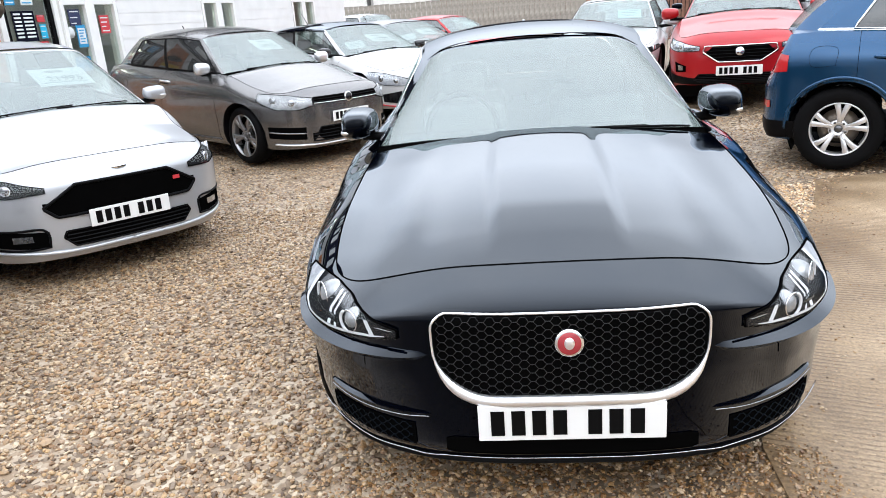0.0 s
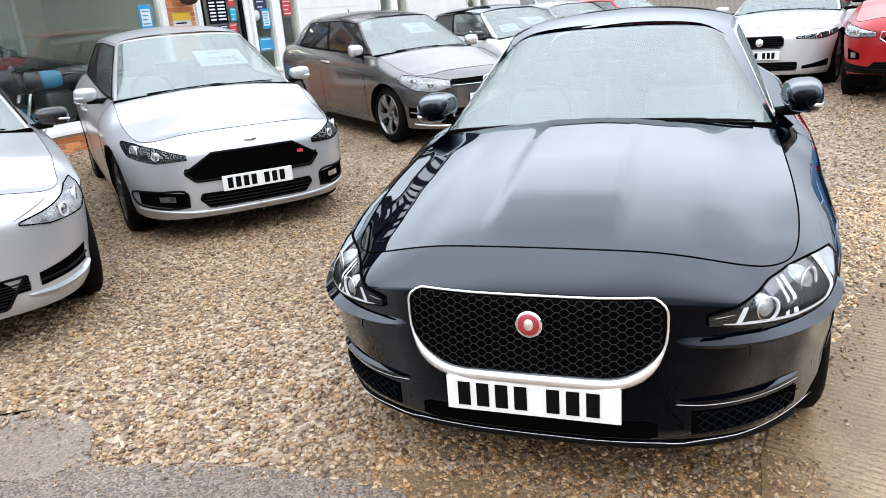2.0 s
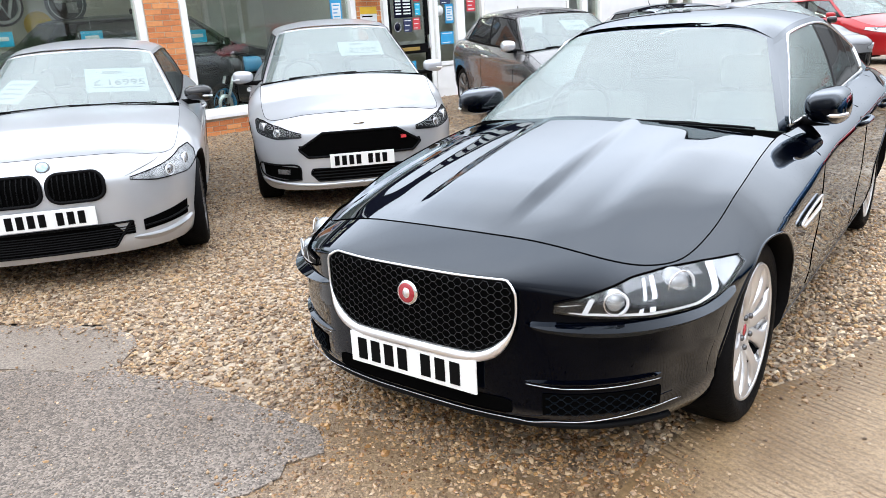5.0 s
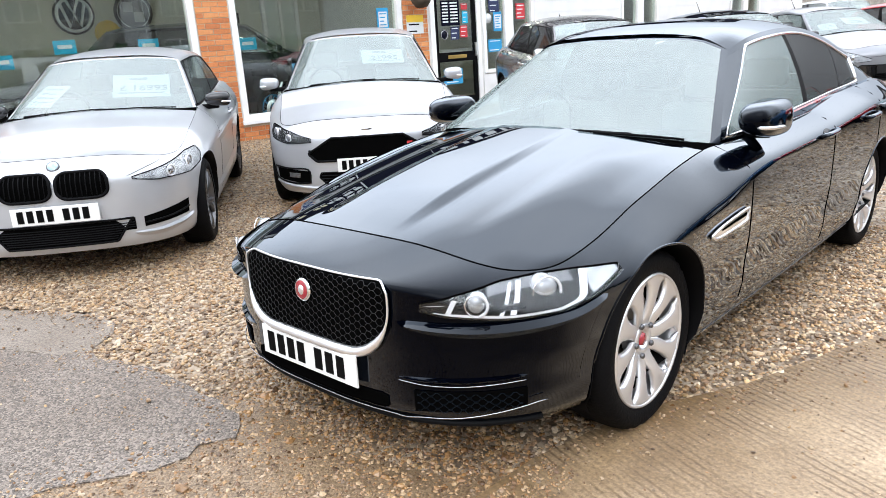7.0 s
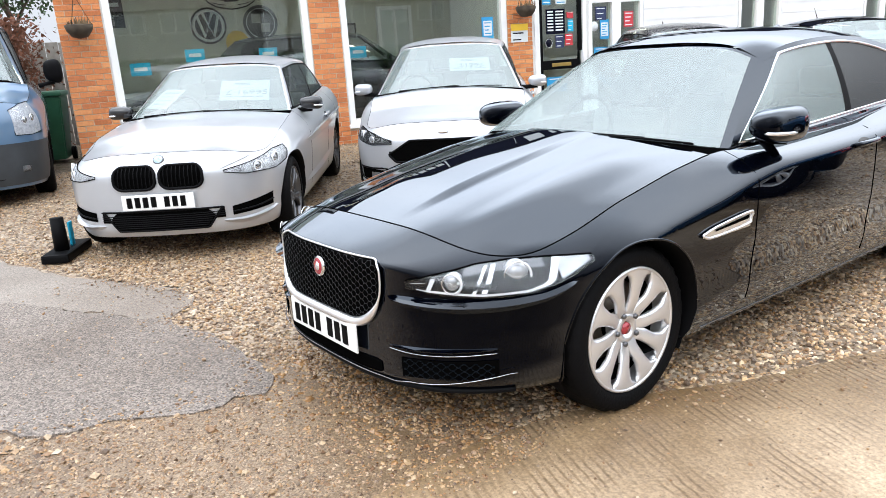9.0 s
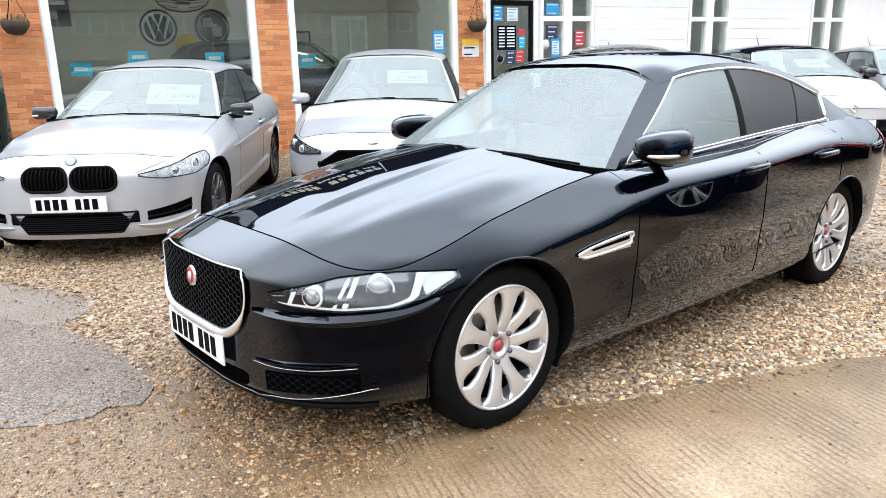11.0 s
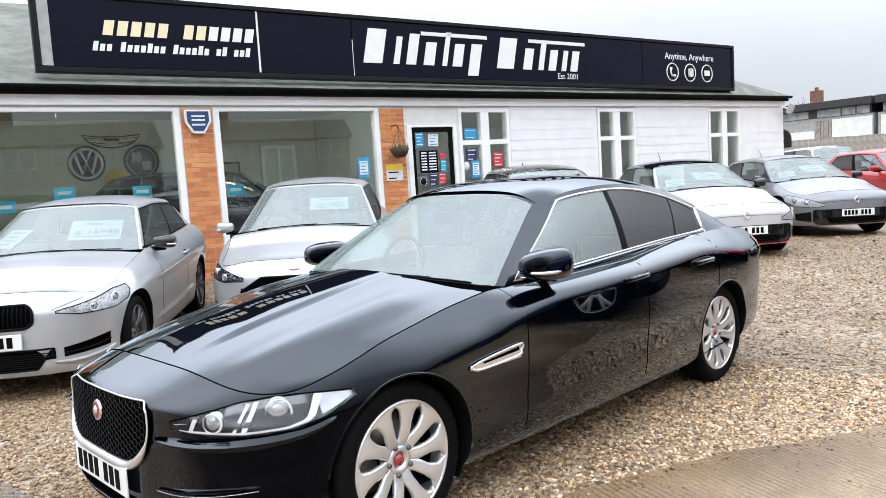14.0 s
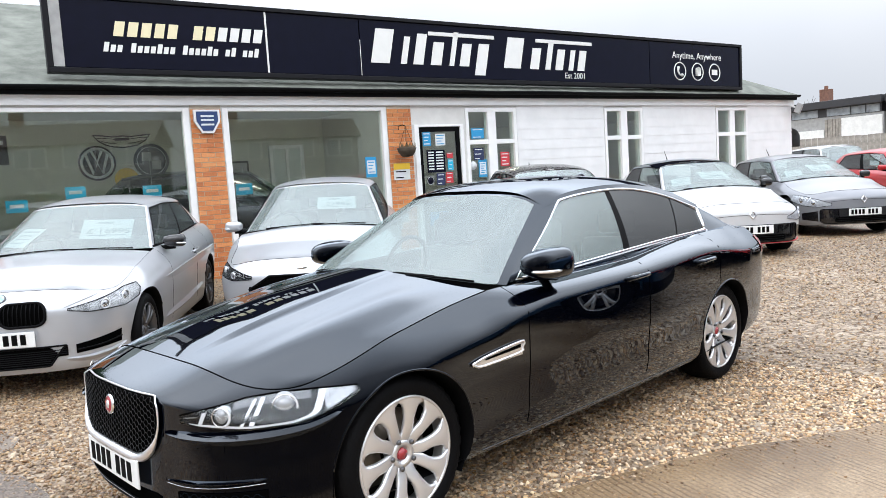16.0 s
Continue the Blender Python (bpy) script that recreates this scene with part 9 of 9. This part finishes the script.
def blue_van(m):
    p = params(4.9, 0.985, 2.02, 0.95, 2.93, 0.335, 1.10, 0.95, 1.32, 1.22, 1.24, 1.25, ry=1.55, C=4.6, steep=0.05, windows=[(0.03, 0.26, "clear"), (0.30, 0.62, "dark"), (0.66, 0.97, "dark")])
    c = Car("blue_van", "faded blue panel van with a grey plastic bumper", p, M_VAN, m, "", 1.0)
    add_wheels(c.ob, p, FIVE_Y, 0.20)
    sh = c.sh
    simple_front(c, arc_loop(-0.42, 0.42, 0.74, 0.92, 0.03, 0.05), arc_loop(-0.5, 0.5, 0.30, 0.40, 0.03, 0.03), (0.66, 0.42, ([0, 0.5, 1], [0.74, 0.73, 0.75]), ([0, 0.5, 1], [1.00, 1.05, 1.07])), 0.52, None, lampbase=M_LAMPPALE)
    for g_ in (1, -1):
        c.patch("bumper_cladding", g_ * 0.0, g_ * sh.s_y(0.58), 0.23, 0.66, M_FADED, 0.012, 24, 6, "faded grey plastic bumper")
        c.patch("fog_lamp", g_ * sh.s_x(0.66), g_ * sh.s_x(0.74), 0.36, 0.42, M_LAMPIN, 0.018, 6, 3)
    c.mirrors(1.30, 1.36, 1.22, M_TRIM, None, (0.20, 0.16, 0.30))
    c.wipers(1.1, 1.0, [(-0.55, 0.1, 0.05), (0.0, 0.6, 0.05)])
    c.sticker(0.30, 0.5, 0.40, 0.26, "£ 6495")
    return c


def wheelie_bin(x, y, rz):
    t = thing("wheelie_bin", "green wheeled rubbish bin beside the building", "bin", Matrix.Translation((x, y, float(ground_z(x, y)))) @ pose(0, 0, 0, 0, 0, rz))
    bm = bmesh.new()
    v = [bm.verts.new(c) for c in ((-0.22, -0.24, 0.05), (0.22, -0.24, 0.05), (0.22, 0.24, 0.05), (-0.22, 0.24, 0.05), (-0.29, -0.33, 1.0), (0.29, -0.33, 1.0), (0.29, 0.33, 1.0), (-0.29, 0.33, 1.0))]
    for q in ((3, 2, 1, 0), (4, 5, 6, 7), (0, 1, 5, 4), (1, 2, 6, 5), (2, 3, 7, 6), (3, 0, 4, 7)):
        bm.faces.new([v[i] for i in q])
    bmesh.ops.bevel(bm, geom=bm.edges[:], offset=0.02, segments=2, affect="EDGES")
    part("body", bm, M_GREENBIN, t)
    box("lid", (-0.31, -0.36, 1.005), (0.31, 0.36, 1.08), M_GREENBIN, t, 0.025)
    for g in (1, -1):
        o = revolve("wheel", [(-0.03, 0.02), (-0.03, 0.1), (0.03, 0.1), (0.03, 0.02)], M_TYRE, t, 20)
        o.location = (g * 0.26, 0.26, 0.10)


def bollard_base(x, y):
    t = thing("sign_base", "black plastic sign foot with a short post", "sign base", Matrix.Translation((x, y, float(ground_z(x, y)) + 0.01)) @ pose(0, 0, 0, 0, 0, 60))
    box("foot", (-0.10, -0.28, 0), (0.10, 0.28, 0.07), M_TRIM, t, 0.02)
    tube("post", [(0, -0.10, 0.06), (0, -0.10, 0.32)], [0.055, 0.048], M_TRIM, t, 14)
    box("blue_tag", (0.03, 0.0, 0.071), (0.045, 0.07, 0.26), M_CYAN, t, 0.004)


def motorbike(m):
    t = thing("motorbike", "black and blue motorbike in the shop window", "motorbike", m)
    for y in (0.0, 1.38):
        ty = revolve("wheel", [(-0.05, 0.235), (-0.055, 0.27), (0, 0.31), (0.055, 0.27), (0.05, 0.235)], M_TYRE, t, 36)
        ty.location = (0, y, 0.31)
        rim_ = revolve("rim", [(-0.04, 0.215), (-0.045, 0.235), (0.045, 0.235), (0.04, 0.215)], M_BLUEPAPER, ty, 36)
        v = [tube_arrays([(0, 0.03 * math.cos(a), 0.03 * math.sin(a)), (0, 0.225 * math.cos(a + 0.2), 0.225 * math.sin(a + 0.2))], 0.012, 5) for a in np.linspace(0, 2 * math.pi, 6, endpoint=False)]
        joined("spokes", v, M_BLUEPAPER, ty)
        d = revolve("brake_disc", [(0.05, 0.09), (0.05, 0.15), (0.056, 0.15), (0.056, 0.09)], M_SATIN, ty, 28)
    for g in (1, -1):
        tube("fork", [(g * 0.09, 0.0, 0.31), (g * 0.09, 0.32, 0.98)], 0.022, M_SATIN, t, 8)
    tube("handlebar", [(-0.34, 0.44, 1.0), (-0.1, 0.34, 1.02), (0.1, 0.34, 1.02), (0.34, 0.44, 1.0)], 0.014, M_TRIM, t, 6)
    bm = bmesh.new()
    add_box(bm, (-0.13, 0.42, 0.74), (0.13, 0.85, 0.98), 0.08)
    part("tank", bm, M_BLUEPAPER, t, "blue fuel tank", True)
    bm = bmesh.new()
    add_box(bm, (-0.15, 0.12, 0.70), (0.15, 0.44, 1.02), 0.09)
    part("fairing", bm, M_GLOSSBLACK, t, "black front fairing", True)
    bm = bmesh.new()
    add_box(bm, (-0.11, 0.86, 0.78), (0.11, 1.5, 0.88), 0.04)
    part("seat", bm, M_INTER, t, "", True)
    bm = bmesh.new()
    add_box(bm, (-0.14, 0.45, 0.28), (0.14, 0.95, 0.70), 0.06)
    part("engine", bm, M_DARKALLOY, t, "", True)
    tube("swing_arm", [(0.08, 0.9, 0.42), (0.08, 1.38, 0.31)], 0.03, M_DARKALLOY, t, 6)


build_ground()
surroundings()
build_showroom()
jaguar()
silver_compact(place_car(-2.92, 0.27, 53.0))
silver_hot_hatch(place_car(-2.64, 2.67, 48.5))
dark_grey_hatch(place_car(-1.90, 6.36, 52.5))
low_coupe("white_hatchback", "white three-door hatchback with black roof and red bumper line", M_WHITE, place_car(-0.97, 8.55, 47), M_BLACK, "10995", True)
low_coupe("grey_hatchback", "mid grey hatchback with black lower bumper", M_MIDGREY, place_car(-0.60, 11.9, 46), None, "7995", False)
plain_car("red_hatchback", "small red hatchback parked on the gravel", M_RED, place_car(0.10, 16.6, 50))
red_suv(place_car(2.66, 7.45, -17))
blue_suv(place_car(6.15, 3.94, 66))
white_saloon(place_car(1.13, 9.0, -15))
plain_car("black_suv", "tall black SUV parked on the gravel", M_BLACK, place_car(2.3, 13.0, -10), True)
plain_car("white_suv", "tall white SUV at the back of the yard", M_WHITE, place_car(-2.9, 21.2, 45), True)
plain_car("white_small_hatchback", "small white hatchback parked in the back row", M_WHITE, place_car(-1.0, 21.5, 25))
plain_car("blue_hatchback", "pale blue hatchback by the boundary wall", M_VAN, place_car(-4.6, 23.0, 60))
plain_car("white_small_hatchback", "small white hatchback parked in the back row", M_WHITE, place_car(6.0, 12.5, -12))
plain_car("grey_suv", "mid grey SUV parked beside the red one", M_MIDGREY, place_car(5.2, 9.2, -6), True)
blue_van(place_car(-6.31, -0.77, 80))
wheelie_bin(-10.3, 0.9, 70)
wheelie_bin(-10.6, 0.0, 75)
bollard_base(-3.75, -0.25)
plain_car("dark_showroom_car", "dark hatchback standing inside the showroom", M_BLACK, FM @ pose(-3.2, 2.2, 0.17, 0, 0, -80))
plain_car("dark_showroom_suv", "dark SUV standing inside the showroom", M_BLACK, FM @ pose(2.9, 2.4, 0.17, 0, 0, 90), True)
motorbike(FM @ pose(0.72, 0.55, 0.17, 0, 0, -72))
gravel_stones()
bricks()
